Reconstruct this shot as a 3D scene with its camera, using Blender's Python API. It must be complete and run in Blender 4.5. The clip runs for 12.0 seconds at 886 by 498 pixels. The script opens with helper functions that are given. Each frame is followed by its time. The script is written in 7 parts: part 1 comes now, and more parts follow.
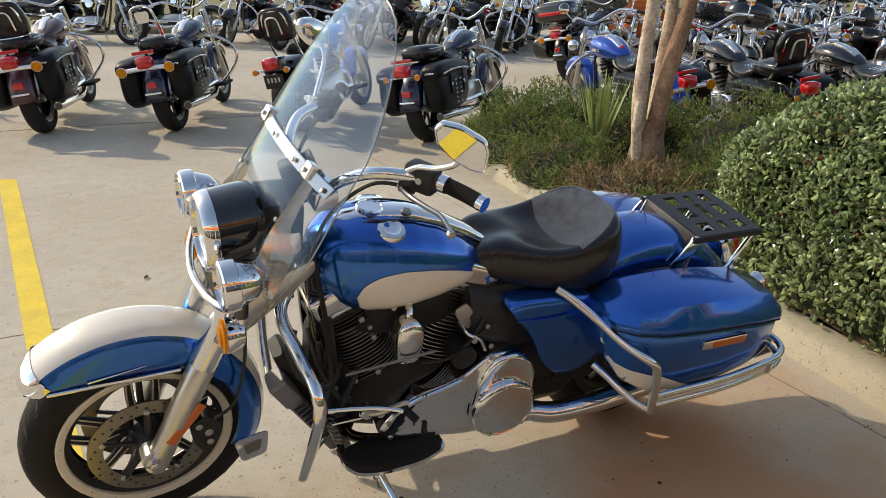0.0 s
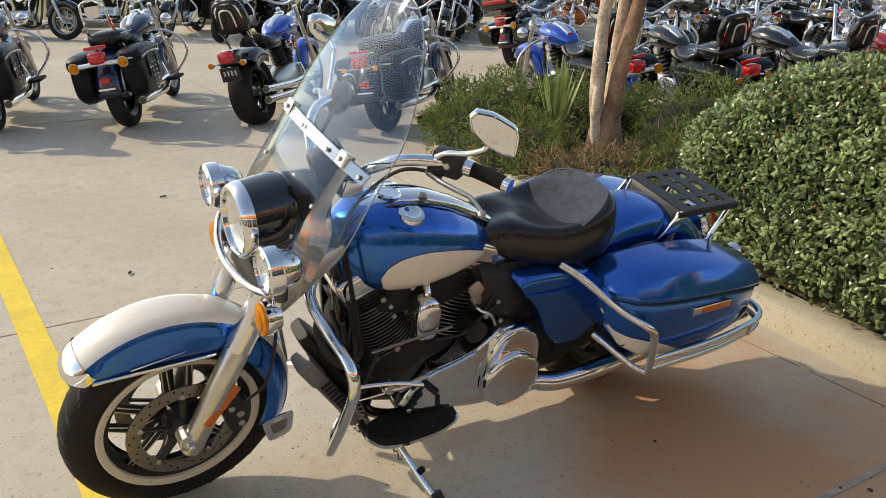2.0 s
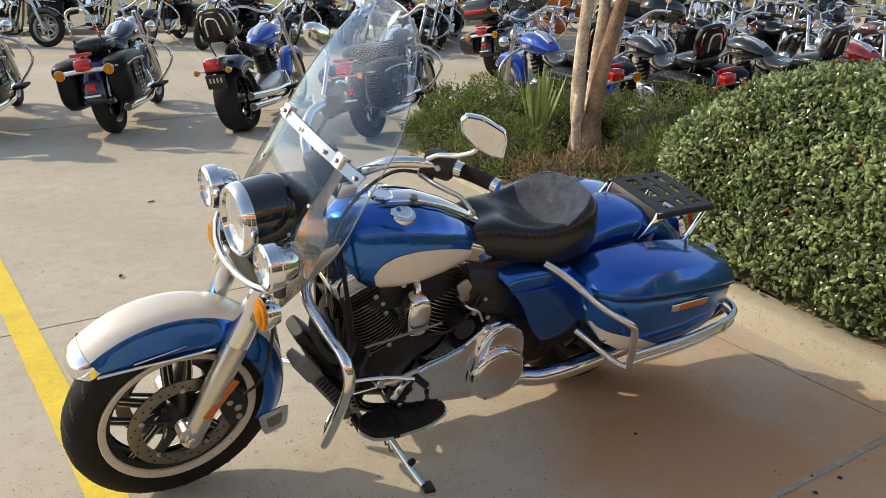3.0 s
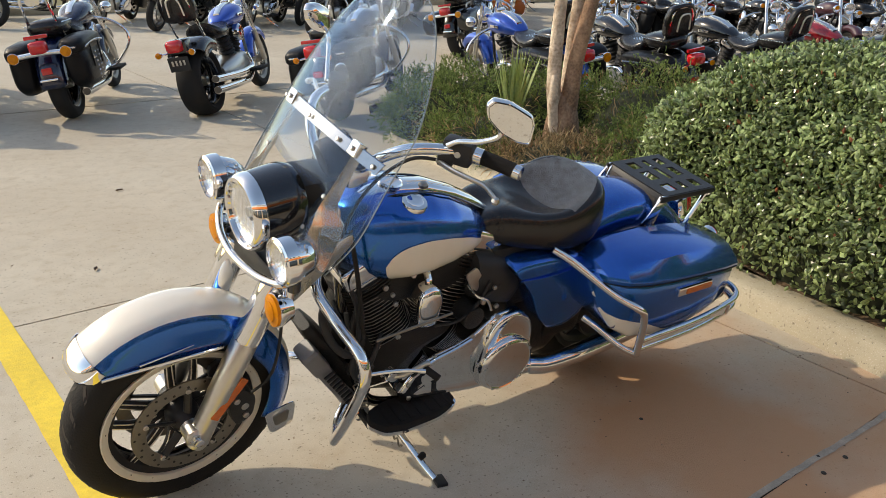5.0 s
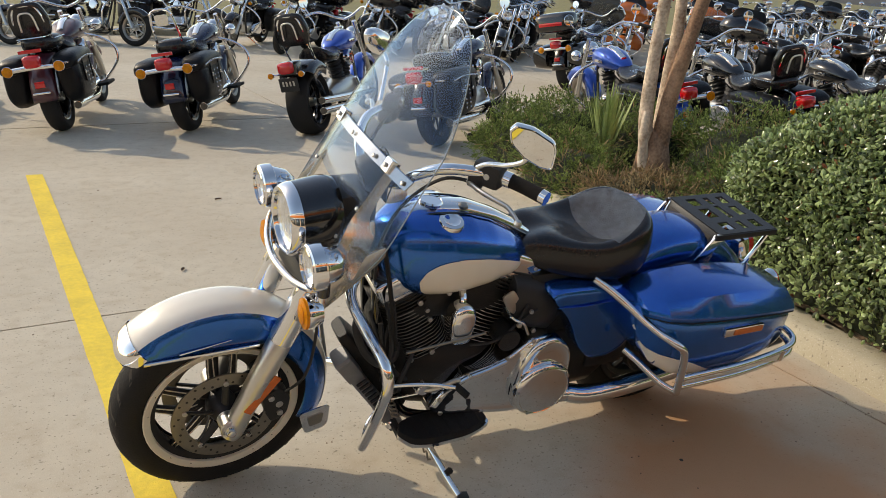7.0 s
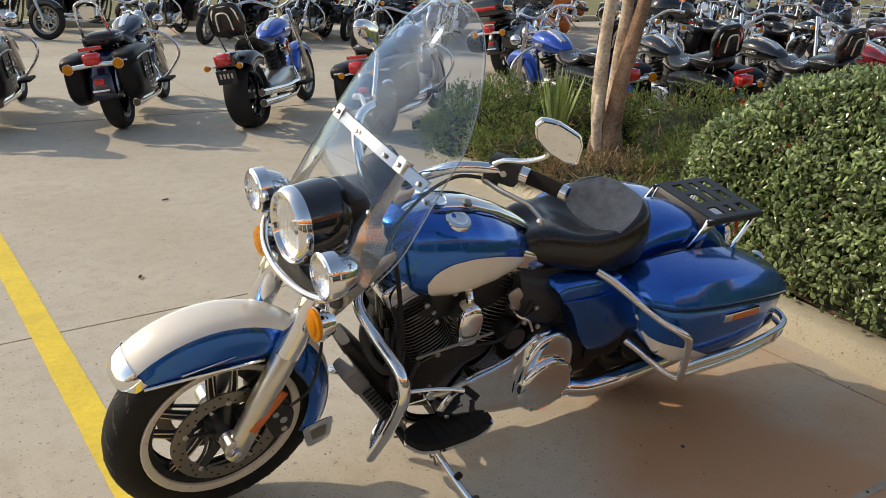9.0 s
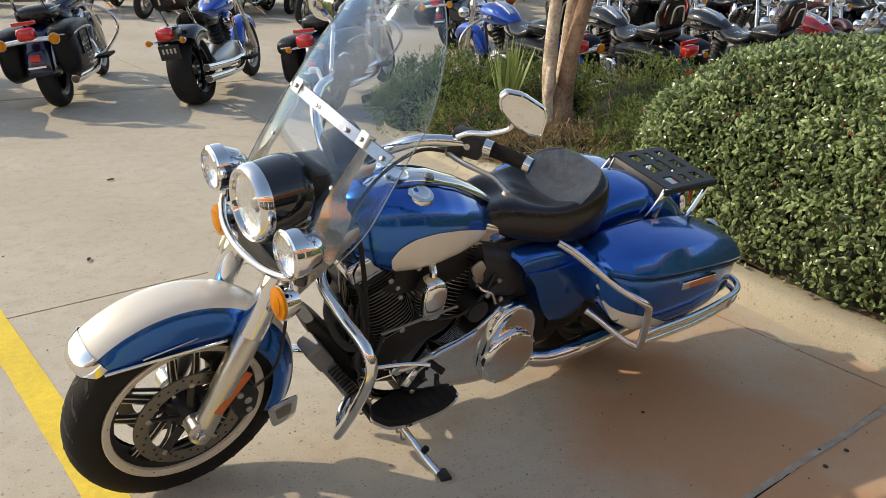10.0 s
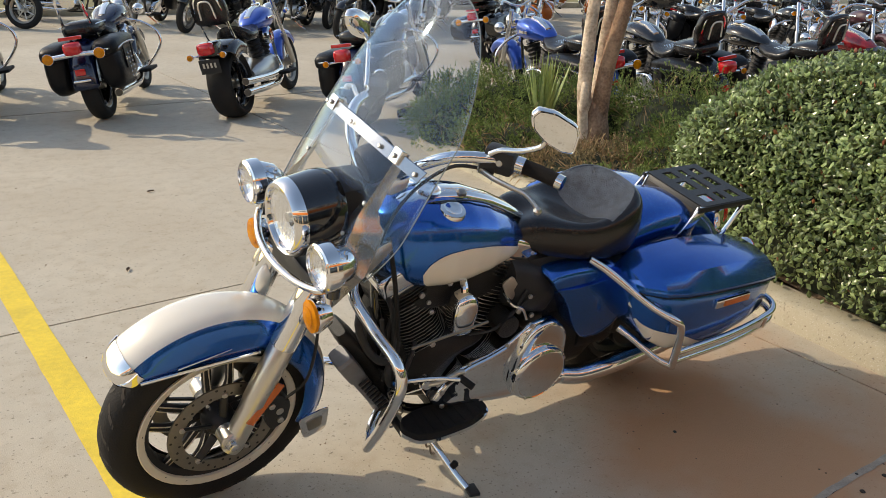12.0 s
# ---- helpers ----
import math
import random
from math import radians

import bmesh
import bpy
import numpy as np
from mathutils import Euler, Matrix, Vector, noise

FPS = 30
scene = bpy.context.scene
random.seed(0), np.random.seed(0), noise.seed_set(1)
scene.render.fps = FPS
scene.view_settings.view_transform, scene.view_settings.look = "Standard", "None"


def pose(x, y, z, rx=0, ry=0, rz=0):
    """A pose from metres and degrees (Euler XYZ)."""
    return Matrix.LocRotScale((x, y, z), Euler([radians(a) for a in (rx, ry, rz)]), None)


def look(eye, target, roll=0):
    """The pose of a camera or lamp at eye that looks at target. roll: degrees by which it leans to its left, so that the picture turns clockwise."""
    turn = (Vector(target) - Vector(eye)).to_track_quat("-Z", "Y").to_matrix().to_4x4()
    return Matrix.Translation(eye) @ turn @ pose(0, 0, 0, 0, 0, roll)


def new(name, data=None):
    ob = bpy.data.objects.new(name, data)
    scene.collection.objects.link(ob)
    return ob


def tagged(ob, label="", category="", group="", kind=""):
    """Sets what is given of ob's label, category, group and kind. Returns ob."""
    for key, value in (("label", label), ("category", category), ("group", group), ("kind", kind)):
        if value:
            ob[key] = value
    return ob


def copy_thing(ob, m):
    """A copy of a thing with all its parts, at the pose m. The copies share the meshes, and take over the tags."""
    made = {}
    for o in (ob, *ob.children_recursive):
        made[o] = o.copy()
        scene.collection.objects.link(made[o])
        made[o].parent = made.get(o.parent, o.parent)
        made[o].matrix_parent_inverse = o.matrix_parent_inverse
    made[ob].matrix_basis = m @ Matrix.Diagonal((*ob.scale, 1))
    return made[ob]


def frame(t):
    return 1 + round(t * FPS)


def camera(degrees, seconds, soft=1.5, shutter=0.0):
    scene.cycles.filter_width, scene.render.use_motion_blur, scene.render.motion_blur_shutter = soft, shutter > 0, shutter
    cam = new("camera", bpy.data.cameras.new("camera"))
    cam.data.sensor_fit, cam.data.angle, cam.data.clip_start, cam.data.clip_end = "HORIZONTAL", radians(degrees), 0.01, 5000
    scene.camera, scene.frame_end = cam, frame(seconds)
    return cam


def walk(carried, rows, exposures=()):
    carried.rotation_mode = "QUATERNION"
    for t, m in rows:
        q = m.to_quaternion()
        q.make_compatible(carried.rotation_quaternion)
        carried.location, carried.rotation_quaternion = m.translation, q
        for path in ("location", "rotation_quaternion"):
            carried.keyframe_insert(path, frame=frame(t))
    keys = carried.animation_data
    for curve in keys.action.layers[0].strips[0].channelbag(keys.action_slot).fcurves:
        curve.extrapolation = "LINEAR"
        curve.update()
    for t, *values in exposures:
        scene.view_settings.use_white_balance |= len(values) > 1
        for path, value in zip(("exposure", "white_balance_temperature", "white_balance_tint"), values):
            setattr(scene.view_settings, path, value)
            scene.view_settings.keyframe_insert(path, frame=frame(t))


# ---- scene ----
cam = camera(57.7, 12.0, soft=0.72)
PATH = [
    (0, (-0.005, -2.2, 1.62), (0.708, -0.46, 0.94), 2.0),
    (0.5, (-0.059, -2.171, 1.625), (0.707, -0.458, 0.934), 1.9),
    (1, (-0.154, -2.154, 1.632), (0.663, -0.47, 0.925), 1.8),
    (1.5, (-0.236, -2.158, 1.632), (0.619, -0.496, 0.92), 1.4),
    (2, (-0.268, -2.236, 1.641), (0.582, -0.567, 0.939), 1.5),
    (2.5, (-0.301, -2.323, 1.648), (0.552, -0.649, 0.963), 1.5),
    (2.7, (-0.315, -2.335, 1.651), (0.551, -0.667, 0.967), 1.7),
    (4.3, (-0.477, -2.152, 1.644), (0.529, -0.565, 0.961), 1.6),
    (4.5, (-0.483, -2.149, 1.644), (0.525, -0.569, 0.947), 1.8),
    (5, (-0.456, -2.167, 1.64), (0.531, -0.584, 0.919), 2.1),
    (5.5, (-0.39, -2.222, 1.638), (0.536, -0.605, 0.913), 2.5),
    (6, (-0.326, -2.28, 1.633), (0.477, -0.598, 0.909), 2.6),
    (6.5, (-0.295, -2.319, 1.635), (0.463, -0.605, 0.936), 2.9),
    (7, (-0.288, -2.338, 1.643), (0.462, -0.607, 0.98), 3.3),
    (7.2, (-0.301, -2.344, 1.648), (0.449, -0.611, 0.989), 3.3),
    (8.8, (-0.445, -2.167, 1.646), (0.428, -0.5, 0.968), 2.4),
    (9, (-0.462, -2.146, 1.641), (0.45, -0.504, 0.953), 2.6),
    (9.5, (-0.491, -2.122, 1.637), (0.504, -0.543, 0.917), 2.6),
    (10, (-0.492, -2.116, 1.634), (0.52, -0.558, 0.893), 2.7),
    (10.5, (-0.488, -2.111, 1.637), (0.514, -0.543, 0.904), 2.8),
    (11, (-0.487, -2.114, 1.641), (0.503, -0.531, 0.923), 3.0),
    (11.5, (-0.491, -2.119, 1.642), (0.475, -0.52, 0.927), 2.8),
    (12, (-0.492, -2.128, 1.645), (0.453, -0.516, 0.931), 2.5),
]
walk(cam, [(t, look(eye, target, roll)) for t, eye, target, roll in PATH], exposures=[(0, 0.32, 8000, 10), (0.5, 0.36, 8000, 10), (2.0, 0.40, 8000, 10), (4.5, 0.40, 8000, 10), (5.5, 0.42, 8000, 10), (6.0, 0.32, 8000, 10), (6.5, 0.24, 8000, 10), (7.0, 0.24, 8000, 10), (9.0, 0.22, 8000, 10), (9.5, 0.34, 8000, 10), (10.0, 0.36, 8000, 10), (12.0, 0.36, 8000, 10)])

# ---- light: clear winter sun from behind the parked row ----
SUN_DIR = Vector((-0.68, 0.73, 0.0)).normalized()
SUN_ELEV = 35.5
world = bpy.data.worlds.new("sky")
scene.world = world
world.use_nodes = True
wn = world.node_tree.nodes
sky = wn.new("ShaderNodeTexSky")
sky.sky_type = "NISHITA"
sky.sun_disc = False
sky.sun_elevation = radians(SUN_ELEV)
sky.sun_rotation = math.atan2(SUN_DIR.x, SUN_DIR.y)
sky.dust_density, sky.ozone_density = 0.7, 1.0
wn["Background"].inputs[1].default_value = 0.185
world.node_tree.links.new(sky.outputs[0], wn["Background"].inputs[0])
sun_data = bpy.data.lights.new("sun", "SUN")
sun_data.energy, sun_data.angle, sun_data.color = 2.0, radians(0.55), (1.0, 0.945, 0.845)
sun = new("sun", sun_data)
sun_to = SUN_DIR * math.cos(radians(SUN_ELEV)) + Vector((0, 0, math.sin(radians(SUN_ELEV))))
sun.matrix_world = look(sun_to * 40, (0, 0, 0))


# ---- materials ----
def mat(name, col, rough=0.5, metal=0.0, coat=0.0, var=0.12, scale=6.0, bump=0.0, bscale=60.0, col2=None, island=0.0, spec=0.5, aniso=None, random_ob=0.0):
    """Principled surface with two scales of colour variation, roughness wear and fine relief."""
    m = bpy.data.materials.new(name)
    m.use_nodes = True
    nt = m.node_tree
    N, L = nt.nodes, nt.links
    b = N["Principled BSDF"]
    b.inputs["Metallic"].default_value = metal
    b.inputs["Coat Weight"].default_value = coat
    b.inputs["Coat Roughness"].default_value = 0.03
    b.inputs["Specular IOR Level"].default_value = spec
    tc = N.new("ShaderNodeTexCoord")
    n1, n2 = N.new("ShaderNodeTexNoise"), N.new("ShaderNodeTexNoise")
    for n, s in ((n1, scale), (n2, scale * 9)):
        n.inputs["Scale"].default_value = s
        n.inputs["Detail"].default_value = 5
        L.new(tc.outputs["Object"], n.inputs["Vector"])
    mx = N.new("ShaderNodeMix")
    mx.data_type = "FLOAT"
    mx.inputs[0].default_value = 0.4
    L.new(n1.outputs["Fac"], mx.inputs[2])
    L.new(n2.outputs["Fac"], mx.inputs[3])
    fac = mx.outputs[0]
    ramp = N.new("ShaderNodeValToRGB")
    lo = [max(0.0, c * (1 - var)) for c in col]
    hi = [min(1.0, c * (1 + var)) for c in (col2 or col)]
    ramp.color_ramp.elements[0].position, ramp.color_ramp.elements[1].position = 0.3, 0.7
    ramp.color_ramp.elements[0].color, ramp.color_ramp.elements[1].color = (*lo, 1), (*hi, 1)
    L.new(fac, ramp.inputs[0])
    out = ramp.outputs[0]
    if island or random_ob:
        src = N.new("ShaderNodeNewGeometry").outputs["Random Per Island"] if island else N.new("ShaderNodeObjectInfo").outputs["Random"]
        hsv = N.new("ShaderNodeHueSaturation")
        mr = N.new("ShaderNodeMapRange")
        amount = island or random_ob
        mr.inputs[3].default_value, mr.inputs[4].default_value = 1 - amount, 1 + amount
        L.new(src, mr.inputs[0])
        L.new(mr.outputs[0], hsv.inputs["Value"])
        L.new(out, hsv.inputs["Color"])
        out = hsv.outputs[0]
    L.new(out, b.inputs["Base Color"])
    rr = N.new("ShaderNodeMapRange")
    rr.inputs[3].default_value, rr.inputs[4].default_value = rough * 0.8, min(1, rough * 1.25)
    L.new(fac, rr.inputs[0])
    L.new(rr.outputs[0], b.inputs["Roughness"])
    if bump:
        nb = N.new("ShaderNodeTexNoise")
        nb.inputs["Scale"].default_value = bscale
        nb.inputs["Detail"].default_value = 6
        L.new(tc.outputs["Object"], nb.inputs["Vector"])
        bp = N.new("ShaderNodeBump")
        bp.inputs["Strength"].default_value = bump
        bp.inputs["Distance"].default_value = 0.01
        L.new(nb.outputs["Fac"], bp.inputs["Height"])
        L.new(bp.outputs[0], b.inputs["Normal"])
    return m


def glass_mat(name, tint, gloss=0.03, base=0.03, sky_tint=(1, 1, 1)):
    """Thin clear sheet: see-through with a Fresnel gloss."""
    m = bpy.data.materials.new(name)
    m.use_nodes = True
    N, L = m.node_tree.nodes, m.node_tree.links
    N.remove(N["Principled BSDF"])
    tr, gl, mix, lw = N.new("ShaderNodeBsdfTransparent"), N.new("ShaderNodeBsdfGlossy"), N.new("ShaderNodeMixShader"), N.new("ShaderNodeLayerWeight")
    tr.inputs[0].default_value = (*tint, 1)
    gl.inputs["Roughness"].default_value = gloss
    gl.inputs[0].default_value = (*sky_tint, 1)
    pw, ma = N.new("ShaderNodeMath"), N.new("ShaderNodeMath")
    pw.operation, ma.operation = "POWER", "MULTIPLY_ADD"
    pw.inputs[1].default_value = 4.0
    ma.inputs[1].default_value, ma.inputs[2].default_value = 0.50, base
    L.new(lw.outputs["Facing"], pw.inputs[0])
    L.new(pw.outputs[0], ma.inputs[0])
    L.new(ma.outputs[0], mix.inputs[0])
    L.new(tr.outputs[0], mix.inputs[1])
    L.new(gl.outputs[0], mix.inputs[2])
    L.new(mix.outputs[0], N["Material Output"].inputs[0])
    return m


def concrete_mat(name, col, stain, warm_shade_stain=0.0):
    """Broom-finished concrete: broad stains, mottling, pits and fine grain."""
    m = mat(name, col, rough=0.85, var=0.10, scale=0.9, bump=0.22, bscale=230, spec=0.25)
    nt = m.node_tree
    N, L = nt.nodes, nt.links
    b = N["Principled BSDF"]
    prev = b.inputs["Base Color"].links[0].from_socket
    tc = N.new("ShaderNodeTexCoord")
    for scale, lo, hi, mixcol, amt in ((0.55, 0.42, 0.72, stain, 0.6), (3.5, 0.52, 0.78, stain, 0.42), (14.0, 0.50, 0.72, stain, 0.45), (34.0, 0.665, 0.71, (0.12, 0.10, 0.07), 0.5), (80.0, 0.62, 0.69, (0.12, 0.10, 0.08), 0.6), (170.0, 0.58, 0.68, (0.66, 0.60, 0.50), 0.5)):
        n = N.new("ShaderNodeTexNoise")
        n.inputs["Scale"].default_value = scale
        n.inputs["Detail"].default_value = 4
        L.new(tc.outputs["Object"], n.inputs["Vector"])
        r = N.new("ShaderNodeMapRange")
        r.inputs[1].default_value, r.inputs[2].default_value = lo, hi
        r.inputs[3].default_value, r.inputs[4].default_value = 0, amt
        L.new(n.outputs["Fac"], r.inputs[0])
        mx = N.new("ShaderNodeMix")
        mx.data_type = "RGBA"
        L.new(r.outputs[0], mx.inputs[0])
        L.new(prev, mx.inputs[6])
        mx.inputs[7].default_value = (*mixcol, 1)
        prev = mx.outputs[2]
    # ragged red stain on slabs beside the island, bike shadow's warm tone painted in
    sep, nz = N.new("ShaderNodeVectorMath"), N.new("ShaderNodeTexNoise")
    sep.operation = "DISTANCE"
    sep.inputs[1].default_value = (1.78, -0.70, 0.0)
    L.new(tc.outputs["Object"], sep.inputs[0])
    nz.inputs["Scale"].default_value, nz.inputs["Detail"].default_value = 1.3, 6
    L.new(tc.outputs["Object"], nz.inputs["Vector"])
    ad = N.new("ShaderNodeMath")
    ad.operation = "MULTIPLY_ADD"
    ad.inputs[1].default_value = 2.2
    L.new(nz.outputs["Fac"], ad.inputs[0])
    L.new(sep.outputs["Value"], ad.inputs[2])
    r = N.new("ShaderNodeMapRange")
    r.inputs[1].default_value, r.inputs[2].default_value, r.inputs[3].default_value, r.inputs[4].default_value = 1.45, 2.30, warm_shade_stain, 0.0
    L.new(ad.outputs[0], r.inputs[0])
    mx = N.new("ShaderNodeMix")
    mx.data_type = "RGBA"
    L.new(r.outputs[0], mx.inputs[0])
    L.new(prev, mx.inputs[6])
    mx.inputs[7].default_value = (0.56, 0.295, 0.150, 1)
    prev = mx.outputs[2]
    L.new(prev, b.inputs["Base Color"])
    return m


def leaf_mat(name, col, col2, rough, island, scale=5):
    """Leaf: glossy upper skin, with some sunlight coming through."""
    m = mat(name, col, rough, var=0.25, scale=scale, island=island, col2=col2)
    N, L = m.node_tree.nodes, m.node_tree.links
    b = N["Principled BSDF"]
    tl, mix = N.new("ShaderNodeBsdfTranslucent"), N.new("ShaderNodeMixShader")
    mix.inputs[0].default_value = 0.28
    L.new(b.inputs["Base Color"].links[0].from_socket, tl.inputs[0])
    L.new(b.outputs[0], mix.inputs[1])
    L.new(tl.outputs[0], mix.inputs[2])
    L.new(mix.outputs[0], N["Material Output"].inputs[0])
    return m


M = dict(
    concrete=concrete_mat("concrete", (0.575, 0.510, 0.405), (0.44, 0.36, 0.26), warm_shade_stain=0.9),
    kerb=concrete_mat("kerb_concrete", (0.54, 0.485, 0.365), (0.38, 0.32, 0.22)),
    sealant=mat("dark_sealant", (0.40, 0.335, 0.265), 0.9, var=0.30, scale=14, bump=0.3, bscale=120),
    joint=mat("joint_filler", (0.05, 0.042, 0.035), 0.9),
    yellow=mat("yellow_paint", (0.86, 0.61, 0.06), 0.7, var=0.18, scale=5, bump=0.25, bscale=150),
    soil=mat("mulch", (0.18, 0.115, 0.07), 0.95, var=0.4, scale=9, bump=0.9, bscale=70),
    grass=mat("lawn", (0.22, 0.19, 0.075), 0.9, var=0.3, scale=3, bump=0.8, bscale=60),
    blue=mat("blue_paint", (0.002, 0.132, 0.53), 0.22, 0.82, 1.0, var=0.04, scale=2, spec=0.2),
    cream=mat("cream_paint", (0.87, 0.815, 0.70), 0.22, 0.0, 1.0, var=0.02, scale=2),
    mirror=mat("mirror_glass", (0.86, 0.87, 0.86), 0.02, 1.0, var=0.01, scale=4),
    reflector=mat("lamp_reflector", (0.94, 0.94, 0.94), 0.24, 1.0, var=0.05, scale=40, bump=0.25, bscale=60),
    strap_alu=mat("strap_aluminium", (0.46, 0.48, 0.50), 0.24, 1.0, var=0.05, scale=8),
    bracket=mat("bracket_steel", (0.58, 0.545, 0.48), 0.20, 1.0, var=0.05, scale=6),
    acrylic_edge=mat("acrylic_edge", (0.22, 0.25, 0.25), 0.15, 0.0, 0.5, var=0.1, scale=20),
    regulator=mat("grey_cast_metal", (0.20, 0.205, 0.215), 0.5, 0.3, var=0.15, scale=30, bump=0.1, bscale=200),
    perforated=mat("perforated_vinyl", (0.058, 0.072, 0.096), 0.30, var=0.9, scale=38, bump=1.0, bscale=240, spec=0.7),
    chrome=mat("chrome", (0.82, 0.82, 0.82), 0.035, 1.0, var=0.02, scale=5),
    satin=mat("satin_metal", (0.62, 0.60, 0.56), 0.31, 1.0, var=0.04, scale=5),
    alu=mat("brushed_aluminium", (0.72, 0.72, 0.72), 0.2, 1.0, var=0.04, scale=8),
    disc=mat("brake_disc_steel", (0.30, 0.27, 0.23), 0.35, 1.0, var=0.12, scale=14),
    lip=mat("machined_rim_lip", (0.80, 0.75, 0.65), 0.35, 0.35, var=0.04),
    black=mat("gloss_black_paint", (0.006, 0.006, 0.007), 0.12, 0.0, 1.0, var=0.1),
    engine=mat("black_wrinkle_paint", (0.020, 0.019, 0.018), 0.40, 0.0, var=0.3, scale=30, bump=0.3, bscale=250, spec=0.3),
    satinblack=mat("satin_black_powder_coat", (0.026, 0.026, 0.027), 0.40, var=0.15, scale=12, bump=0.08, bscale=300, spec=0.3),
    rubber=mat("tyre_rubber", (0.016, 0.015, 0.014), 0.75, var=0.3, scale=10, bump=0.25, bscale=160, spec=0.3),
    plastic=mat("black_plastic", (0.028, 0.028, 0.029), 0.45, var=0.15, scale=14, bump=0.08, bscale=200, spec=0.3),
    foam=mat("foam_grip", (0.016, 0.014, 0.013), 0.95, var=0.3, scale=50, bump=0.5, bscale=400, spec=0.2),
    vinyl=mat("black_vinyl", (0.014, 0.013, 0.013), 0.24, var=0.2, scale=14, bump=0.03, bscale=160, spec=0.5),
    amber=leaf_mat("amber_lens", (0.90, 0.26, 0.006), (0.95, 0.32, 0.010), 0.12, 0.0, 30),
    red=mat("red_lens", (0.60, 0.010, 0.014), 0.12, 0.0, 0.8, var=0.12, scale=20),
    orange_refl=mat("orange_reflector", (0.62, 0.14, 0.02), 0.2, 0.0, 0.6, var=0.1, scale=60),
    fins=mat("machined_fin_edge", (0.55, 0.53, 0.50), 0.35, 1.0, var=0.1),
    leather=mat("black_studded_leather", (0.006, 0.006, 0.007), 0.36, var=0.3, scale=12, bump=0.3, bscale=60, spec=0.22),
    # blue gloss colour stands in for a bluer sky's reflection
    clear=glass_mat("clear_acrylic", (0.91, 0.94, 0.97), base=0.036, sky_tint=(0.66, 0.82, 1.0)),
    lens=glass_mat("lamp_glass", (0.95, 0.96, 0.97), 0.02),
    white=mat("white_panel", (0.75, 0.74, 0.70), 0.6, var=0.06, scale=2),
    orange=mat("orange_cladding", (0.75, 0.19, 0.02), 0.5, var=0.06, scale=1),
    stucco=mat("tan_stucco", (0.55, 0.40, 0.26), 0.85, var=0.1, scale=2, bump=0.4, bscale=90),
    darkglass=mat("dark_window", (0.02, 0.025, 0.03), 0.05, 0.0, 0.6, var=0.1),
    bark=mat("peeling_bark", (0.27, 0.135, 0.07), 0.85, var=0.35, scale=5, bump=0.6, bscale=34, col2=(0.74, 0.62, 0.48)),
    bark_brown=mat("brown_bark", (0.11, 0.047, 0.025), 0.85, var=0.35, scale=6, bump=0.6, bscale=34, col2=(0.42, 0.26, 0.16)),
    leaf=leaf_mat("glossy_hedge_leaf", (0.092, 0.148, 0.044), (0.30, 0.37, 0.16), 0.21, 0.75),
    needle=leaf_mat("juniper_needle", (0.040, 0.080, 0.020), (0.25, 0.32, 0.085), 0.6, 0.6, 9),
    needle_dry=leaf_mat("dry_juniper_needle", (0.11, 0.085, 0.04), (0.40, 0.30, 0.16), 0.8, 0.6, 9),
    straw=mat("dry_twig", (0.42, 0.28, 0.15), 0.9, var=0.3, scale=12, island=0.4),
    blade=leaf_mat("yucca_blade", (0.28, 0.38, 0.13), (0.40, 0.46, 0.18), 0.42, 0.25),
    bud=mat("red_new_leaf", (0.30, 0.10, 0.045), 0.5, island=0.4),
    # near-black fill: the shade among leaves and twigs put into colour
    hedgecore=mat("inner_shade_fill", (0.020, 0.026, 0.010), 0.95, var=0.4, scale=20),
)


# ---- mesh helpers ----
def part(name, bm, material, parent=None, label="", smooth=True, sharp=38):
    """One mesh object from a bmesh, under a thing or a part."""
    me = bpy.data.meshes.new(name)
    bmesh.ops.recalc_face_normals(bm, faces=bm.faces)
    lim = radians(sharp)
    for f in bm.faces:
        f.smooth = smooth
    for e in bm.edges:
        if len(e.link_faces) == 2 and e.calc_face_angle(0) > lim:
            e.smooth = False
    bm.to_mesh(me)
    bm.free()
    me.materials.append(material)
    ob = new(name, me)
    if parent:
        ob.parent = parent
    if label:
        tagged(ob, label=label)
    return ob


def thing(name, label, category, m=None, group="", kind=""):
    ob = new(name)
    ob.empty_display_size = 0.1
    if m is not None:
        ob.matrix_basis = m
    return tagged(ob, label, category, group, kind)


def bevel(bm, width, seg=2, angle=30):
    if width > 0:
        es = [e for e in bm.edges if len(e.link_faces) == 2 and e.calc_face_angle(0) > radians(angle)]
        bmesh.ops.bevel(bm, geom=es, offset=width, segments=seg, profile=0.6, affect="EDGES", clamp_overlap=True)
    return bm


def box(cx, cy, cz, sx, sy, sz, bev=0.004, rot=None, seg=2):
    bm = bmesh.new()
    bmesh.ops.create_cube(bm, size=1.0, matrix=Matrix.Diagonal((sx, sy, sz, 1)))
    bevel(bm, bev, seg)
    m = Matrix.Translation((cx, cy, cz)) @ (pose(0, 0, 0, *rot) if rot else Matrix())
    bmesh.ops.transform(bm, matrix=m, verts=bm.verts)
    return bm


def join(*bms):
    """Adds bmeshes into the first."""
    base = bms[0]
    for other in bms[1:]:
        me = bpy.data.meshes.new("tmp")
        other.to_mesh(me)
        other.free()
        base.from_mesh(me)
        bpy.data.meshes.remove(me)
    return base


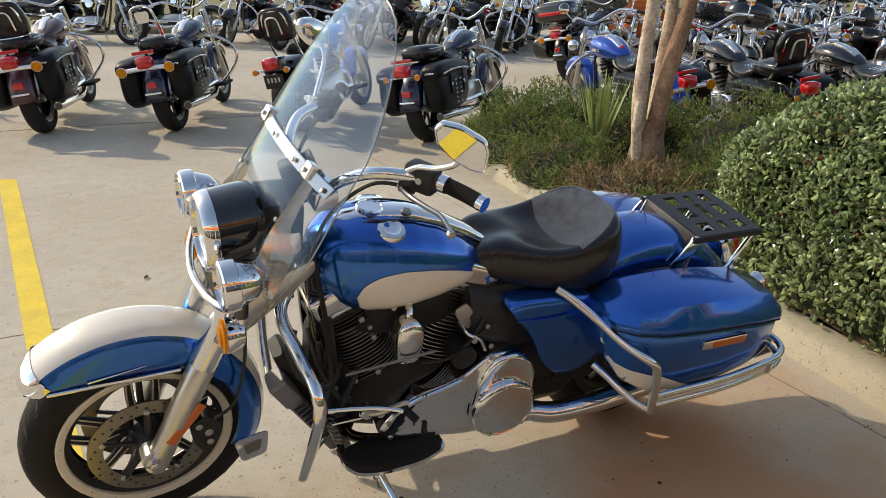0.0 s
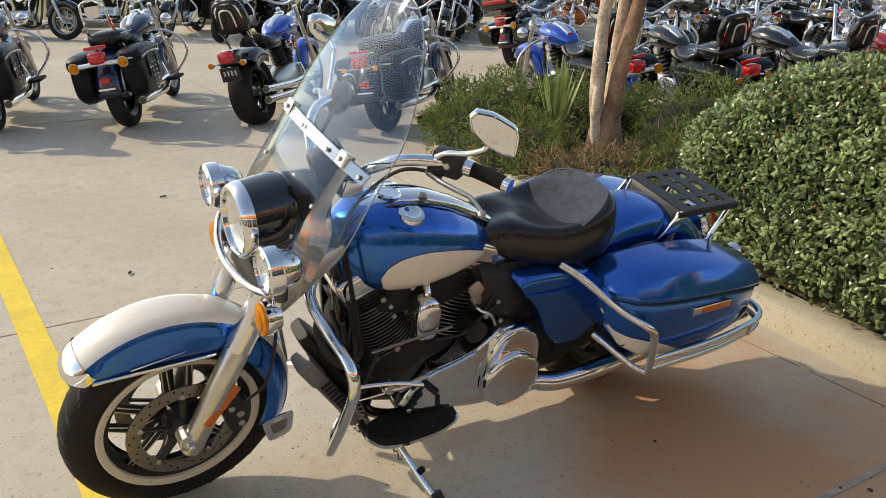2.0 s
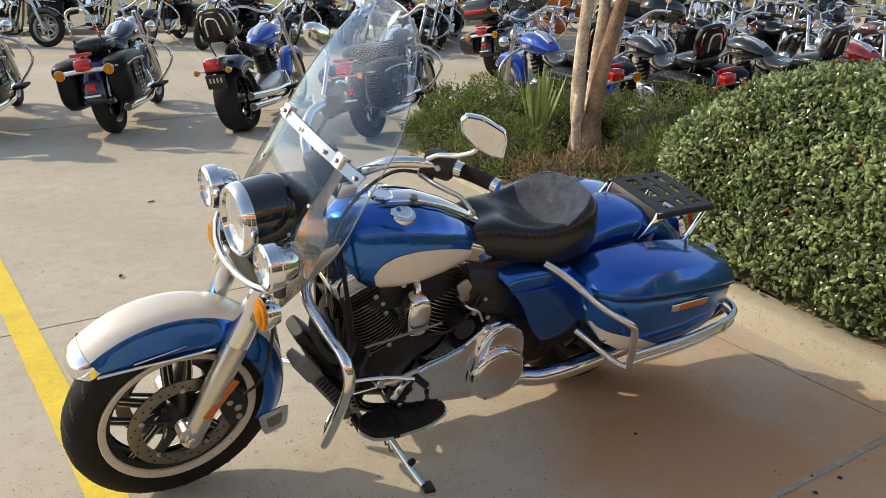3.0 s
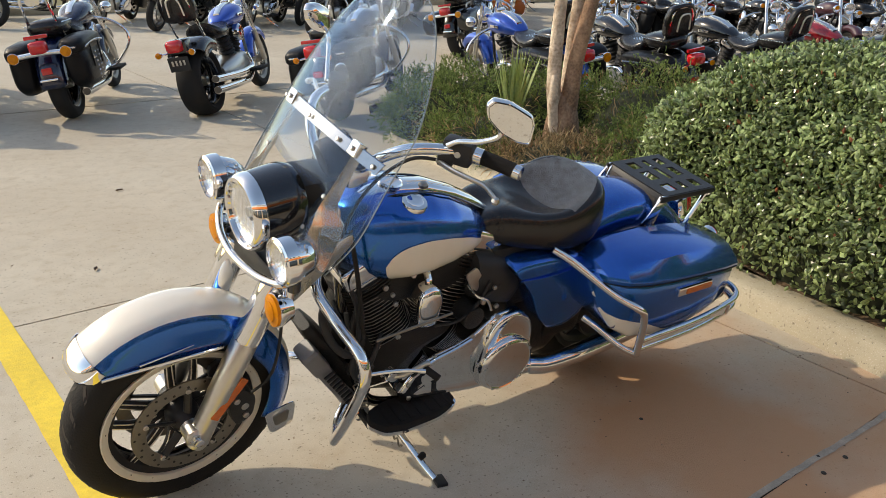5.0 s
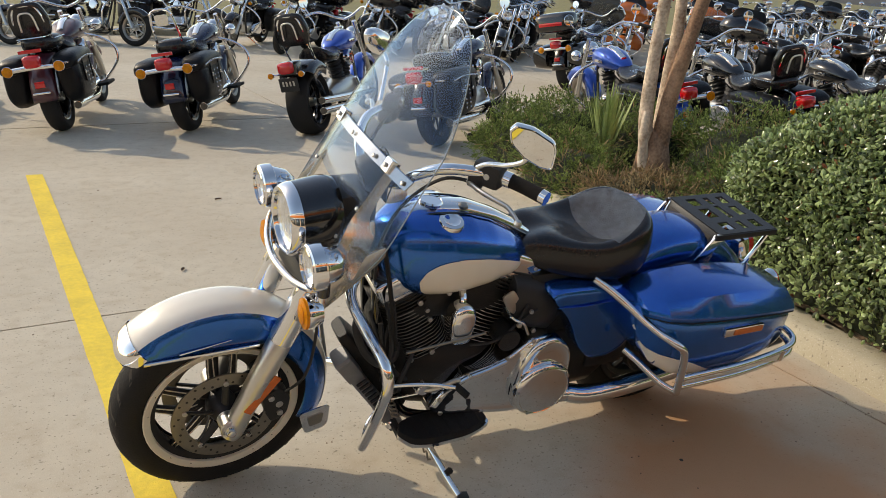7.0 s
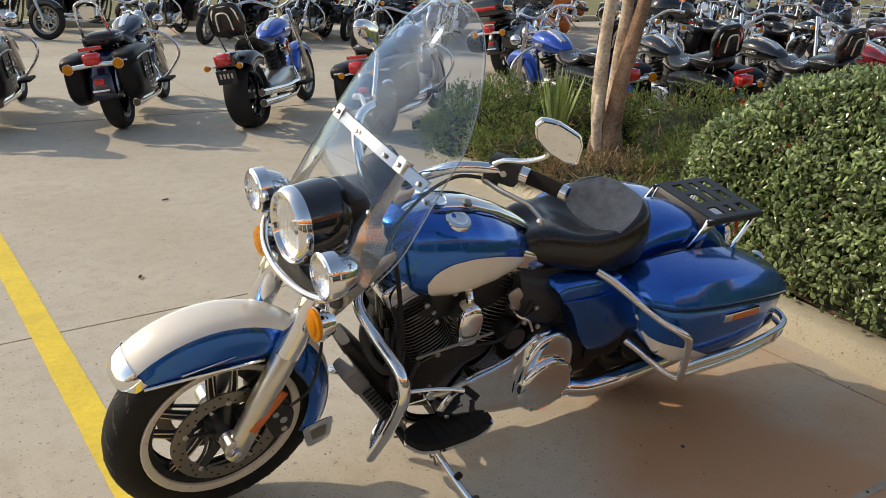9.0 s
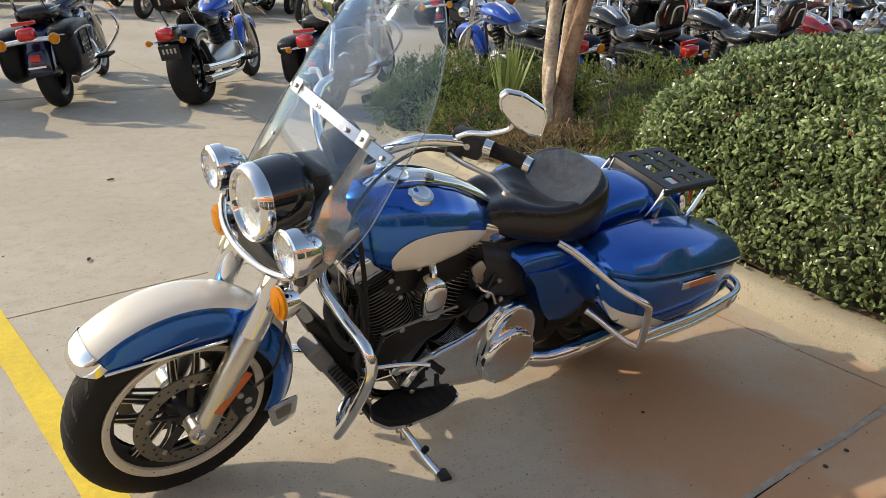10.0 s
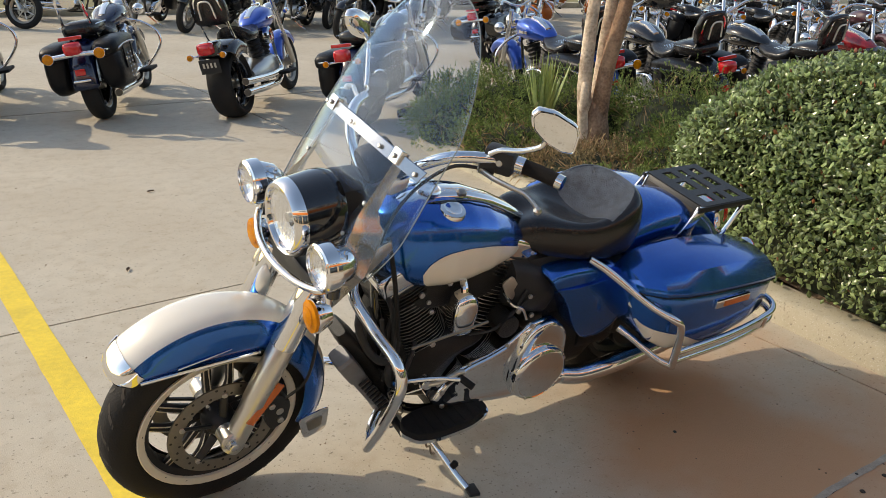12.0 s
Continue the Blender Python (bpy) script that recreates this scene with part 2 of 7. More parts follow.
def loft(rings, caps=True, closed=True):
    """Skin over rings of equal length."""
    bm = bmesh.new()
    vs = [[bm.verts.new(p) for p in r] for r in rings]
    n = len(rings[0])
    for a, b in zip(vs, vs[1:]):
        for i in range(n if closed else n - 1):
            j = (i + 1) % n
            bm.faces.new((a[i], a[j], b[j], b[i]))
    if caps and closed:
        bm.faces.new(vs[0][::-1])
        bm.faces.new(vs[-1])
    return bm


def spline(pts, n=6):
    """Catmull-Rom points through pts."""
    P = [Vector(p) for p in pts]
    if len(P) < 3:
        return P
    P = [2 * P[0] - P[1]] + P + [2 * P[-1] - P[-2]]
    out = []
    for i in range(1, len(P) - 2):
        a, b, c, d = P[i - 1:i + 3]
        for k in range(n):
            t = k / n
            out.append(0.5 * ((2 * b) + (c - a) * t + (2 * a - 5 * b + 4 * c - d) * t * t + (3 * b - a - 3 * c + d) * t ** 3))
    out.append(P[-2])
    return out


def tube(pts, r, seg=10, smooth=6, r2=None, flat=1.0):
    """Round bar along a smooth line; r2: the radius at its end; flat: squash."""
    P = spline(pts, smooth) if smooth else [Vector(p) for p in pts]
    rings, prev = [], None
    for i, p in enumerate(P):
        d = (P[min(i + 1, len(P) - 1)] - P[max(i - 1, 0)]).normalized()
        if prev is None:
            prev = d.orthogonal().normalized()
        side = (prev - d * prev.dot(d)).normalized()
        prev = side
        up = d.cross(side)
        f = i / max(1, len(P) - 1)
        rad = r + ((r2 if r2 is not None else r) - r) * f
        rings.append([p + side * math.cos(2 * math.pi * k / seg) * rad * flat + up * math.sin(2 * math.pi * k / seg) * rad for k in range(seg)])
    return loft(rings)


def lathe(profile, centre, axis=(0, 1, 0), seg=32, cap=False):
    """Turns a profile of (radius, height along the axis)."""
    z = Vector(axis).normalized()
    x = z.orthogonal().normalized()
    if abs(z.y) > 0.99:
        x = Vector((1, 0, 0))
    y = z.cross(x)
    c = Vector(centre)
    bm = bmesh.new()
    rings = []
    for r, h in profile:
        if r < 1e-6:
            rings.append([bm.verts.new(c + z * h)])
        else:
            rings.append([bm.verts.new(c + z * h + (x * math.cos(2 * math.pi * k / seg) + y * math.sin(2 * math.pi * k / seg)) * r) for k in range(seg)])
    for a, b in zip(rings, rings[1:]):
        for k in range(seg):
            j = (k + 1) % seg
            if len(a) == 1 and len(b) > 1:
                bm.faces.new((a[0], b[k], b[j]))
            elif len(b) == 1 and len(a) > 1:
                bm.faces.new((a[k], b[0], a[j]))
            elif len(a) > 1:
                bm.faces.new((a[k], b[k], b[j], a[j]))
    return bm


def disc(centre, axis, r, h, bev=0.003, seg=28):
    return lathe([(0, 0), (r, 0), (r, h - bev), (r - bev, h), (0, h)], centre, axis, seg)


def plate(outline, v0, v1, bev=0.006, seg=2, plane="uw"):
    """A flat outline thickened across the bike, from v0 to v1."""
    bm = bmesh.new()
    mk = (lambda a, b, c: (a, c, b)) if plane == "uw" else (lambda a, b, c: (a, b, c))
    lo = [bm.verts.new(mk(a, b, v0)) for a, b in outline]
    hi = [bm.verts.new(mk(a, b, v1)) for a, b in outline]
    n = len(lo)
    bm.faces.new(lo)
    bm.faces.new(hi[::-1])
    for i in range(n):
        j = (i + 1) % n
        bm.faces.new((lo[i], hi[i], hi[j], lo[j]))
    bmesh.ops.recalc_face_normals(bm, faces=bm.faces)
    return bevel(bm, bev, seg)


def rounded(outline, n=4, amount=0.3):
    """Softens the corners of an outline."""
    out = []
    k = len(outline)
    for i in range(k):
        a, b, c = (Vector(outline[(i + d) % k]) for d in (-1, 0, 1))
        p, q = b.lerp(a, amount), b.lerp(c, amount)
        for s in range(n + 1):
            t = s / n
            out.append(tuple(p.lerp(b, t).lerp(b.lerp(q, t), t)))
    return out


def super_ring(u, hw, top, bot, n=24, p=2.4, vc=0.0):
    """A soft-cornered cross-section at station u."""
    c, h = (top + bot) / 2, (top - bot) / 2
    out = []
    for k in range(n):
        a = 2 * math.pi * k / n
        ca, sa = math.cos(a), math.sin(a)
        out.append((u, vc + hw * math.copysign(abs(ca) ** (2 / p), ca), c + h * math.copysign(abs(sa) ** (2 / p), sa)))
    return out


def arc_skin(cx, cw, R, a0, a1, prof, steps=28, grow=None):
    """Skin swept round an axle: prof(angle) gives (v, depth below R) points from one lip to the other."""
    rings = []
    for i in range(steps + 1):
        a = radians(a0 + (a1 - a0) * i / steps)
        r = R + (grow(math.degrees(a)) if grow else 0)
        rings.append([(cx + math.cos(a) * (r - d), v, cw + math.sin(a) * (r - d)) for v, d in prof(math.degrees(a))])
    return loft(rings, closed=False)


def thicken(ob, t=0.003, offset=-1):
    md = ob.modifiers.new("thickness", "SOLIDIFY")
    md.thickness, md.offset = t, offset
    return ob


def from_arrays(name, verts, faces, material, parent=None, kind="", smooth=False):
    me = bpy.data.meshes.new(name)
    me.from_pydata([tuple(v) for v in verts], [], [tuple(f) for f in faces])
    if smooth:
        me.polygons.foreach_set("use_smooth", [True] * len(me.polygons))
    me.materials.append(material)
    ob = new(name, me)
    if parent:
        ob.parent = parent
    if kind:
        ob["kind"] = kind
    return ob


# ---- ground: concrete slabs on one sheet to the horizon ----
JOINT_SLOPE = -0.122
along = Vector((JOINT_SLOPE, 1.0)).normalized()
across = Vector((1.0, -JOINT_SLOPE)).normalized()


def grid_point(a, b):
    """Slab grid: a metres across, b along, from a corner of the joints near the island."""
    o = Vector((1.69, 6.36))
    p = o + across * a + along * b
    return p.x, p.y


bm = bmesh.new()
S = 2500
for x, y in ((-S, -S), (S, -S), (S, S), (-S, S)):
    bm.verts.new((x, y, -0.012))
bm.faces.new(bm.verts)
tagged(part("ground", bm, M["joint"], smooth=False), "dark ground sheet beneath the concrete slabs", "ground", kind="structure")

pavement = thing("pavement", "sunlit tan concrete parking slabs with narrow joints", "pavement", kind="structure")
A_STEPS = [-60, -30, -15, -9.8, -4.9, 0, 4.9, 9.8, 15, 30, 60]
B_STEPS = [-60, -30, -14.7, -12.3, -9.85, -7.20, -4.62, 0, 4.95, 9.32]
for a0, a1 in zip(A_STEPS, A_STEPS[1:]):
    for b0, b1 in zip(B_STEPS, B_STEPS[1:]):
        g = 0.0055
        g0, g1 = (0.013 if b == 0 else g for b in (b0, b1))
        bm = bmesh.new()
        top = [bm.verts.new((*grid_point(a, b), 0.0)) for a, b in ((a0 + g, b0 + g0), (a1 - g, b0 + g0), (a1 - g, b1 - g1), (a0 + g, b1 - g1))]
        low = [bm.verts.new((v.co.x, v.co.y, -0.011)) for v in top]
        bm.faces.new(top)
        for i in range(4):
            j = (i + 1) % 4
            bm.faces.new((top[j], top[i], low[i], low[j]))
        bevel(bm, 0.003, 1)
        part("slab", bm, M["concrete"], pavement, smooth=False)

# dark sealant smeared along one joint beside the island
sm = bmesh.new()
rgs = random.Random(8)
band = []
for i in range(71):
    f = i / 70
    x, y = grid_point(-1.45 + 2.4 * f, -7.20 + 0.010 * math.sin(f * 9))
    w0, w1 = (rgs.uniform(0.45, 1.0) * 0.009 * math.sin(math.pi * min(1, 0.08 + f)) ** 0.5 + 0.006 for _ in (0, 1))
    band.append((sm.verts.new((x, y - w0, 0.0022)), sm.verts.new((x, y + w1, 0.0022))))
for p, q in zip(band, band[1:]):
    sm.faces.new((p[0], q[0], q[1], p[1]))
tagged(part("joint_sealant", sm, M["sealant"], smooth=False), "dark sealant smeared along a slab joint", "sealant", kind="structure")

# painted bay line, worn at its edges
line = []
rng = random.Random(4)
N_LINE = 120
for i in range(N_LINE + 1):
    y = 4.23 - 6.5 * i / N_LINE
    x = -0.815 - 0.136 * (y - 4.23)
    line.append((x, y, 0.058 + rng.uniform(-0.0015, 0.0015), 0.058 + rng.uniform(-0.0015, 0.0015)))
bm = bmesh.new()
rows = [(bm.verts.new((x - l, y, 0.0025)), bm.verts.new((x + r, y, 0.0025))) for x, y, l, r in line]
for p, q in zip(rows, rows[1:]):
    bm.faces.new((p[0], q[0], q[1], p[1]))
tagged(part("bay_line", bm, M["yellow"], smooth=False), "worn yellow painted bay line on the concrete", "line", kind="structure")

# kerb of the planting island
KERB_X = 2.64
kerb = thing("kerb", "pale concrete kerb with a sloped face round the planting island", "kerb", kind="structure")


def island_edge():
    """The island's outline at its kerb base, from near to far and round the nose."""
    pts = [(KERB_X + 0.02, y) for y in (-14, -9, -6, -4.5, -3.0, -1.5, 0.0, 1.5, 3.2)]
    cx, cy, r = KERB_X + 0.87, 3.55, 0.85
    for k in range(0, 11):
        a = radians(180 - 9.0 * k)
        pts.append((cx + math.cos(a) * r, cy + math.sin(a) * r))
    pts += [(3.95, 4.22), (4.35, 3.72), (5.1, 3.05), (7.0, 1.75), (9, 0.6), (14, -1.9)]
    return pts


EDGE = island_edge()


def offset_line(pts, d):
    out = []
    for i, p in enumerate(pts):
        a, b = Vector(pts[max(i - 1, 0)]), Vector(pts[min(i + 1, len(pts) - 1)])
        t = (b - a).normalized()
        out.append(Vector(p) + Vector((t.y, -t.x)) * d)
    return out


prof = [(0.0, -0.01), (0.006, 0.015), (0.035, 0.082), (0.050, 0.100), (0.075, 0.110), (0.20, 0.116), (0.212, 0.110), (0.215, 0.04)]
lines = [offset_line(EDGE, d) for d, z in prof]
SPANS = [(0, 3), (3, 5), (5, 7), (7, 9), (9, 14), (14, 20), (20, len(EDGE) - 1)]
for s0, s1 in SPANS:
    rings = [[(lines[k][i].x, lines[k][i].y, prof[k][1]) for k in range(len(prof))] for i in range(s0, s1 + 1)]
    if s0:
        rings[0] = [(Vector(a).lerp(Vector(b), 0.004)) for a, b in zip(rings[0], rings[1])]
    part("kerb_stone", loft(rings, closed=True), M["kerb"], kerb, sharp=60)

# soil of the island
inner = offset_line(EDGE, 0.205)
bm = bmesh.new()
poly = [bm.verts.new((p.x, p.y, 0.095)) for p in inner] + [bm.verts.new((14, -14, 0.095))]
bm.faces.new(poly)
bmesh.ops.triangulate(bm, faces=bm.faces)
bmesh.ops.subdivide_edges(bm, edges=bm.edges, cuts=5, use_grid_fill=True)
bmesh.ops.triangulate(bm, faces=bm.faces)
for v in bm.verts:
    v.co.z += 0.03 * noise.noise(v.co * 2.1) + 0.02
tagged(part("planting_bed", bm, M["soil"], smooth=True, sharp=80), "brown mulch and soil of the planting island", "planting bed", kind="structure")

# lawn and kerb beyond the far row
bm = bmesh.new()
for x, y in ((-60, 8.36), (60, 23.0), (200, 400), (-200, 400)):
    bm.verts.new((x, y, 0.12))
bm.faces.new(bm.verts)
tagged(part("lawn", bm, M["grass"], smooth=False), "dry winter lawn beyond the parking area", "lawn", kind="structure")
far = thing("far_kerb", "low concrete kerb along the lawn", "kerb", kind="structure")
for i in range(24):
    x0 = -20 + i * 2.5
    part("kerb_stone", box(x0 + 1.24, 15.55 + (x0 + 1.24 - 0.56) * 0.122, 0.065, 2.48, 0.32, 0.15, 0.02, rot=(0, 0, 6.96)), M["kerb"], far)


# ---- parts that every motorcycle shares ----
def tyre_bm(c, R, width, rim_r, seg=48, tread=True):
    h = width / 2
    prof = [(rim_r - 0.004, -h * 0.62), (rim_r + 0.012, -h * 0.80), (rim_r + (R - rim_r) * 0.45, -h * 0.99), (R - 0.030, -h * 0.93), (R - 0.012, -h * 0.70), (R - 0.003, -h * 0.36), (R, 0.0)]
    prof = prof + [(r, -v) for r, v in prof[-2::-1]]
    return lathe(prof, c, (0, 1, 0), seg)


def tread_bm(c, R, width, n=26):
    """Shallow slanted sipes, as thin dark wedges lying in the tread."""
    bm = bmesh.new()
    c = Vector(c)
    for i in range(n):
        for s in (-1, 1):
            a0 = 2 * math.pi * (i + (0.5 if s > 0 else 0)) / n
            ring = []
            for f, r in ((0.10, R + 0.0006), (0.45, R - 0.004), (0.78, R - 0.015)):
                a = a0 + f * 0.22
                for w in (-0.006, 0.006):
                    ring.append(bm.verts.new(c + Vector((math.cos(a + w / R * 1.2) * r, s * width / 2 * f, math.sin(a + w / R * 1.2) * r))))
            bm.faces.new((ring[0], ring[1], ring[3], ring[2]))
            bm.faces.new((ring[2], ring[3], ring[5], ring[4]))
    return bm


def rim_bm(c, r, width, seg=48):
    h = width / 2
    prof = [(r - 0.03, -h * 0.5), (r - 0.012, -h * 0.72), (r + 0.004, -h * 0.80), (r + 0.006, -h * 0.70), (r - 0.012, -h * 0.5), (r - 0.03, 0)]
    prof = prof + [(a, -b) for a, b in prof[-2::-1]]
    return lathe(prof, c, (0, 1, 0), seg)


def lip_bm(c, r, v, side, seg=48):
    return lathe([(r - 0.014, v - side * 0.004), (r - 0.012, v + side * 0.002), (r + 0.007, v + side * 0.0075), (r + 0.010, v + side * 0.006), (r + 0.010, v), (r - 0.014, v - side * 0.009), (r - 0.014, v - side * 0.004)], c, (0, 1, 0), seg)


def lamp(parent, centre, r, depth, axis=(-1, 0, -0.05), shell="chrome", name="headlight"):
    """Round lamp: bowl-shaped shell, bright reflector, bulb shield and glass."""
    ax = Vector(axis).normalized()
    c = Vector(centre)
    body = part(name, lathe([(0.0, -depth), (r * 0.35, -depth * 0.96), (r * 0.75, -depth * 0.72), (r * 0.95, -depth * 0.35), (r, -0.01), (r * 1.02, 0.0), (r * 1.0, 0.012), (r * 0.93, 0.014), (r * 0.90, 0.004)], c, ax, 32), M[shell], parent)
    part("reflector", lathe([(0.0, -depth * 0.24), (r * 0.2, -depth * 0.23), (r * 0.38, -depth * 0.20), (r * 0.55, -depth * 0.155), (r * 0.70, -depth * 0.10), (r * 0.82, -depth * 0.04), (r * 0.905, 0.004)], c, ax, 22), M["reflector"], body, "bright faceted lamp reflector", smooth=False)
    part("bulb_shield", lathe([(0.0, -0.002), (r * 0.15, -0.005), (r * 0.17, -depth * 0.22)], c, ax, 16), M["satin"], body)
    part("glass", lathe([(0.0, 0.014), (r * 0.45, 0.012), (r * 0.8, 0.008), (r * 0.91, 0.003)], c, ax, 28), M["lens"], body, "clear ribbed lamp glass").visible_shadow = False
    bmr = bmesh.new()
    y = Vector((0, 1, 0))
    z = ax.cross(y).normalized()
    for k in (-4, -2, 0, 2, 4):
        o = k * r * 0.13
        half = math.sqrt(max(0, (r * 0.86) ** 2 - o * o))
        if half > 0.01:
            tb = tube([c + ax * 0.006 + y * o - z * half, c + ax * 0.009 + y * o, c + ax * 0.006 + y * o + z * half], 0.0016, 4, 3)
            join(bmr, tb)
    part("glass_rib", bmr, M["lens"], body).visible_shadow = False
    return body


def turn_signal(parent, centre, r=0.04, axis=(-1, 0, 0), lens="amber"):
    ax = Vector(axis).normalized()
    b = part("turn_signal", lathe([(0, -0.05), (r * 0.7, -0.045), (r * 1.02, -0.01), (r * 1.02, 0.0), (r * 0.9, 0.002)], centre, ax, 24), M["chrome"], parent)
    part("lens", lathe([(r * 0.97, -0.002), (r * 0.95, 0.008), (r * 0.62, 0.012), (r * 0.6, 0.015), (r * 0.3, 0.017), (0, 0.019)], centre, ax, 24), M[lens], b, "amber lens" if lens == "amber" else "red lens")
    return b


def cast_wheel(parent, c, R, width, rim_r, name, pairs=5, bright="lip"):
    """Cast wheel with paired spokes, machined lip and drilled discs."""
    w = part(name, rim_bm(c, rim_r, width), M["satinblack"], parent)
    ty = part("tyre", tyre_bm(c, R, width, rim_r, 64), M["rubber"], w)
    part("tread_groove", tread_bm(c, R, width), M["joint"], w)
    part("rim_lip", lip_bm(c, rim_r, -width * 0.40, -1), M[bright], w, "bright machined rim lip" if bright == "lip" else "")
    part("rim_lip", lip_bm(c, rim_r, width * 0.40, 1), M[bright], w)
    part("hub", lathe([(0, -0.085), (0.022, -0.085), (0.03, -0.075), (0.042, -0.06), (0.05, -0.03), (0.046, 0), (0.05, 0.03), (0.042, 0.06), (0.03, 0.075), (0, 0.085)], c, (0, 1, 0), 28), M["satinblack"], w)
    C = Vector(c)
    for i in range(pairs):
        for s in (-1, 1):
            a = 2 * math.pi * i / pairs + 0.31
            inner = Vector((math.cos(a + s * 0.30) * 0.045, 0, math.sin(a + s * 0.30) * 0.045))
            mid = Vector((math.cos(a + s * 0.26) * rim_r * 0.55, -0.022, math.sin(a + s * 0.26) * rim_r * 0.55))
            outer = Vector((math.cos(a + s * 0.17) * (rim_r - 0.012), -0.012, math.sin(a + s * 0.17) * (rim_r - 0.012)))
            sp = part("spoke", tube([C + inner, C + mid, C + outer], 0.013, 8, 4, r2=0.010, flat=1.25), M["satinblack"], w)
            across_ = Vector((-math.sin(a), 0, math.cos(a)))
            for q in (-1, 1):
                d, e = Vector((0, -0.0115, 0)) + across_ * q * 0.0085, Vector((0, -0.0095, 0)) + across_ * q * 0.0065
                part("spoke_edge", tube([C + inner.lerp(mid, 0.35) + d, C + mid + d, C + outer + e], 0.0021, 5, 3), M[bright], sp)
            tip = Vector((math.cos(a + s * 0.17) * (rim_r - 0.002), -width * 0.40 - 0.004, math.sin(a + s * 0.17) * (rim_r - 0.002)))
            part("spoke_end", tube([C + outer, C + outer.lerp(tip, 0.8), C + tip], 0.0075, 8, 3, r2=0.004), M["satinblack"], sp)
    return w


def brake_disc(parent, c, v, r=0.15):
    C = Vector((c[0], v, c[2]))
    s = -1 if v < 0 else 1
    d = part("brake_disc", lathe([(r * 0.74, -0.0025), (r, -0.0025), (r, 0.0025), (r * 0.74, 0.0025), (r * 0.74, -0.0025)], C, (0, 1, 0), 48), M["disc"], parent, "drilled steel brake disc")
    bm = bmesh.new()
    for i in range(40):
        a = 2 * math.pi * i / 40
        rr = r * (0.80, 0.87, 0.94)[i % 3]
        join(bm, lathe([(0, 0), (0.0042, 0), (0.0042, 0.0006), (0, 0.0006)], C + Vector((math.cos(a) * rr, s * 0.0026, math.sin(a) * rr)), (0, s, 0), 8))
    part("drill_hole", bm, M["joint"], d)["kind"] = "stuff"
    for i in range(5):
        a = 2 * math.pi * i / 5 + 0.31
        p0 = C + Vector((math.cos(a) * 0.04, -s * 0.006, math.sin(a) * 0.04))
        p1 = C + Vector((math.cos(a) * r * 0.78, -s * 0.001, math.sin(a) * r * 0.78))
        part("carrier_arm", tube([p0, p0.lerp(p1, 0.5), p1], 0.013, 8, 3, r2=0.012, flat=0.5), M["satinblack"], d)
        part("bolt", disc(p1 + Vector((0, s * 0.003, 0)), (0, s, 0), 0.009, 0.006, 0.002, 10), M["fins"], d)
    return d


def fin_stack(base, axis, n, half_u, half_v, pitch, t=0.0032):
    """Cooling fins of a cylinder as rounded plates along its axis."""
    ax = Vector(axis).normalized()
    bm = bmesh.new()
    y = Vector((0, 1, 0))
    x = y.cross(ax).normalized()
    for i in range(n):
        o = Vector(base) + ax * (i * pitch)
        k = 1.0 - 0.10 * (i / n)
        ring0, ring1 = [], []
        for j in range(20):
            a = 2 * math.pi * j / 20
            ca, sa = math.cos(a), math.sin(a)
            q = x * half_u * k * math.copysign(abs(ca) ** 0.7, ca) + y * half_v * k * math.copysign(abs(sa) ** 0.7, sa)
            ring0.append(o + q)
            ring1.append(o + q + ax * t)
        join(bm, loft([ring0, ring1]))
    return bm


# ---- the blue and cream touring motorcycle ----
bike = thing("touring_motorcycle", "blue and cream touring motorcycle leaning on its side stand", "motorcycle", pose(0, 0.028, 0, 12.2, 0, 3.2))
STEER_AXIS = Vector((0.43, 0, 1)).normalized()
STEER = Matrix.Translation((0.17, 0, 0.75)) @ Matrix.Rotation(radians(3.0), 4, STEER_AXIS) @ Matrix.Translation((-0.17, 0, -0.75))
front_parts = []


def fp(ob):
    """A part that turns with the steering."""
    front_parts.append(ob)
    return ob


AXLE = (-0.030, 0.008, 0.331)
fw = fp(cast_wheel(bike, AXLE, 0.325, 0.124, 0.229, "front_wheel"))
for v in (-0.068, 0.068):
    fp(brake_disc(bike, AXLE, v, 0.163))


def fork_u(w):
    return -0.012 + 0.425 * (w - 0.322)


# front fender: blue skirts, cream crown, bright tip and trims
FC = (-0.052, 0.380, 0.358)


def skirt_depth(a):
    if a > 58:
        d = FC[2] - (0.597 - FC[1]) / max(0.2, math.sin(radians(a)))
        return min(0.165, max(0.05, d))
    f = max(0.0, min(1.0, (58 - a) / 45))
    return 0.125 * (1 - f) + 0.088 * f


def fender_prof(a):
    d = skirt_depth(a)
    half = [(-0.082, d), (-0.084, d * 0.75), (-0.083, d * 0.5), (-0.080, 0.040), (-0.071, 0.021), (-0.055, 0.009), (-0.034, 0.003), (0, 0)]
    return half + [(-v, q) for v, q in half[-2::-1]]


def crown_prof(a):
    half = [(-0.0705, 0.0188), (-0.065, 0.0145), (-0.052, 0.0065), (-0.034, 0.0015), (0, -0.0015)]
    return half + [(-v, q) for v, q in half[-2::-1]]


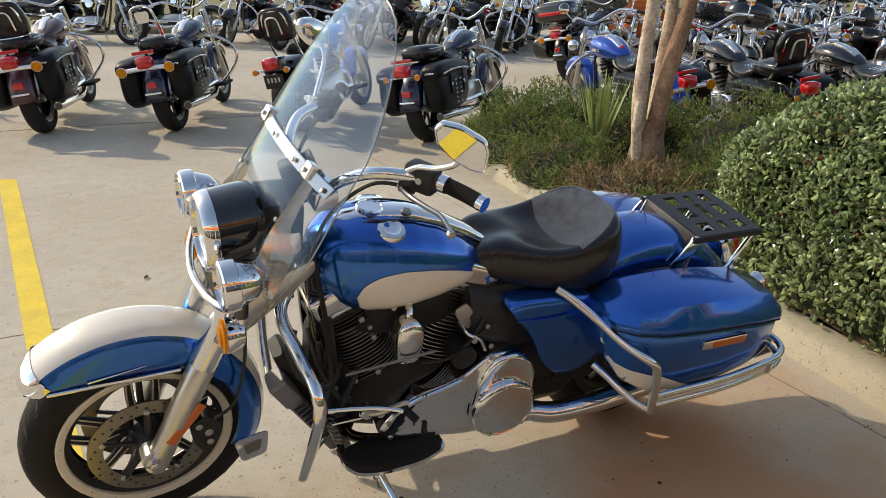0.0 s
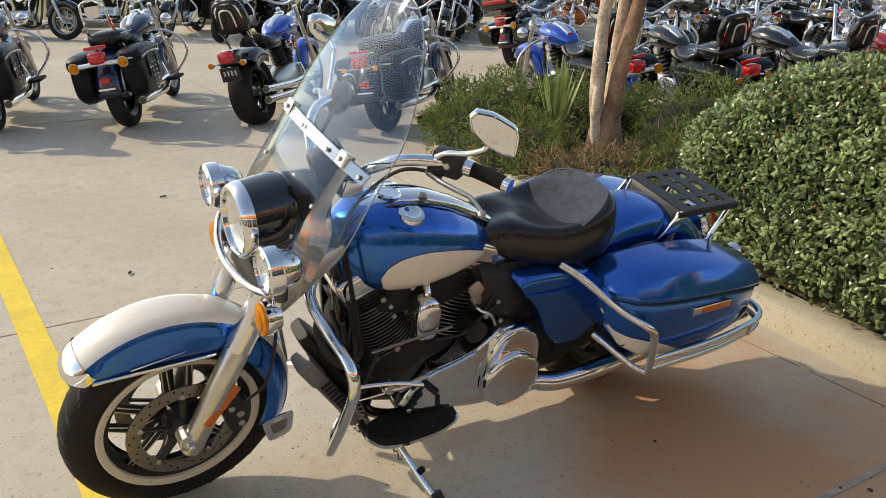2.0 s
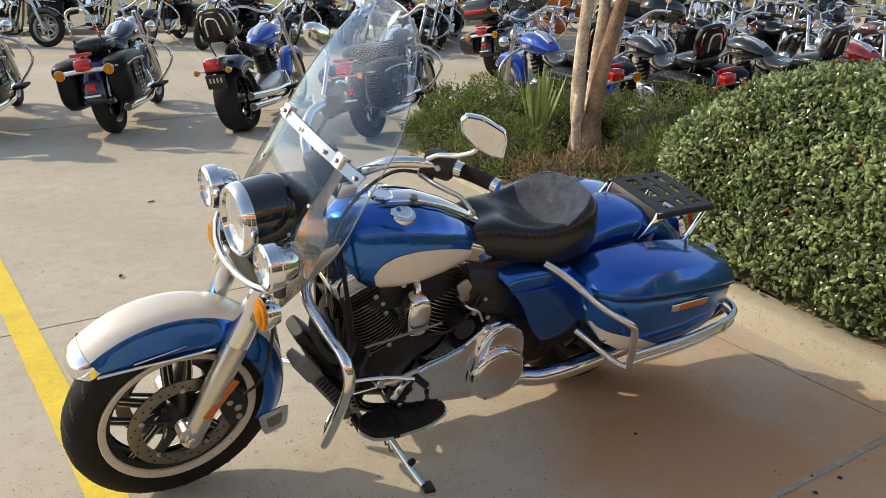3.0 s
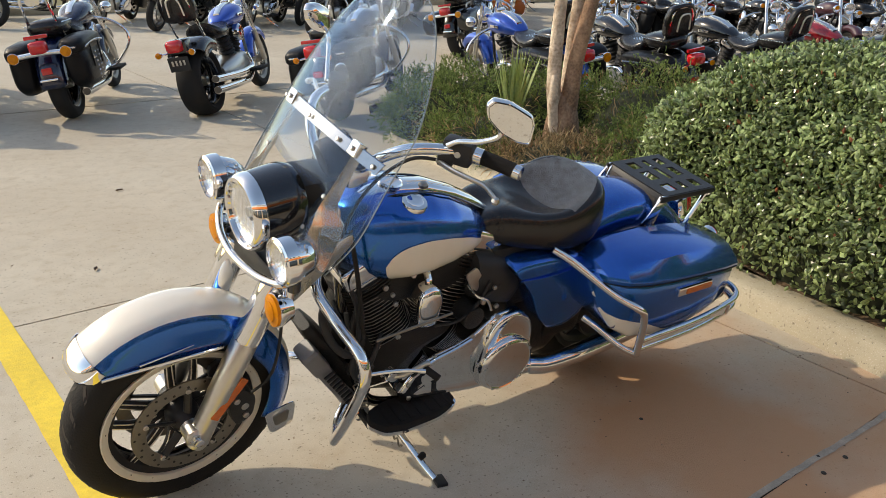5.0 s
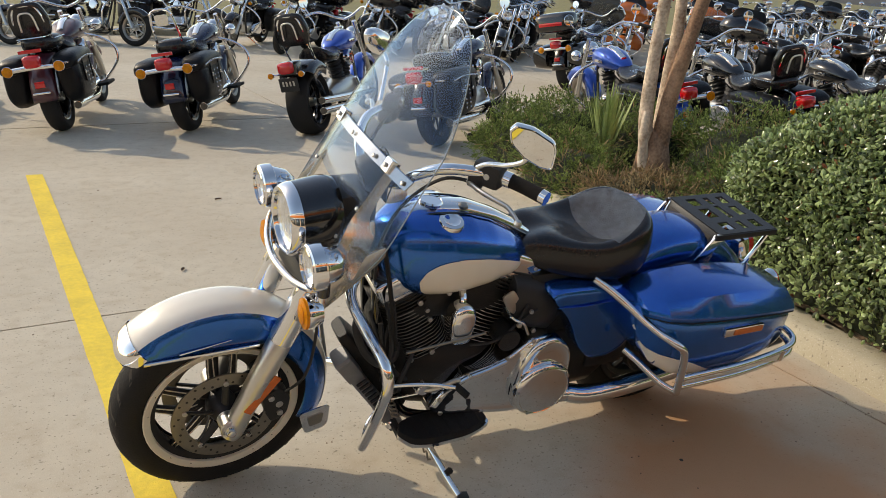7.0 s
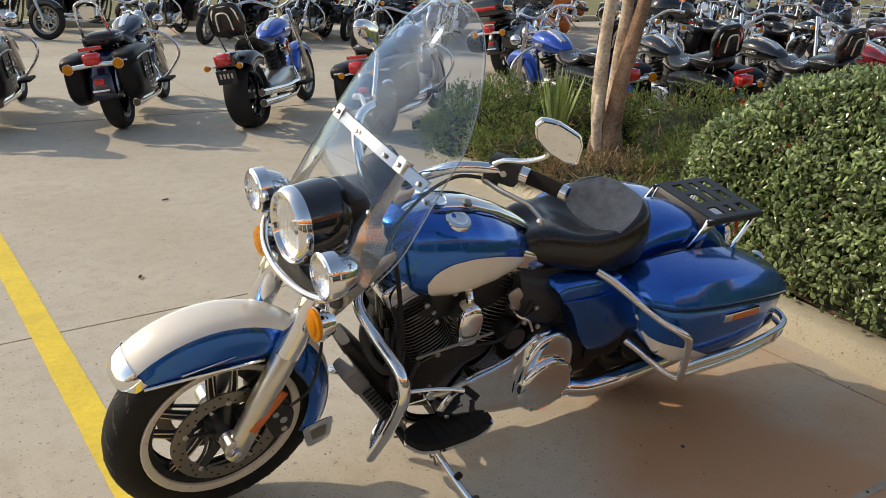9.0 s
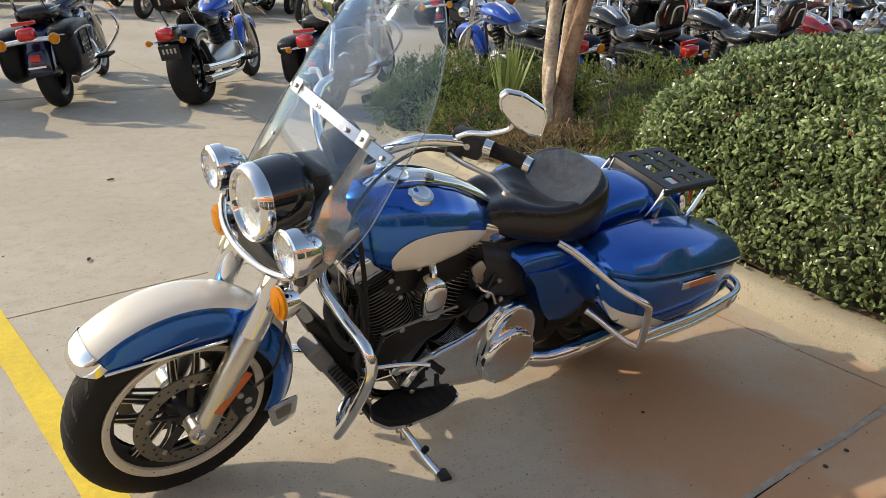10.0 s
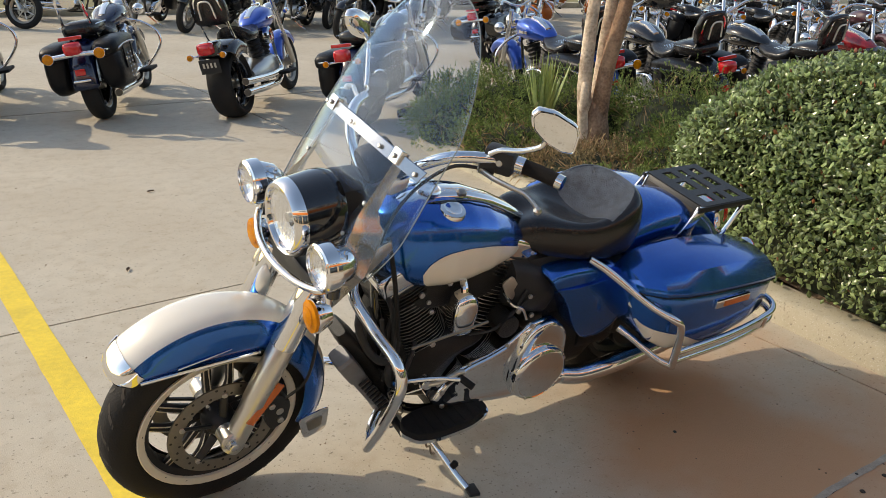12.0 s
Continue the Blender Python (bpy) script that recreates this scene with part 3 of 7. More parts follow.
fender = fp(part("front_fender", arc_skin(*FC, 134, -24, fender_prof, 40), M["blue"], bike, "blue steel front fender", sharp=70))
thicken(fender, 0.003)
part("crown_panel", arc_skin(FC[0], FC[1], FC[2] + 0.0005, 131.6, -16, crown_prof, 36), M["cream"], fender, "cream painted crown", sharp=70)
part("fender_tip", loft([[(FC[0] + math.cos(radians(a)) * (FC[2] + 0.004 - (q * k + (1 - k) * 0.030)), v * k * 1.04, FC[1] + math.sin(radians(a)) * (FC[2] + 0.004 - (q * k + (1 - k) * 0.030))) for v, q in fender_prof(134)] for a, k in ((130.6, 1.0), (132.5, 1.0), (135.5, 0.98), (138.5, 0.90), (141.2, 0.72), (142.8, 0.42), (143.3, 0.05))], closed=False), M["chrome"], fender, "chrome fender tip lamp housing", sharp=60)
for s in (-1, 1):
    part("lip_trim", tube([(FC[0] + math.cos(radians(a)) * (FC[2] - skirt_depth(a)), s * 0.0845, FC[1] + math.sin(radians(a)) * (FC[2] - skirt_depth(a))) for a in range(134, 60, -8)], 0.005, 8, 3), M["chrome"], fender, "thin chrome lip trim")
    part("spear_trim", tube([(-0.165, s * 0.0845, 0.612), (-0.10, s * 0.0855, 0.622), (-0.02, s * 0.0850, 0.634)], 0.0055, 8, 4, r2=0.002, flat=0.7), M["chrome"], fender)
    part("rear_trim", plate(rounded([(0.200, 0.280), (0.306, 0.300), (0.302, 0.206), (0.226, 0.188)], 3, 0.2), s * 0.0845, s * 0.090, 0.002), M["chrome"], fender)
    part("rear_reflector", plate(rounded([(0.228, 0.262), (0.284, 0.273), (0.281, 0.230), (0.239, 0.219)], 3, 0.2), s * 0.090, s * 0.093, 0.001), M["disc"], fender)

# fork legs
for s in (-1, 1):
    v = s * 0.112
    leg = fp(part("fork_leg", lathe([(0, -0.04), (0.028, -0.04), (0.034, -0.02), (0.034, 0.12), (0.037, 0.14), (0.037, 0.33), (0.034, 0.335), (0, 0.335)], (fork_u(0.322), v, 0.322), (0.425, 0, 1), 28), M["satin"], bike, "polished aluminium fork slider"))
    part("fork_cover", lathe([(0.038, 0.33), (0.0395, 0.335), (0.0395, 0.52), (0.034, 0.525), (0, 0.525)], (fork_u(0.322), v, 0.322), (0.425, 0, 1), 28), M["chrome"], leg, "chrome fork cover")
    part("axle_nut", lathe([(0.022, 0), (0.022, 0.012), (0.014, 0.014), (0.014, 0.026), (0.011, 0.028), (0, 0.028)], (AXLE[0], s * 0.128, AXLE[2] - 0.004), (0, s, 0), 6), M["alu"], leg)
    part("axle_boss", lathe([(0.03, -0.03), (0.030, 0.018), (0.026, 0.022), (0, 0.022)], (AXLE[0], s * 0.112, AXLE[2]), (0, s, 0), 20), M["satin"], leg)
    part("pinch_bolt", disc((fork_u(0.50), s * 0.144, 0.495), (0, s, 0), 0.009, 0.006, 0.002, 12), M["fins"], leg)
    a, b = (0.010, 0.394), (0.098, 0.600 - 0.09)
    part("fork_reflector", box((a[0] + b[0]) / 2 + 0.006, s * 0.1435, (a[1] + b[1]) / 2, 0.026, 0.008, 0.150, 0.003, rot=(0, 37, 0)), M["orange_refl"], leg, "orange side reflector")
    cal = fp(part("brake_caliper", plate(rounded([(0.075, 0.40), (0.125, 0.43), (0.165, 0.385), (0.155, 0.315), (0.105, 0.29), (0.085, 0.33)], 4, 0.3), s * 0.045, s * 0.105, 0.008), M["satinblack"], bike, "dark cast brake caliper"))
    for q in ((0.10, 0.395), (0.13, 0.33)):
        part("bolt", disc((q[0], s * 0.105, q[1]), (0, s, 0), 0.010, 0.008, 0.002, 10), M["fins"], cal)
    part("caliper_badge", disc((0.128, s * 0.105, 0.362), (0, s, 0), 0.012, 0.002, 0.001, 16), M["fins"], cal)
fp(part("brake_hose", tube([(0.14, -0.10, 0.40), (0.20, -0.115, 0.47), (0.23, -0.10, 0.60), (0.24, -0.06, 0.72)], 0.005, 6), M["plastic"], bike))
fp(part("lower_fork_bridge", box(0.215, 0, 0.80, 0.10, 0.27, 0.055, 0.012, rot=(0, 23, 0)), M["satinblack"], bike))

# headlamp nacelle
HL = Vector((0.154, 0, 0.965))
head = fp(lamp(bike, HL, 0.091, 0.07, (-1, 0, -0.04), "chrome", "headlight"))
part("bezel", lathe([(0.086, 0.008), (0.090, 0.016), (0.097, 0.017), (0.102, 0.012), (0.107, 0.000), (0.1095, -0.014), (0.109, -0.018), (0.105, -0.020)], HL, (-1, 0, -0.04), 48), M["chrome"], head, "deep chrome headlight bezel")
nac = [super_ring(0.170 + f * 0.115, 0.108 + 0.006 * f - 0.012 * f ** 6, 0.965 + 0.108 + 0.020 * f - 0.012 * f ** 6, 0.965 - 0.108 + 0.02 * f, 36, 2.1) for f in (0, 0.2, 0.4, 0.6, 0.8, 0.9, 1.0)]
fp(part("dash_block", box(0.335, 0, 0.99, 0.13, 0.15, 0.15, 0.03), M["plastic"], bike, "black dash block behind the headlight"))
nacelle = fp(part("headlight_nacelle", loft(nac), M["black"], bike, "gloss black headlight nacelle"))
for s in (-1, 1):
    fp(part("nacelle_side_cover", plate(rounded([(0.225, 0.80), (0.30, 0.79), (0.37, 0.95), (0.365, 1.01), (0.325, 1.01), (0.27, 0.90)], 4, 0.25), s * 0.118, s * 0.132, 0.006), M["chrome"], bike, "chrome nacelle side cover"))
    fp(part("fork_bracket", plate(rounded([(0.13, 0.72), (0.215, 0.74), (0.40, 0.90), (0.395, 0.94), (0.30, 0.90), (0.17, 0.81)], 4, 0.25), s * 0.150, s * 0.160, 0.004), M["bracket"], bike, "angled steel bracket"))

# auxiliary lamps, their bar and the turn signals
for s in (-1, 1):
    lp = fp(lamp(bike, (0.148, s * 0.222, 0.952 + s * 0.004), 0.060, 0.10, (-1, 0, -0.05), "chrome", "auxiliary_lamp"))
    part("lamp_ring", lathe([(0.058, 0.012), (0.065, 0.006), (0.067, -0.012), (0.066, -0.028), (0.063, -0.03)], (0.148, s * 0.222, 0.952 + s * 0.004), (-1, 0, -0.05), 32), M["chrome"], lp)
    part("lamp_foot", lathe([(0.018, 0), (0.018, 0.05), (0, 0.05)], (0.19, s * 0.222, 0.85), (0, 0, 1), 14), M["black"], lp)
    sg = fp(turn_signal(bike, (0.158, s * 0.185, 0.787 + s * 0.020), 0.047, (-1, -s * 0.04, 0)))
    part("signal_stem", tube([(0.19, s * 0.185, 0.765), (0.20, s * 0.18, 0.80), (0.20, s * 0.17, 0.84)], 0.016, 10, 3), M["chrome"], sg)
fp(part("lamp_bar", tube([(0.182, -0.215, 0.890), (0.178, -0.212, 0.868), (0.160, -0.185, 0.852), (0.135, -0.11, 0.840), (0.12, 0, 0.840), (0.135, 0.11, 0.840), (0.160, 0.185, 0.852), (0.178, 0.212, 0.868), (0.182, 0.215, 0.890)], 0.0115, 12), M["chrome"], bike, "curved chrome lamp bar"))


# windshield: one curved clear sheet with two lower tabs round the headlamp
def ws_u(v, w):
    return 0.198 + 0.507 * (w - 0.93) + 0.16 * (w - 0.93) ** 2 + 0.88 * v ** 2 + 1.48 * v ** 4


WS_TOP, WS_WIDE, WS_LOW = 1.567, 1.2575, 0.905


def ws_half(w):
    """Half width of the sheet at height w: straight sides, then an egg-shaped top."""
    if w > WS_WIDE:
        f = min(1.0, (w - WS_WIDE) / (WS_TOP - WS_WIDE))
        return 0.2785 * (1 - f ** 1.307) ** (1 / 2.355) + 0.0005
    if w > 1.02:
        return 0.2785 + 0.012 * min(1.0, (WS_WIDE - w) / 0.2)
    return 0.2905 - 0.028 * ((1.02 - w) / 0.115) ** 1.6


bm = bmesh.new()
NV, rows = 24, []
LEVELS = [1.085 + (WS_WIDE - 1.085) * k / 6 for k in range(6)] + [WS_WIDE + (WS_TOP - WS_WIDE) * math.sin(k / 24 * math.pi / 2) for k in range(25)]
for w in LEVELS:
    h = ws_half(w)
    rows.append([bm.verts.new((ws_u(h * (2 * j / NV - 1), w), h * (2 * j / NV - 1), w)) for j in range(NV + 1)])
for p, q in zip(rows, rows[1:]):
    for j in range(NV):
        bm.faces.new((p[j], p[j + 1], q[j + 1], q[j]))
for s in (0, 1):
    prev = rows[0][:7] if s == 0 else rows[0][-7:]
    for w, inner in ((1.05, 0.142), (1.01, 0.133), (0.97, 0.145), (0.94, 0.175), (0.92, 0.207), (WS_LOW, 0.240)):
        h = ws_half(w)
        vs = [h + (inner - h) * k / 6 for k in range(7)]
        vs = [-a for a in vs] if s == 0 else vs[::-1]
        cur = [bm.verts.new((ws_u(a, w), a, w)) for a in vs]
        for j in range(6):
            bm.faces.new((prev[j], prev[j + 1], cur[j + 1], cur[j]))
        prev = cur
ws = fp(part("windshield", bm, M["clear"], bike, "clear curved acrylic windshield", sharp=80))
thicken(ws, 0.004, 0)
ws.visible_shadow = False
EDGE_W = [WS_LOW + 0.0353 * k for k in range(11)] + [WS_WIDE + (WS_TOP - WS_WIDE) * math.sin(k / 20 * math.pi / 2) for k in range(1, 21)]
for s in (-1, 1):
    part("sheet_edge", tube([(ws_u(ws_half(w), w), s * ws_half(w), w) for w in EDGE_W], 0.0018, 6, 2), M["acrylic_edge"], ws, "polished acrylic edge").visible_shadow = False


def strap(pts, width, t=0.004, name="strap", mat_key="alu"):
    """A flat metal band lying on the windshield, along (v, w) points."""
    b = bmesh.new()
    P = [Vector(p) for p in pts]
    rings = []
    for i, p in enumerate(P):
        d = (P[min(i + 1, len(P) - 1)] - P[max(i - 1, 0)]).normalized()
        nrm = Vector((-d.y, d.x)) * width / 2
        ring = []
        for q, off in ((p + nrm, 0.004), (p - nrm, 0.004), (p - nrm, 0.004 + t), (p + nrm, 0.004 + t)):
            ring.append((ws_u(q.x, q.y) + off, q.x, q.y))
        rings.append(ring)
    b.free()
    return part(name, bevel(loft(rings), 0.001, 1), M[mat_key], ws)


strap([(-0.252 + 0.480 * k / 24, 1.213 - 0.50 * (-0.252 + 0.480 * k / 24) ** 2) for k in range(25)], 0.027, name="cross_strap", mat_key="strap_alu").matrix_basis = Matrix.Translation((-0.014, 0, 0))
BRACKET = [(1.205, 0.150, 0.189), (1.19, 0.149, 0.190), (1.10, 0.147, 0.196), (1.06, 0.142, 0.204), (1.035, 0.139, 0.222), (1.015, 0.140, 0.258), (0.99, 0.142, 0.266), (0.965, 0.150, 0.268), (0.94, 0.176, 0.266), (0.92, 0.208, 0.262), (0.907, 0.240, 0.254)]
for s in (-1, 1):
    rings = []
    for w, a, b in BRACKET:
        c, h = (a + b) / 2, (b - a) / 2
        row = [(ws_u(c, w) + 0.006 + 0.58 * h * k / 3 + 0.0025 * (k / 3) ** 2, s * (c + 0.35 * h * k / 3), w) for k in range(-3, 4)]
        rings.append(row + [(x + 0.0025, y - s * 0.003, z) for x, y, z in row[::-1]])
    part("side_bracket", loft(rings), M["bracket"], ws, "broad curved chrome mounting bracket", sharp=50)
    for v, w in ((0.160, 1.075), (0.152, 0.990), (0.170, 0.960)):
        part("screw", disc((ws_u(v, w) - 0.008, s * v, w), (-1, 0, 0.5), 0.006, 0.004, 0.0015, 12), M["fins"], ws)
    part("strap_block", box(ws_u(0.168, 1.203) - 0.008, s * 0.168, 1.203, 0.022, 0.036, 0.040, 0.004, rot=(0, 27, 0)), M["chrome"], ws)
    part("strap_stud", disc((ws_u(0.168, 1.203) - 0.020, s * 0.168, 1.207), (-1, 0, 0.5), 0.007, 0.006, 0.0015, 12), M["fins"], ws)
for v, w in ((-0.236, 1.185), (0.214, 1.190), (-0.11, 1.207), (0.027, 1.2125)):
    part("screw", disc((ws_u(v, w) - 0.016, v, w), (-1, 0, 0.5), 0.0065, 0.004, 0.0015, 12), M["fins"], ws)

# handlebar and controls
for s in (-1, 1):
    hb = fp(part("handlebar", tube([(0.455, 0.0, 1.065), (0.45, s * 0.07, 1.085), (0.455, s * 0.15, 1.155), (0.50, s * 0.215, 1.205), (0.58, s * 0.265, 1.215), (0.65, s * 0.315, 1.208), (0.70, s * 0.40, 1.205)], 0.0155, 12), M["chrome"], bike, "curved chrome handlebar"))
    part("grip", tube([(0.655, s * 0.320, 1.210), (0.678, s * 0.36, 1.208), (0.700, s * 0.405, 1.205)], 0.0195, 14, 4), M["foam"], hb, "black foam grip")
    part("grip_collar", tube([(0.643, s * 0.303, 1.211), (0.656, s * 0.322, 1.210)], 0.022, 14, 0), M["chrome"], hb)
    part("grip_end", tube([(0.699, s * 0.404, 1.205), (0.707, s * 0.420, 1.2035)], 0.0200, 14, 0), M["chrome"], hb, "knurled chrome grip end")
    sw = part("switch_housing", box(0.612, s * 0.276, 1.214, 0.082, 0.054, 0.066, 0.012, rot=(0, 0, s * 58)), M["plastic"], hb)
    part("switch_button", disc((0.596, s * 0.292, 1.214), (-0.8, s * 0.4, 0.1), 0.010, 0.006, 0.002, 14), M["fins"], hb)
    part("lever_clamp", box(0.587, s * 0.258, 1.195, 0.045, 0.05, 0.045, 0.01, rot=(0, 0, s * 40)), M["satinblack"], hb)
    part("lever", tube([(0.565, s * 0.255, 1.182), (0.570, s * 0.31, 1.182), (0.585, s * 0.36, 1.182), (0.602, s * 0.40, 1.180), (0.608, s * 0.435, 1.168), (0.609, s * 0.447, 1.160)], 0.0105, 10, r2=0.0075, flat=0.7), M["satin"], hb, "polished hand lever")
    part("lever_tip", lathe([(0, -0.011), (0.008, -0.008), (0.0115, 0), (0.008, 0.008), (0, 0.011)], (0.609, s * 0.450, 1.158), (0, 0, 1), 12), M["satin"], hb)
    MO = rounded([(-0.056, 0.037), (-0.044, 0.053), (-0.008, 0.050), (0.042, 0.024), (0.050, 0.004), (0.050, -0.047), (0.024, -0.046), (-0.016, -0.026), (-0.048, 0.006)], 4, 0.22)
    MO = [(a * 1.16, b * 1.04) for a, b in MO]
    MC, MN, MA, MB = Vector((0.610, -0.440, 1.366)), Vector((-0.535, -0.839, -0.101)), Vector((0.843, -0.538, 0)), Vector((-0.054, -0.085, 0.995))
    shell = [[MC + MA * (a * k) + MB * (b * k) - MN * d for a, b in MO] for d, k in ((-0.002, 0.90), (-0.006, 0.955), (-0.005, 1.0), (0.004, 1.03), (0.016, 1.0), (0.026, 0.86), (0.033, 0.55), (0.035, 0.2))]
    mi = fp(part("mirror", loft([[(p.x, -s * p.y, p.z) for p in r] for r in shell]), M["chrome"], bike, "chrome-backed mirror on a bent stem", sharp=40))
    glass = [MC + MA * (a * 0.915) + MB * (b * 0.915) + MN * 0.0035 for a, b in MO]
    part("mirror_glass", loft([[(p.x, -s * p.y, p.z) for p in [q + MN * d for q in glass]] for d in (0, 0.0012)]), M["mirror"], mi, "flat mirror glass", smooth=False)
    part("mirror_stem", tube([(0.570, s * 0.275, 1.235), (0.585, s * 0.30, 1.255), (0.610, s * 0.345, 1.272), (0.632, s * 0.385, 1.300), (0.634, s * 0.395, 1.325), (0.632, s * 0.432, 1.348)], 0.0070, 10), M["chrome"], mi)
hb.location, mi.location = (-0.03, 0.02, -0.05), (-0.03, 0.02, -0.05)
fp(part("handlebar_clamp", box(0.455, 0, 1.05, 0.07, 0.14, 0.06, 0.015), M["chrome"], bike))
fp(part("speaker_can", lathe([(0, -0.02), (0.046, -0.02), (0.053, -0.01), (0.053, 0.055), (0.055, 0.057), (0.057, 0.068), (0.050, 0.072), (0, 0.066)], (0.362, -0.045, 1.118), (0.85, -0.10, 0.30), 32), M["plastic"], bike, "black round speaker can with a bright ring"))
for k, (v0, col) in enumerate(((-0.10, "plastic"), (0.11, "plastic"))):
    fp(part("cable", tube([(0.60, v0 * 2.4, 1.17), (0.52, v0 * 1.9, 1.16), (0.44, v0 * 1.4, 1.06), (0.41, v0 * 0.9, 0.90), (0.42, v0 * 0.7, 0.70 - 0.05 * k)], 0.0055, 6), M[col], bike))
for ob in front_parts:
    ob.matrix_basis = STEER @ ob.matrix_basis

# fuel tank with cream side panels
TANK = [(0.425, 0.045, 0.900, 0.80), (0.445, 0.09, 0.932, 0.755), (0.49, 0.130, 0.962, 0.715), (0.55, 0.155, 0.977, 0.694), (0.63, 0.168, 0.979, 0.688), (0.71, 0.165, 0.965, 0.692), (0.79, 0.150, 0.936, 0.704), (0.87, 0.124, 0.893, 0.722), (0.94, 0.092, 0.843, 0.740), (0.985, 0.060, 0.815, 0.755), (1.0, 0.035, 0.80, 0.768)]
TP = 2.5


def tank_at(u):
    for a, b in zip(TANK, TANK[1:]):
        if a[0] <= u <= b[0]:
            f = (u - a[0]) / (b[0] - a[0])
            return [p + (q - p) * f for p, q in zip(a[1:], b[1:])]
    return TANK[-1][1:]


stations = [TANK[0][0] + (TANK[-1][0] - TANK[0][0]) * (k / 40) for k in range(41)]
tank = part("fuel_tank", loft([super_ring(u, *tank_at(u), 44, TP) for u in stations]), M["blue"], bike, "deep blue fuel tank", sharp=70)
for s in (-1, 1):
    bm = bmesh.new()
    grid = []
    for i in range(33):
        a = i / 32
        u = 0.530 + 0.418 * a
        hw, top, bot = tank_at(u)
        wc, wh = (top + bot) / 2, (top - bot) / 2
        mid = 0.789 - 0.016 * a
        half = 0.082 * (math.sin(math.pi * min(1, a / 0.62) / 2) ** 0.62 if a < 0.31 else 1) * (1 if a < 0.31 else max(0.02, 1 - ((a - 0.31) / 0.69) ** 1.9)) + 0.0008
        if a < 0.31:
            half = 0.082 * math.sqrt(max(0.0, 1 - ((0.31 - a) / 0.31) ** 2)) + 0.0008
        row = []
        for j in range(13):
            w = mid + half * (2 * j / 12 - 1)
            x = max(0.0, 1 - abs((w - wc) / wh) ** TP) ** (1 / TP)
            row.append(bm.verts.new((u, s * (hw * x + 0.0022), w)))
        grid.append(row)
    for p, q in zip(grid, grid[1:]):
        for j in range(12):
            bm.faces.new((p[j], p[j + 1], q[j + 1], q[j]))
    part("side_panel", bm, M["cream"], tank, "cream teardrop side panel", sharp=80)
    cap = part("filler_cap", lathe([(0.041, -0.012), (0.041, 0.001), (0.038, 0.005), (0.027, 0.0065), (0.025, 0.005), (0.010, 0.0048), (0.0, 0.0048)], (0.634, s * 0.090, 0.9610), (0.02, s * 0.24, 1), 36), M["chrome"], tank, "round chrome tank cap")
con = [super_ring(u, hw, top + 0.022, top - 0.03, 16, 3.2) for u, hw, top in ((0.50, 0.02, 0.945), (0.53, 0.035, 0.956), (0.62, 0.042, 0.966), (0.72, 0.042, 0.956), (0.82, 0.040, 0.922), (0.90, 0.036, 0.882), (0.97, 0.030, 0.838))]
console = part("dash_console", loft(con), M["chrome"], bike, "long chrome dash console on the tank")
part("speedometer", lathe([(0.038, 0), (0.039, 0.010), (0.035, 0.015), (0.033, 0.012), (0, 0.012)], (0.60, 0, 0.978), (0.05, 0, 1), 32), M["chrome"], console)
part("console_edge", join(tube([(0.54, -0.05, 0.966), (0.62, -0.061, 0.976), (0.72, -0.058, 0.963), (0.82, -0.05, 0.925), (0.95, -0.037, 0.853)], 0.004, 6), tube([(0.54, 0.05, 0.966), (0.62, 0.061, 0.976), (0.72, 0.058, 0.963), (0.82, 0.05, 0.925), (0.95, 0.037, 0.853)], 0.004, 6)), M["black"], console)
part("console_key", lathe([(0.016, 0), (0.016, 0.008), (0.010, 0.014), (0, 0.015)], (0.700, -0.030, 0.972), (0, 0, 1), 16), M["disc"], console, "small bronze ignition knob")

# solo saddle
SEAT = [(0.885, 0.022, 0.846, 0.800), (0.895, 0.062, 0.862, 0.785), (0.925, 0.098, 0.874, 0.764), (0.980, 0.128, 0.872, 0.746), (1.05, 0.150, 0.862, 0.732), (1.13, 0.169, 0.856, 0.720), (1.21, 0.183, 0.860, 0.714), (1.29, 0.189, 0.884, 0.714), (1.352, 0.178, 0.910, 0.722), (1.398, 0.146, 0.926, 0.738), (1.424, 0.094, 0.933, 0.758), (1.433, 0.034, 0.935, 0.770)]
EGG = [(u, -hw, rim, bot) for u, hw, rim, bot in SEAT] + [(u, hw, rim, bot) for u, hw, rim, bot in SEAT[::-1]]


def bowl(u):
    f = max(0.0, min(1.0, (u - 0.98) / 0.20))
    f = f * f * (3 - 2 * f)
    return 0.880 - 0.050 * f + 3.6 * max(0.0, u - 1.30) ** 2


def saddle_ring(k, f, drop=0.0):
    """One ring of the saddle's top: k shrinks its outline, f climbs from the bowl to the rim."""
    out = []
    for u, v, rim, bot in EGG:
        q = 1.19 + (u - 1.19) * k
        lo = bowl(q)
        out.append((q, v * k, lo + (rim - lo) * f - drop))
    return out


rings = [saddle_ring(0.06, 0.0), saddle_ring(0.28, 0.03), saddle_ring(0.48, 0.20), saddle_ring(0.64, 0.56), saddle_ring(0.76, 0.88), saddle_ring(0.86, 1.0, 0.003), saddle_ring(0.945, 0.96, 0.015), saddle_ring(0.985, 0.88, 0.036)]
rings.append([(u + (u - 1.19) * 0.02, v * 1.03, bot + (rim - bot) * 0.42) for u, v, rim, bot in EGG])
rings.append([(u, v * 0.99, bot + 0.018) for u, v, rim, bot in EGG])
rings.append([(1.19 + (u - 1.19) * 0.93, v * 0.9, bot) for u, v, rim, bot in EGG])
seat = part("saddle", loft(rings), M["vinyl"], bike, "black padded solo saddle", sharp=80)
sd = seat.modifiers.new("soft", "SUBSURF")
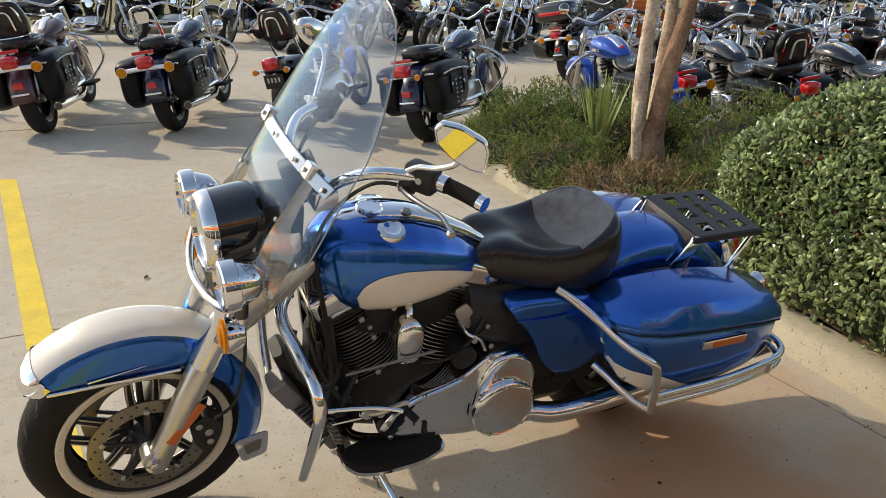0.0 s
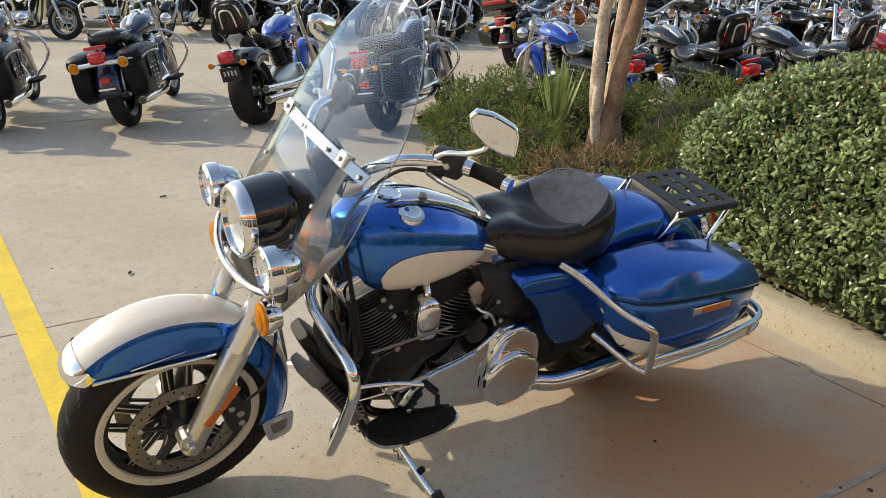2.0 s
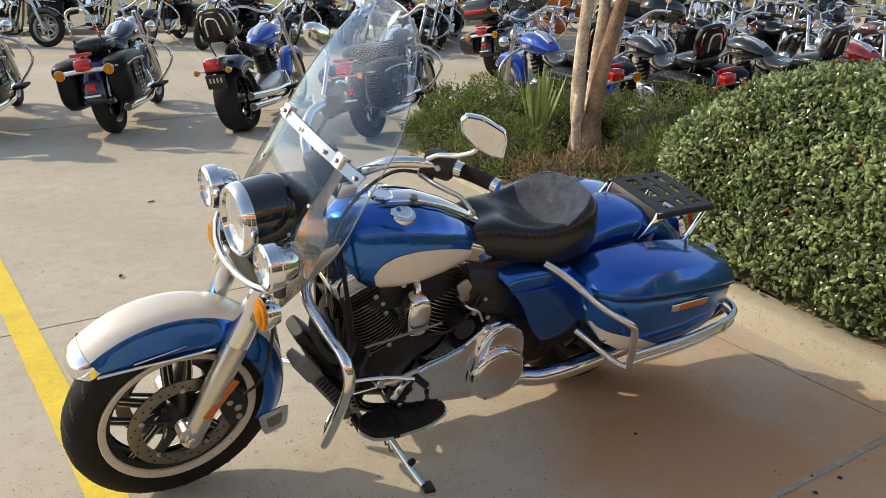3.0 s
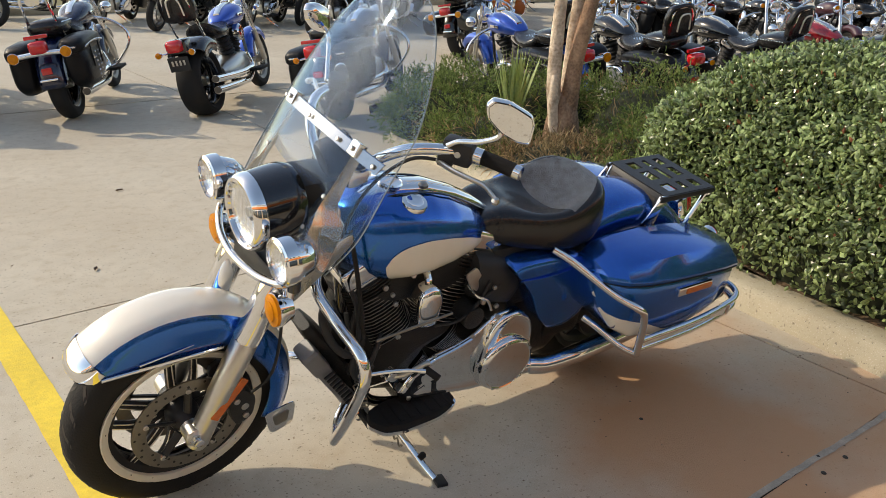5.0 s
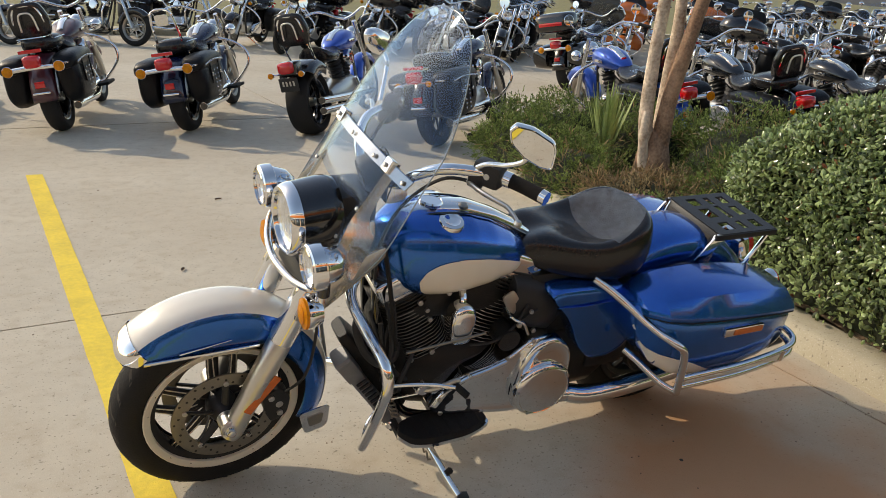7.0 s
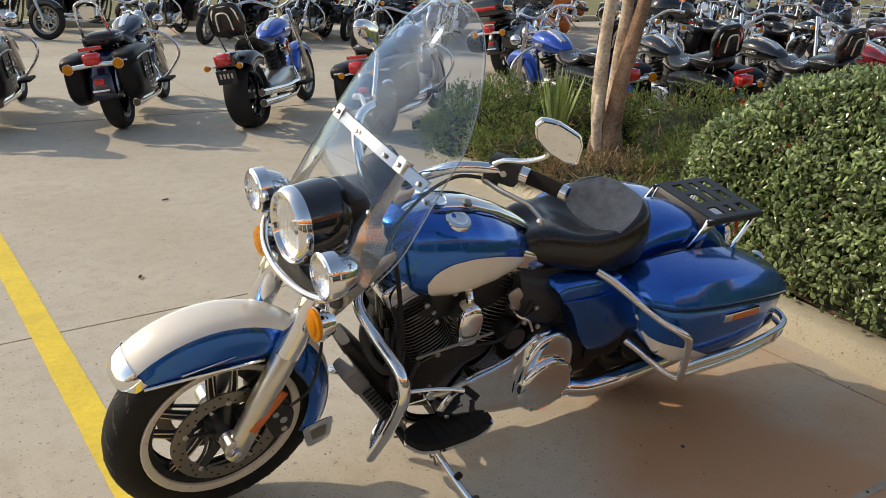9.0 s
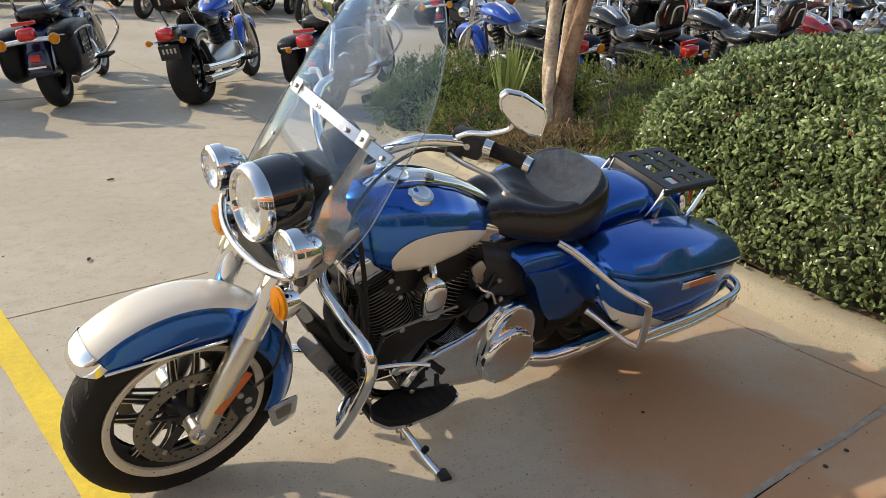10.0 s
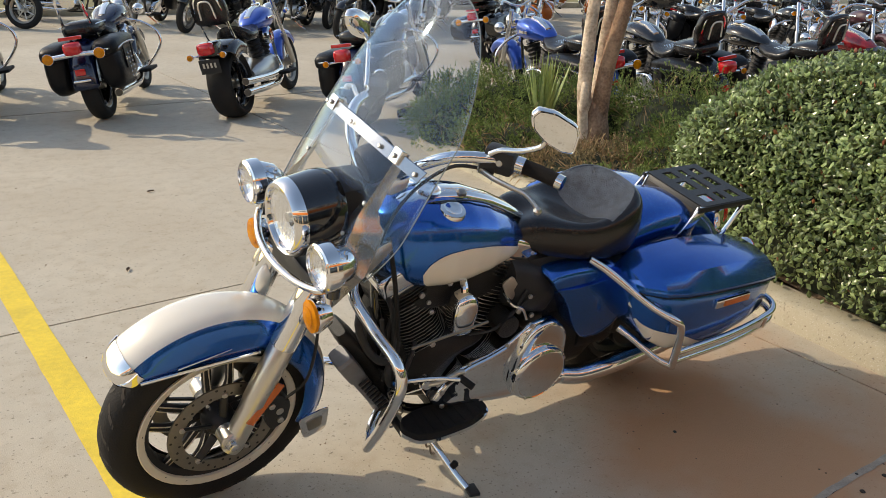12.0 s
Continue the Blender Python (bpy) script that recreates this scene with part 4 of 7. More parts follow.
sd.levels = sd.render_levels = 3
bpy.context.view_layer.update()
seat.data = bpy.data.meshes.new_from_object(seat.evaluated_get(bpy.context.evaluated_depsgraph_get()))
seat.modifiers.clear()
seat.data.materials.append(M["perforated"])
for f in seat.data.polygons:
    c = f.center
    if f.normal.z > 0.25 and c.x > 1.205 + 1.2 * c.y ** 2 and (c.x - 1.19) ** 2 / 0.0525 + c.y ** 2 / 0.0275 < 1.0:
        f.material_index = 1
part("seat_base", loft([super_ring(u, hw * 0.80, bot + 0.02, bot - 0.03, 20, 3) for u, hw, rim, bot in SEAT[1:-1]]), M["plastic"], bike)

# rear fender, luggage rack and rear lamp
RA = (1.612, 0.0, 0.322)


def rear_prof(a):
    d = 0.16 if a > 60 else 0.12
    half = [(-0.128, d), (-0.13, 0.07), (-0.126, 0.045), (-0.112, 0.022), (-0.085, 0.008), (-0.045, 0.001), (0, 0)]
    return half + [(-v, q) for v, q in half[-2::-1]]


rf = part("rear_fender", arc_skin(1.60, 0.395, 0.432, 128, -12, rear_prof, 30), M["blue"], bike, "blue rear fender", sharp=70)
thicken(rf, 0.003)
rw = cast_wheel(bike, RA, 0.322, 0.150, 0.205, "rear_wheel", bright="satinblack")
# solid pulley and disc added to stop sun passing the spokes
part("belt_pulley", lathe([(0, -0.006), (0.118, -0.006), (0.124, -0.014), (0.128, -0.014), (0.128, 0.014), (0.124, 0.014), (0.118, 0.004), (0, 0.004)], (RA[0], -0.098, RA[2]), (0, 1, 0), 40), M["satinblack"], rw, "black toothed belt pulley")
part("rear_disc", lathe([(0.02, -0.003), (0.146, -0.003), (0.146, 0.003), (0.02, 0.003)], (RA[0], 0.098, RA[2]), (0, 1, 0), 40), M["disc"], rw)
rack = part("luggage_rack", box(1.84, -0.145, 0.822, 0.30, 0.012, 0.022, 0.003), M["satinblack"], bike, "black slotted luggage rack")
cells = bmesh.new()
NX, NY = 22, 22
slots = [(4, 8, 2, 6), (4, 8, 9, 14), (4, 8, 16, 20), (11, 13, 2, 6), (11, 13, 8, 15), (11, 13, 16, 20), (16, 19, 2, 6), (16, 19, 9, 14), (16, 19, 16, 20)]
vg = [[cells.verts.new((1.710 + 0.275 * i / NX, -0.145 + 0.29 * j / NY, 0.835)) for j in range(NY + 1)] for i in range(NX + 1)]
for i in range(NX):
    for j in range(NY):
        if not any(a <= i < b and c <= j < d for a, b, c, d in slots):
            cells.faces.new((vg[i][j], vg[i + 1][j], vg[i + 1][j + 1], vg[i][j + 1]))
pl = part("rack_plate", cells, M["satinblack"], rack, smooth=False)
thicken(pl, 0.006)
part("rack_edge", box(1.84, 0.145, 0.822, 0.30, 0.012, 0.022, 0.003), M["satinblack"], rack)
for s in (-1, 1):
    part("rack_strut", plate([(1.70, 0.828), (1.735, 0.828), (1.70, 0.70), (1.655, 0.70)], s * 0.128, s * 0.138, 0.003), M["chrome"], rack, "chrome rack strut")
    part("rack_brace", tube([(1.97, s * 0.135, 0.825), (1.90, s * 0.135, 0.69), (1.86, s * 0.132, 0.66)], 0.009, 8, 3), M["chrome"], rack)
    part("rack_lug", plate([(1.625, 0.735), (1.70, 0.835), (1.745, 0.832), (1.675, 0.722)], s * 0.139, s * 0.147, 0.002), M["chrome"], rack, "broad chrome rack bracket")
part("rack_front", box(1.700, 0, 0.806, 0.008, 0.285, 0.052, 0.003, rot=(0, 22, 0)), M["satinblack"], rack, "sloping black front plate")
for v in (-0.09, 0.0, 0.09):
    part("front_slot", box(1.6955, v, 0.807, 0.004, 0.055, 0.014, 0.0015, rot=(0, 22, 0)), M["joint"], rack)
tl = part("tail_lamp", box(2.00, 0, 0.70, 0.05, 0.11, 0.075, 0.02, rot=(0, -20, 0)), M["red"], bike, "red tail lamp in a chrome housing")
part("lamp_housing", box(1.965, 0, 0.695, 0.06, 0.125, 0.09, 0.02, rot=(0, -20, 0)), M["chrome"], tl)
for s in (-1, 1):
    turn_signal(bike, (2.03, s * 0.17, 0.62), 0.04, (1, 0, 0), "red")
part("tail_light_bar", tube([(2.0, -0.17, 0.62), (1.99, 0, 0.625), (2.0, 0.17, 0.62)], 0.013, 10, 4), M["chrome"], bike)

# saddlebags with lids, guards and mufflers
BAG = [(1.272, 0.205, 0.275, 0.66, 0.62), (1.29, 0.185, 0.335, 0.672, 0.55), (1.34, 0.172, 0.385, 0.676, 0.475), (1.42, 0.17, 0.405, 0.674, 0.430), (1.55, 0.17, 0.412, 0.668, 0.408), (1.70, 0.17, 0.412, 0.660, 0.412), (1.84, 0.17, 0.405, 0.648, 0.440), (1.93, 0.18, 0.39, 0.636, 0.475), (1.965, 0.20, 0.36, 0.628, 0.51)]


def bag_ring(u, v0, v1, top, bot, s, n=28, p=6.0):
    r = super_ring(u, (v1 - v0) / 2, top, bot, n, p, s * (v0 + v1) / 2)
    return r


LID = [(1.268, 0.20, 0.28, 0.672, 0.655), (1.285, 0.18, 0.342, 0.700, 0.664), (1.34, 0.165, 0.392, 0.724, 0.670), (1.42, 0.162, 0.412, 0.738, 0.668), (1.55, 0.162, 0.419, 0.742, 0.662), (1.70, 0.162, 0.419, 0.732, 0.654), (1.84, 0.162, 0.412, 0.712, 0.642), (1.935, 0.172, 0.397, 0.688, 0.630), (1.972, 0.195, 0.365, 0.660, 0.624)]
BAG, LID = ([(1.272 + (r[0] - 1.272) * 0.965, r[1], r[2], r[3] + 0.014, r[4] + 0.014) for r in T] for T in (BAG, LID))
for s in (-1, 1):
    bag = part("saddlebag", loft([bag_ring(*r, s) for r in BAG]), M["blue"], bike, "hard blue saddlebag", sharp=50)
    lid_rings = []
    for u, v0, v1, top, bot in LID:
        f = max(0.0, min(1.0, (u - 1.30) / 0.3))
        g = max(0.0, min(1.0, (u - 1.45) / 0.4))
        prof = [(v0, bot), (v1, bot), (v1 + 0.001, bot + 0.012), (v1 - 0.004, bot + 0.018), (v1 - 0.007, bot + 0.023), (v1 - 0.040 - 0.015 * g, top - 0.004), (v1 - 0.048 - 0.015 * g, top), ((v0 + v1) / 2 - 0.01, top + 0.008), (v0 + 0.03, top + 0.004), (v0 + 0.006, top - 0.010), (v0, bot + 0.02)]
        lid_rings.append([(u, s * v, max(w, bot)) for v, w in prof])
    lid = part("lid", loft(lid_rings), M["blue"], bag, sharp=24)
    lower = bmesh.new()
    sheet = []
    for k in range(49):
        u = BAG[0][0] + 0.006 + (BAG[-1][0] - BAG[0][0] - 0.010) * k / 48
        for r0, r1 in zip(BAG, BAG[1:]):
            if r0[0] <= u <= r1[0]:
                f = (u - r0[0]) / (r1[0] - r0[0])
                v0, v1, top, bot = (a + (b - a) * f for a, b in zip(r0[1:], r1[1:]))
        edge = 0.560 - 0.30 * max(0.0, u - 1.30) if u < 1.46 else 0.512 - 0.058 * min(1.0, (u - 1.46) / 0.12)
        if u > 1.82:
            edge = min(top - 0.02, 0.454 + 1.2 * (u - 1.82) ** 1.1)
        edge = max(edge, bot + 0.012)
        c, h, hw, vc = (top + bot) / 2, (top - bot) / 2, (v1 - v0) / 2, (v0 + v1) / 2
        row = []
        for j in range(13):
            w = bot + 0.003 + (edge - bot - 0.003) * j / 12
            row.append(lower.verts.new((u, s * (vc + hw * max(0.0, 1 - abs((w - c) / h) ** 6) ** (1 / 6) + 0.0025), w)))
        sheet.append(row)
    for p, q in zip(sheet, sheet[1:]):
        for j in range(12):
            lower.faces.new((p[j], p[j + 1], q[j + 1], q[j]))
    part("lower_panel", lower, M["cream"], bag, "cream lower panel", sharp=80)
    part("lid_seam", loft([[(u, s * (v0 + (v1 - v0) * k), bot + dz) for k, dz in ((-0.01, -0.003), (1.008, -0.003), (1.008, 0.001), (-0.01, 0.001))] for u, v0, v1, top, bot in LID]), M["rubber"], bag)
    mk = part("side_marker", box(1.665, s * 0.417, 0.617, 0.175, 0.014, 0.034, 0.006), M["chrome"], bag, "chrome side marker with an orange reflector")
    part("marker_lens", box(1.682, s * 0.425, 0.617, 0.130, 0.006, 0.022, 0.003), M["orange_refl"], mk)
    g = part("bag_guard", tube([(1.155, s * 0.185, 0.745), (1.20, s * 0.222, 0.720), (1.26, s * 0.288, 0.677), (1.31, s * 0.37, 0.640), (1.355, s * 0.432, 0.620), (1.388, s * 0.445, 0.590), (1.410, s * 0.445, 0.50), (1.425, s * 0.44, 0.405)], 0.0135, 12), M["chrome"], bike, "bent chrome saddlebag guard")
    part("guard_rail", tube([(1.418, s * 0.442, 0.470), (1.70, s * 0.44, 0.475), (1.90, s * 0.425, 0.490), (1.965, s * 0.41, 0.505), (1.985, s * 0.37, 0.515), (1.97, s * 0.30, 0.52)], 0.0115, 12), M["chrome"], g)
    part("guard_rail", tube([(1.421, s * 0.442, 0.432), (1.70, s * 0.44, 0.436), (1.90, s * 0.425, 0.452), (1.965, s * 0.41, 0.466), (1.985, s * 0.37, 0.478), (1.97, s * 0.30, 0.486)], 0.0115, 12), M["chrome"], g)
    # cream colour stands in for the ground mirrored in this panel
    part("guard_panel", plate([(1.430, 0.468), (1.885, 0.486), (1.885, 0.450), (1.430, 0.434)], s * 0.432, s * 0.438, 0.002), M["cream"], g, "panel between the rails, its ground reflection painted cream")
    part("guard_post", tube([(1.905, s * 0.428, 0.448), (1.905, s * 0.428, 0.494)], 0.012, 10, 0), M["chrome"], g)
    part("guard_strut", tube([(1.305, s * 0.265, 0.482), (1.335, s * 0.32, 0.462), (1.38, s * 0.40, 0.425), (1.425, s * 0.44, 0.405)], 0.0125, 10), M["chrome"], g)
    ex = part("muffler", tube([(1.16, s * 0.20, 0.262), (1.24, s * 0.225, 0.262), (1.40, s * 0.250, 0.296), (1.70, s * 0.260, 0.352), (2.02, s * 0.266, 0.404)], 0.036, 18, 6), M["chrome"], bike, "long chrome muffler")
    part("muffler_tip", tube([(2.01, s * 0.266, 0.402), (2.07, s * 0.267, 0.412)], 0.038, 18, 0), M["black"], ex)
    part("header_pipe", tube([(0.72, s * 0.12, 0.27), (0.90, s * 0.14, 0.235), (1.06, s * 0.18, 0.245), (1.17, s * 0.20, 0.262)], 0.030, 14), M["chrome"], ex)

# side covers and mid-body
for s in (-1, 1):
    sc = part("side_cover", loft([[(a + k * 0.012 * (1.14 - a) / 0.2, s * v, b + k * 0.010 * (0.57 - b) / 0.15) for a, b in rounded([(0.962, 0.730), (1.31, 0.715), (1.385, 0.56), (1.375, 0.445), (1.30, 0.402), (1.215, 0.405), (1.150, 0.470), (1.085, 0.600)], 4, 0.36)] for v, k in ((0.13, 0), (0.190, 0), (0.200, 0.35), (0.206, 1.0), (0.208, 2.2))]), M["blue"], bike, "blue side cover", sharp=40)
    part("cover_crease", tube([(1.02, s * 0.207, 0.660), (1.13, s * 0.212, 0.656), (1.28, s * 0.210, 0.664), (1.33, s * 0.205, 0.664)], 0.007, 8, 4, flat=0.5), M["blue"], sc)
# black block added to keep the gap below the side cover dark
part("inner_guard", box(1.33, 0, 0.50, 0.18, 0.33, 0.36, 0.03), M["engine"], bike, "black filler block in the dark gap by the side cover")
part("battery_box", box(1.12, 0, 0.62, 0.34, 0.26, 0.26, 0.03), M["engine"], bike)
part("air_plenum", loft([super_ring(u, hw, t, b, 20, 3) for u, hw, t, b in ((0.86, 0.05, 0.74, 0.62), (0.89, 0.15, 0.76, 0.56), (0.97, 0.172, 0.745, 0.52), (1.04, 0.168, 0.72, 0.50), (1.10, 0.13, 0.70, 0.52))]), M["plastic"], bike, "black plastic mid-frame cover")
# gearbox and oil pan added to block sun under the bike
part("gearbox", loft([super_ring(u, hw, t, b, 18, 3.5) for u, hw, t, b in ((1.08, 0.13, 0.46, 0.215), (1.14, 0.15, 0.50, 0.20), (1.30, 0.15, 0.48, 0.21), (1.36, 0.13, 0.44, 0.25))]), M["engine"], bike, "black gearbox case")
part("oil_pan", box(0.90, 0, 0.205, 0.46, 0.22, 0.05, 0.015), M["engine"], bike)
part("swing_arm", box(1.36, 0, 0.34, 0.52, 0.26, 0.07, 0.02), M["engine"], bike)
for s in (-1, 1):
    part("frame_tube", tube([(0.42, s * 0.03, 0.86), (0.45, s * 0.06, 0.60), (0.52, s * 0.09, 0.30), (0.62, s * 0.12, 0.215), (0.90, s * 0.13, 0.205), (1.20, s * 0.13, 0.25)], 0.018, 10), M["black"], bike)
part("top_frame_tube", tube([(0.40, 0, 0.88), (0.60, 0, 0.79), (0.90, 0, 0.74), (1.30, 0, 0.70)], 0.024, 10), M["black"], bike)
part("steering_head", lathe([(0.032, -0.1), (0.036, -0.09), (0.036, 0.09), (0.032, 0.1)], (0.335, 0, 0.93), (0.43, 0, 1), 18), M["black"], bike)

# engine
eng = part("crankcase", loft([super_ring(u, hw, t, b, 20, 3.2) for u, hw, t, b in ((0.54, 0.07, 0.42, 0.30), (0.58, 0.11, 0.47, 0.24), (0.68, 0.125, 0.50, 0.215), (0.80, 0.13, 0.50, 0.21), (0.95, 0.13, 0.47, 0.215), (1.10, 0.12, 0.44, 0.22), (1.18, 0.09, 0.40, 0.25))]), M["engine"], bike, "black twin-cylinder engine")
for nm, base, ax in (("front", Vector((0.635, 0, 0.448)), Vector((-0.42, 0, 0.91))), ("rear", Vector((0.80, 0, 0.46)), Vector((0.36, 0, 0.93)))):
    cyl = part("cylinder", lathe([(0.074, 0), (0.074, 0.25), (0, 0.25)], base, ax, 20), M["engine"], bike, "black finned cylinder")
    for i in range(15):
        fin = part("cooling_fin", fin_stack(base + ax * (0.03 + 0.0135 * i), ax, 1, 0.098 - 0.0007 * i, 0.110 - 0.0008 * i, 0.0135, 0.0045), M["engine"], cyl, smooth=False)
        part("fin_edge", fin_stack(base + ax * (0.0318 + 0.0135 * i), ax, 1, 0.0992 - 0.0007 * i, 0.1112 - 0.0008 * i, 0.0135, 0.0022), M["fins"], fin, "bright machined fin edge", smooth=False)
    hd = base + ax * 0.235
    for i in range(5):
        part("cooling_fin", fin_stack(hd + ax * (0.013 * i), ax, 1, 0.098, 0.112, 0.013, 0.005), M["engine"], cyl, smooth=False)
    rb = box(0, 0, 0, 0.165, 0.225, 0.075, 0.018, seg=3)
    bmesh.ops.transform(rb, matrix=Matrix.Translation(hd + ax * 0.105) @ Vector((0, 0, 1)).rotation_difference(ax.normalized()).to_matrix().to_4x4(), verts=rb.verts)
    part("rocker_cover", rb, M["chrome"], cyl, "chrome rocker cover")
    rl = box(0, 0, 0, 0.150, 0.210, 0.042, 0.008)
    bmesh.ops.transform(rl, matrix=Matrix.Translation(hd + ax * 0.058) @ Vector((0, 0, 1)).rotation_difference(ax.normalized()).to_matrix().to_4x4(), verts=rl.verts)
    part("rocker_base", rl, M["chrome"], cyl, "chrome lower rocker box")
    for q in (-1, 1):
        part("rocker_bolt", disc(hd + ax * 0.09 + Vector((q * 0.05, -0.108, 0)), (0, -1, 0), 0.009, 0.006, 0.002, 10), M["fins"], cyl)
# black block added to stop bright ground showing under the tank
part("under_tank_cover", box(0.71, 0, 0.675, 0.36, 0.20, 0.13, 0.02), M["engine"], bike, "black filler block in a dark gap of the engine")
part("intake", tube([(0.66, 0.02, 0.68), (0.735, 0.06, 0.685), (0.81, 0.02, 0.68)], 0.035, 12), M["satin"], bike)
cov = part("horn_cover", loft([[(0.690 + a * k, -v, 0.622 + b * k) for a, b in rounded([(-0.046, 0.030), (-0.030, 0.070), (0.000, 0.082), (0.034, 0.068), (0.048, 0.030), (0.040, -0.055), (0.024, -0.078), (-0.024, -0.074), (-0.040, -0.050)], 4, 0.4)] for v, k in ((0.130, 0.94), (0.163, 1.0), (0.176, 0.965), (0.186, 0.86), (0.191, 0.68), (0.194, 0.40), (0.195, 0.12))]), M["chrome"], bike, "chrome horn cover", sharp=50)
part("horn_stay", tube([(0.70, -0.12, 0.72), (0.69, -0.15, 0.70), (0.685, -0.15, 0.66)], 0.012, 8, 3), M["chrome"], cov)
part("shift_shaft", tube([(0.49, -0.205, 0.575), (0.765, -0.20, 0.600)], 0.0048, 8, 0), M["disc"], bike)

# primary cover with the round clutch cover
PRIM = rounded([(0.600, 0.318), (0.625, 0.375), (0.70, 0.445), (0.80, 0.468), (0.872, 0.495), (0.94, 0.552), (1.00, 0.560), (1.072, 0.535), (1.112, 0.455), (1.115, 0.36), (1.07, 0.275), (0.99, 0.235), (0.90, 0.238), (0.75, 0.268), (0.63, 0.288)], 3, 0.3)
prim = part("primary_cover", loft([[(0.87 + (a - 0.87) * k, -v, 0.385 + (b - 0.385) * k) for a, b in [(a_ + 0.016, b_ - 0.02) for a_, b_ in PRIM]] for v, k in ((0.10, 1.0), (0.178, 1.0), (0.188, 0.985), (0.194, 0.955), (0.196, 0.90), (0.192, 0.86), (0.192, 0.6))]), M["chrome"], bike, "chrome primary cover", sharp=50)
part("derby_cover", lathe([(0.112, 0.0), (0.112, 0.020), (0.107, 0.029), (0.097, 0.034), (0.095, 0.032), (0.06, 0.036), (0.03, 0.0375), (0.0, 0.038)], (1.030, -0.200, 0.325), (0, -1, 0), 48), M["chrome"], prim, "round chrome clutch cover")
for k in range(5):
    a = 2 * math.pi * k / 5 + 0.5
    part("cover_screw", disc((1.030 + math.cos(a) * 0.102, -0.2305, 0.325 + math.sin(a) * 0.102), (0, -1, 0), 0.006, 0.003, 0.001, 10), M["fins"], prim)
part("clutch_housing", loft([[(1.030 + (a - 1.030) * k, -v, 0.37 + (b - 0.37) * k) for a, b in rounded([(0.918, 0.30), (0.925, 0.43), (0.970, 0.525), (1.055, 0.540), (1.125, 0.475), (1.142, 0.34), (1.105, 0.240), (1.010, 0.208), (0.945, 0.235)], 4, 0.4)] for v, k in ((0.185, 1.0), (0.203, 1.0), (0.211, 0.965), (0.2135, 0.91), (0.209, 0.87), (0.209, 0.6))]), M["chrome"], prim, "egg-shaped chrome clutch housing", sharp=50)
for a, b in ((0.63, 0.36), (0.72, 0.445), (0.86, 0.488), (0.95, 0.546), (1.06, 0.53), (1.105, 0.42), (0.64, 0.30), (0.80, 0.268)):
    part("cover_bolt", disc((a + 0.016, -0.192, b - 0.02), (0, -1, 0), 0.0085, 0.007, 0.002, 12), M["fins"], prim)
part("primary_rib", tube([(0.655, -0.198, 0.372), (0.72, -0.202, 0.418), (0.80, -0.202, 0.440), (0.87, -0.200, 0.462)], 0.009, 8), M["chrome"], prim)

# controls at the feet
fb = part("floorboard", loft([[(a, b, w) for a, b in rounded([(0.500, -0.165), (0.482, -0.21), (0.515, -0.262), (0.58, -0.278), (0.72, -0.272), (0.815, -0.235), (0.815, -0.19), (0.77, -0.15), (0.58, -0.14)], 3, 0.3)] for w in (0.238, 0.252)]), M["chrome"], bike, "floorboard with a black rubber pad")
part("rubber_pad", loft([[(0.625 + (a - 0.625) * k, -0.21 + (b + 0.21) * k, w) for a, b in rounded([(0.500, -0.165), (0.482, -0.21), (0.515, -0.258), (0.58, -0.272), (0.72, -0.266), (0.808, -0.232), (0.808, -0.19), (0.77, -0.152), (0.58, -0.144)], 3, 0.3)] for w, k in ((0.252, 0.985), (0.268, 0.985), (0.272, 0.96))]), M["rubber"], fb)
for k in range(7):
    part("pad_rib", box(0.545 + k * 0.039, -0.21, 0.273, 0.016, 0.09, 0.004, 0.0015), M["rubber"], fb)
fb.location = (0.018, 0, -0.02)
part("board_bracket", tube([(0.50, -0.10, 0.24), (0.50, -0.20, 0.235)], 0.014, 8, 0), M["engine"], fb)
fbr = part("floorboard", box(0.66, 0.215, 0.25, 0.28, 0.12, 0.03, 0.012), M["rubber"], bike)
sh = part("shift_lever", tube([(0.44, -0.215, 0.462), (0.52, -0.215, 0.450), (0.60, -0.225, 0.440), (0.66, -0.25, 0.437)], 0.0075, 8), M["chrome"], bike, "chrome shift lever and linkage")
part("shift_peg", tube([(0.665, -0.235, 0.437), (0.69, -0.285, 0.425)], 0.012, 10, 0), M["rubber"], sh)
part("heel_lever", tube([(0.545, -0.20, 0.41), (0.60, -0.225, 0.425), (0.66, -0.235, 0.452), (0.68, -0.24, 0.455)], 0.010, 8, r2=0.008), M["satin"], sh)
part("shift_pivot", disc((0.565, -0.19, 0.42), (0, -1, 0), 0.022, 0.03, 0.004, 16), M["chrome"], sh)
part("spring", tube([(0.455 + 0.015 * math.cos(k * 1.2) + 0.0035 * k * 0.4, -0.19 + 0.015 * math.sin(k * 1.2), 0.40 - 0.0035 * k) for k in range(30)], 0.0028, 5, 1), M["disc"], bike)
for s in (-1, 1):
    eg = part("engine_guard", tube([(0.385, s * 0.03, 0.80), (0.33, s * 0.10, 0.745), (0.355, s * 0.20, 0.675), (0.372, s * 0.31, 0.640), (0.376, s * 0.345, 0.585), (0.374, s * 0.330, 0.50), (0.372, s * 0.285, 0.37), (0.380, s * 0.215, 0.225)], 0.0195, 14, flat=0.85), M["chrome"], bike, "chrome engine guard bar")
    part("guard_foot", tube([(0.385, s * 0.215, 0.235), (0.42, s * 0.16, 0.26), (0.50, s * 0.09, 0.275)], 0.016, 10, 3), M["chrome"], eg)
    part("guard_bolt", disc((0.378, s * 0.228, 0.245), (-0.4, s * 0.9, 0), 0.008, 0.005, 0.001, 10), M["fins"], eg)
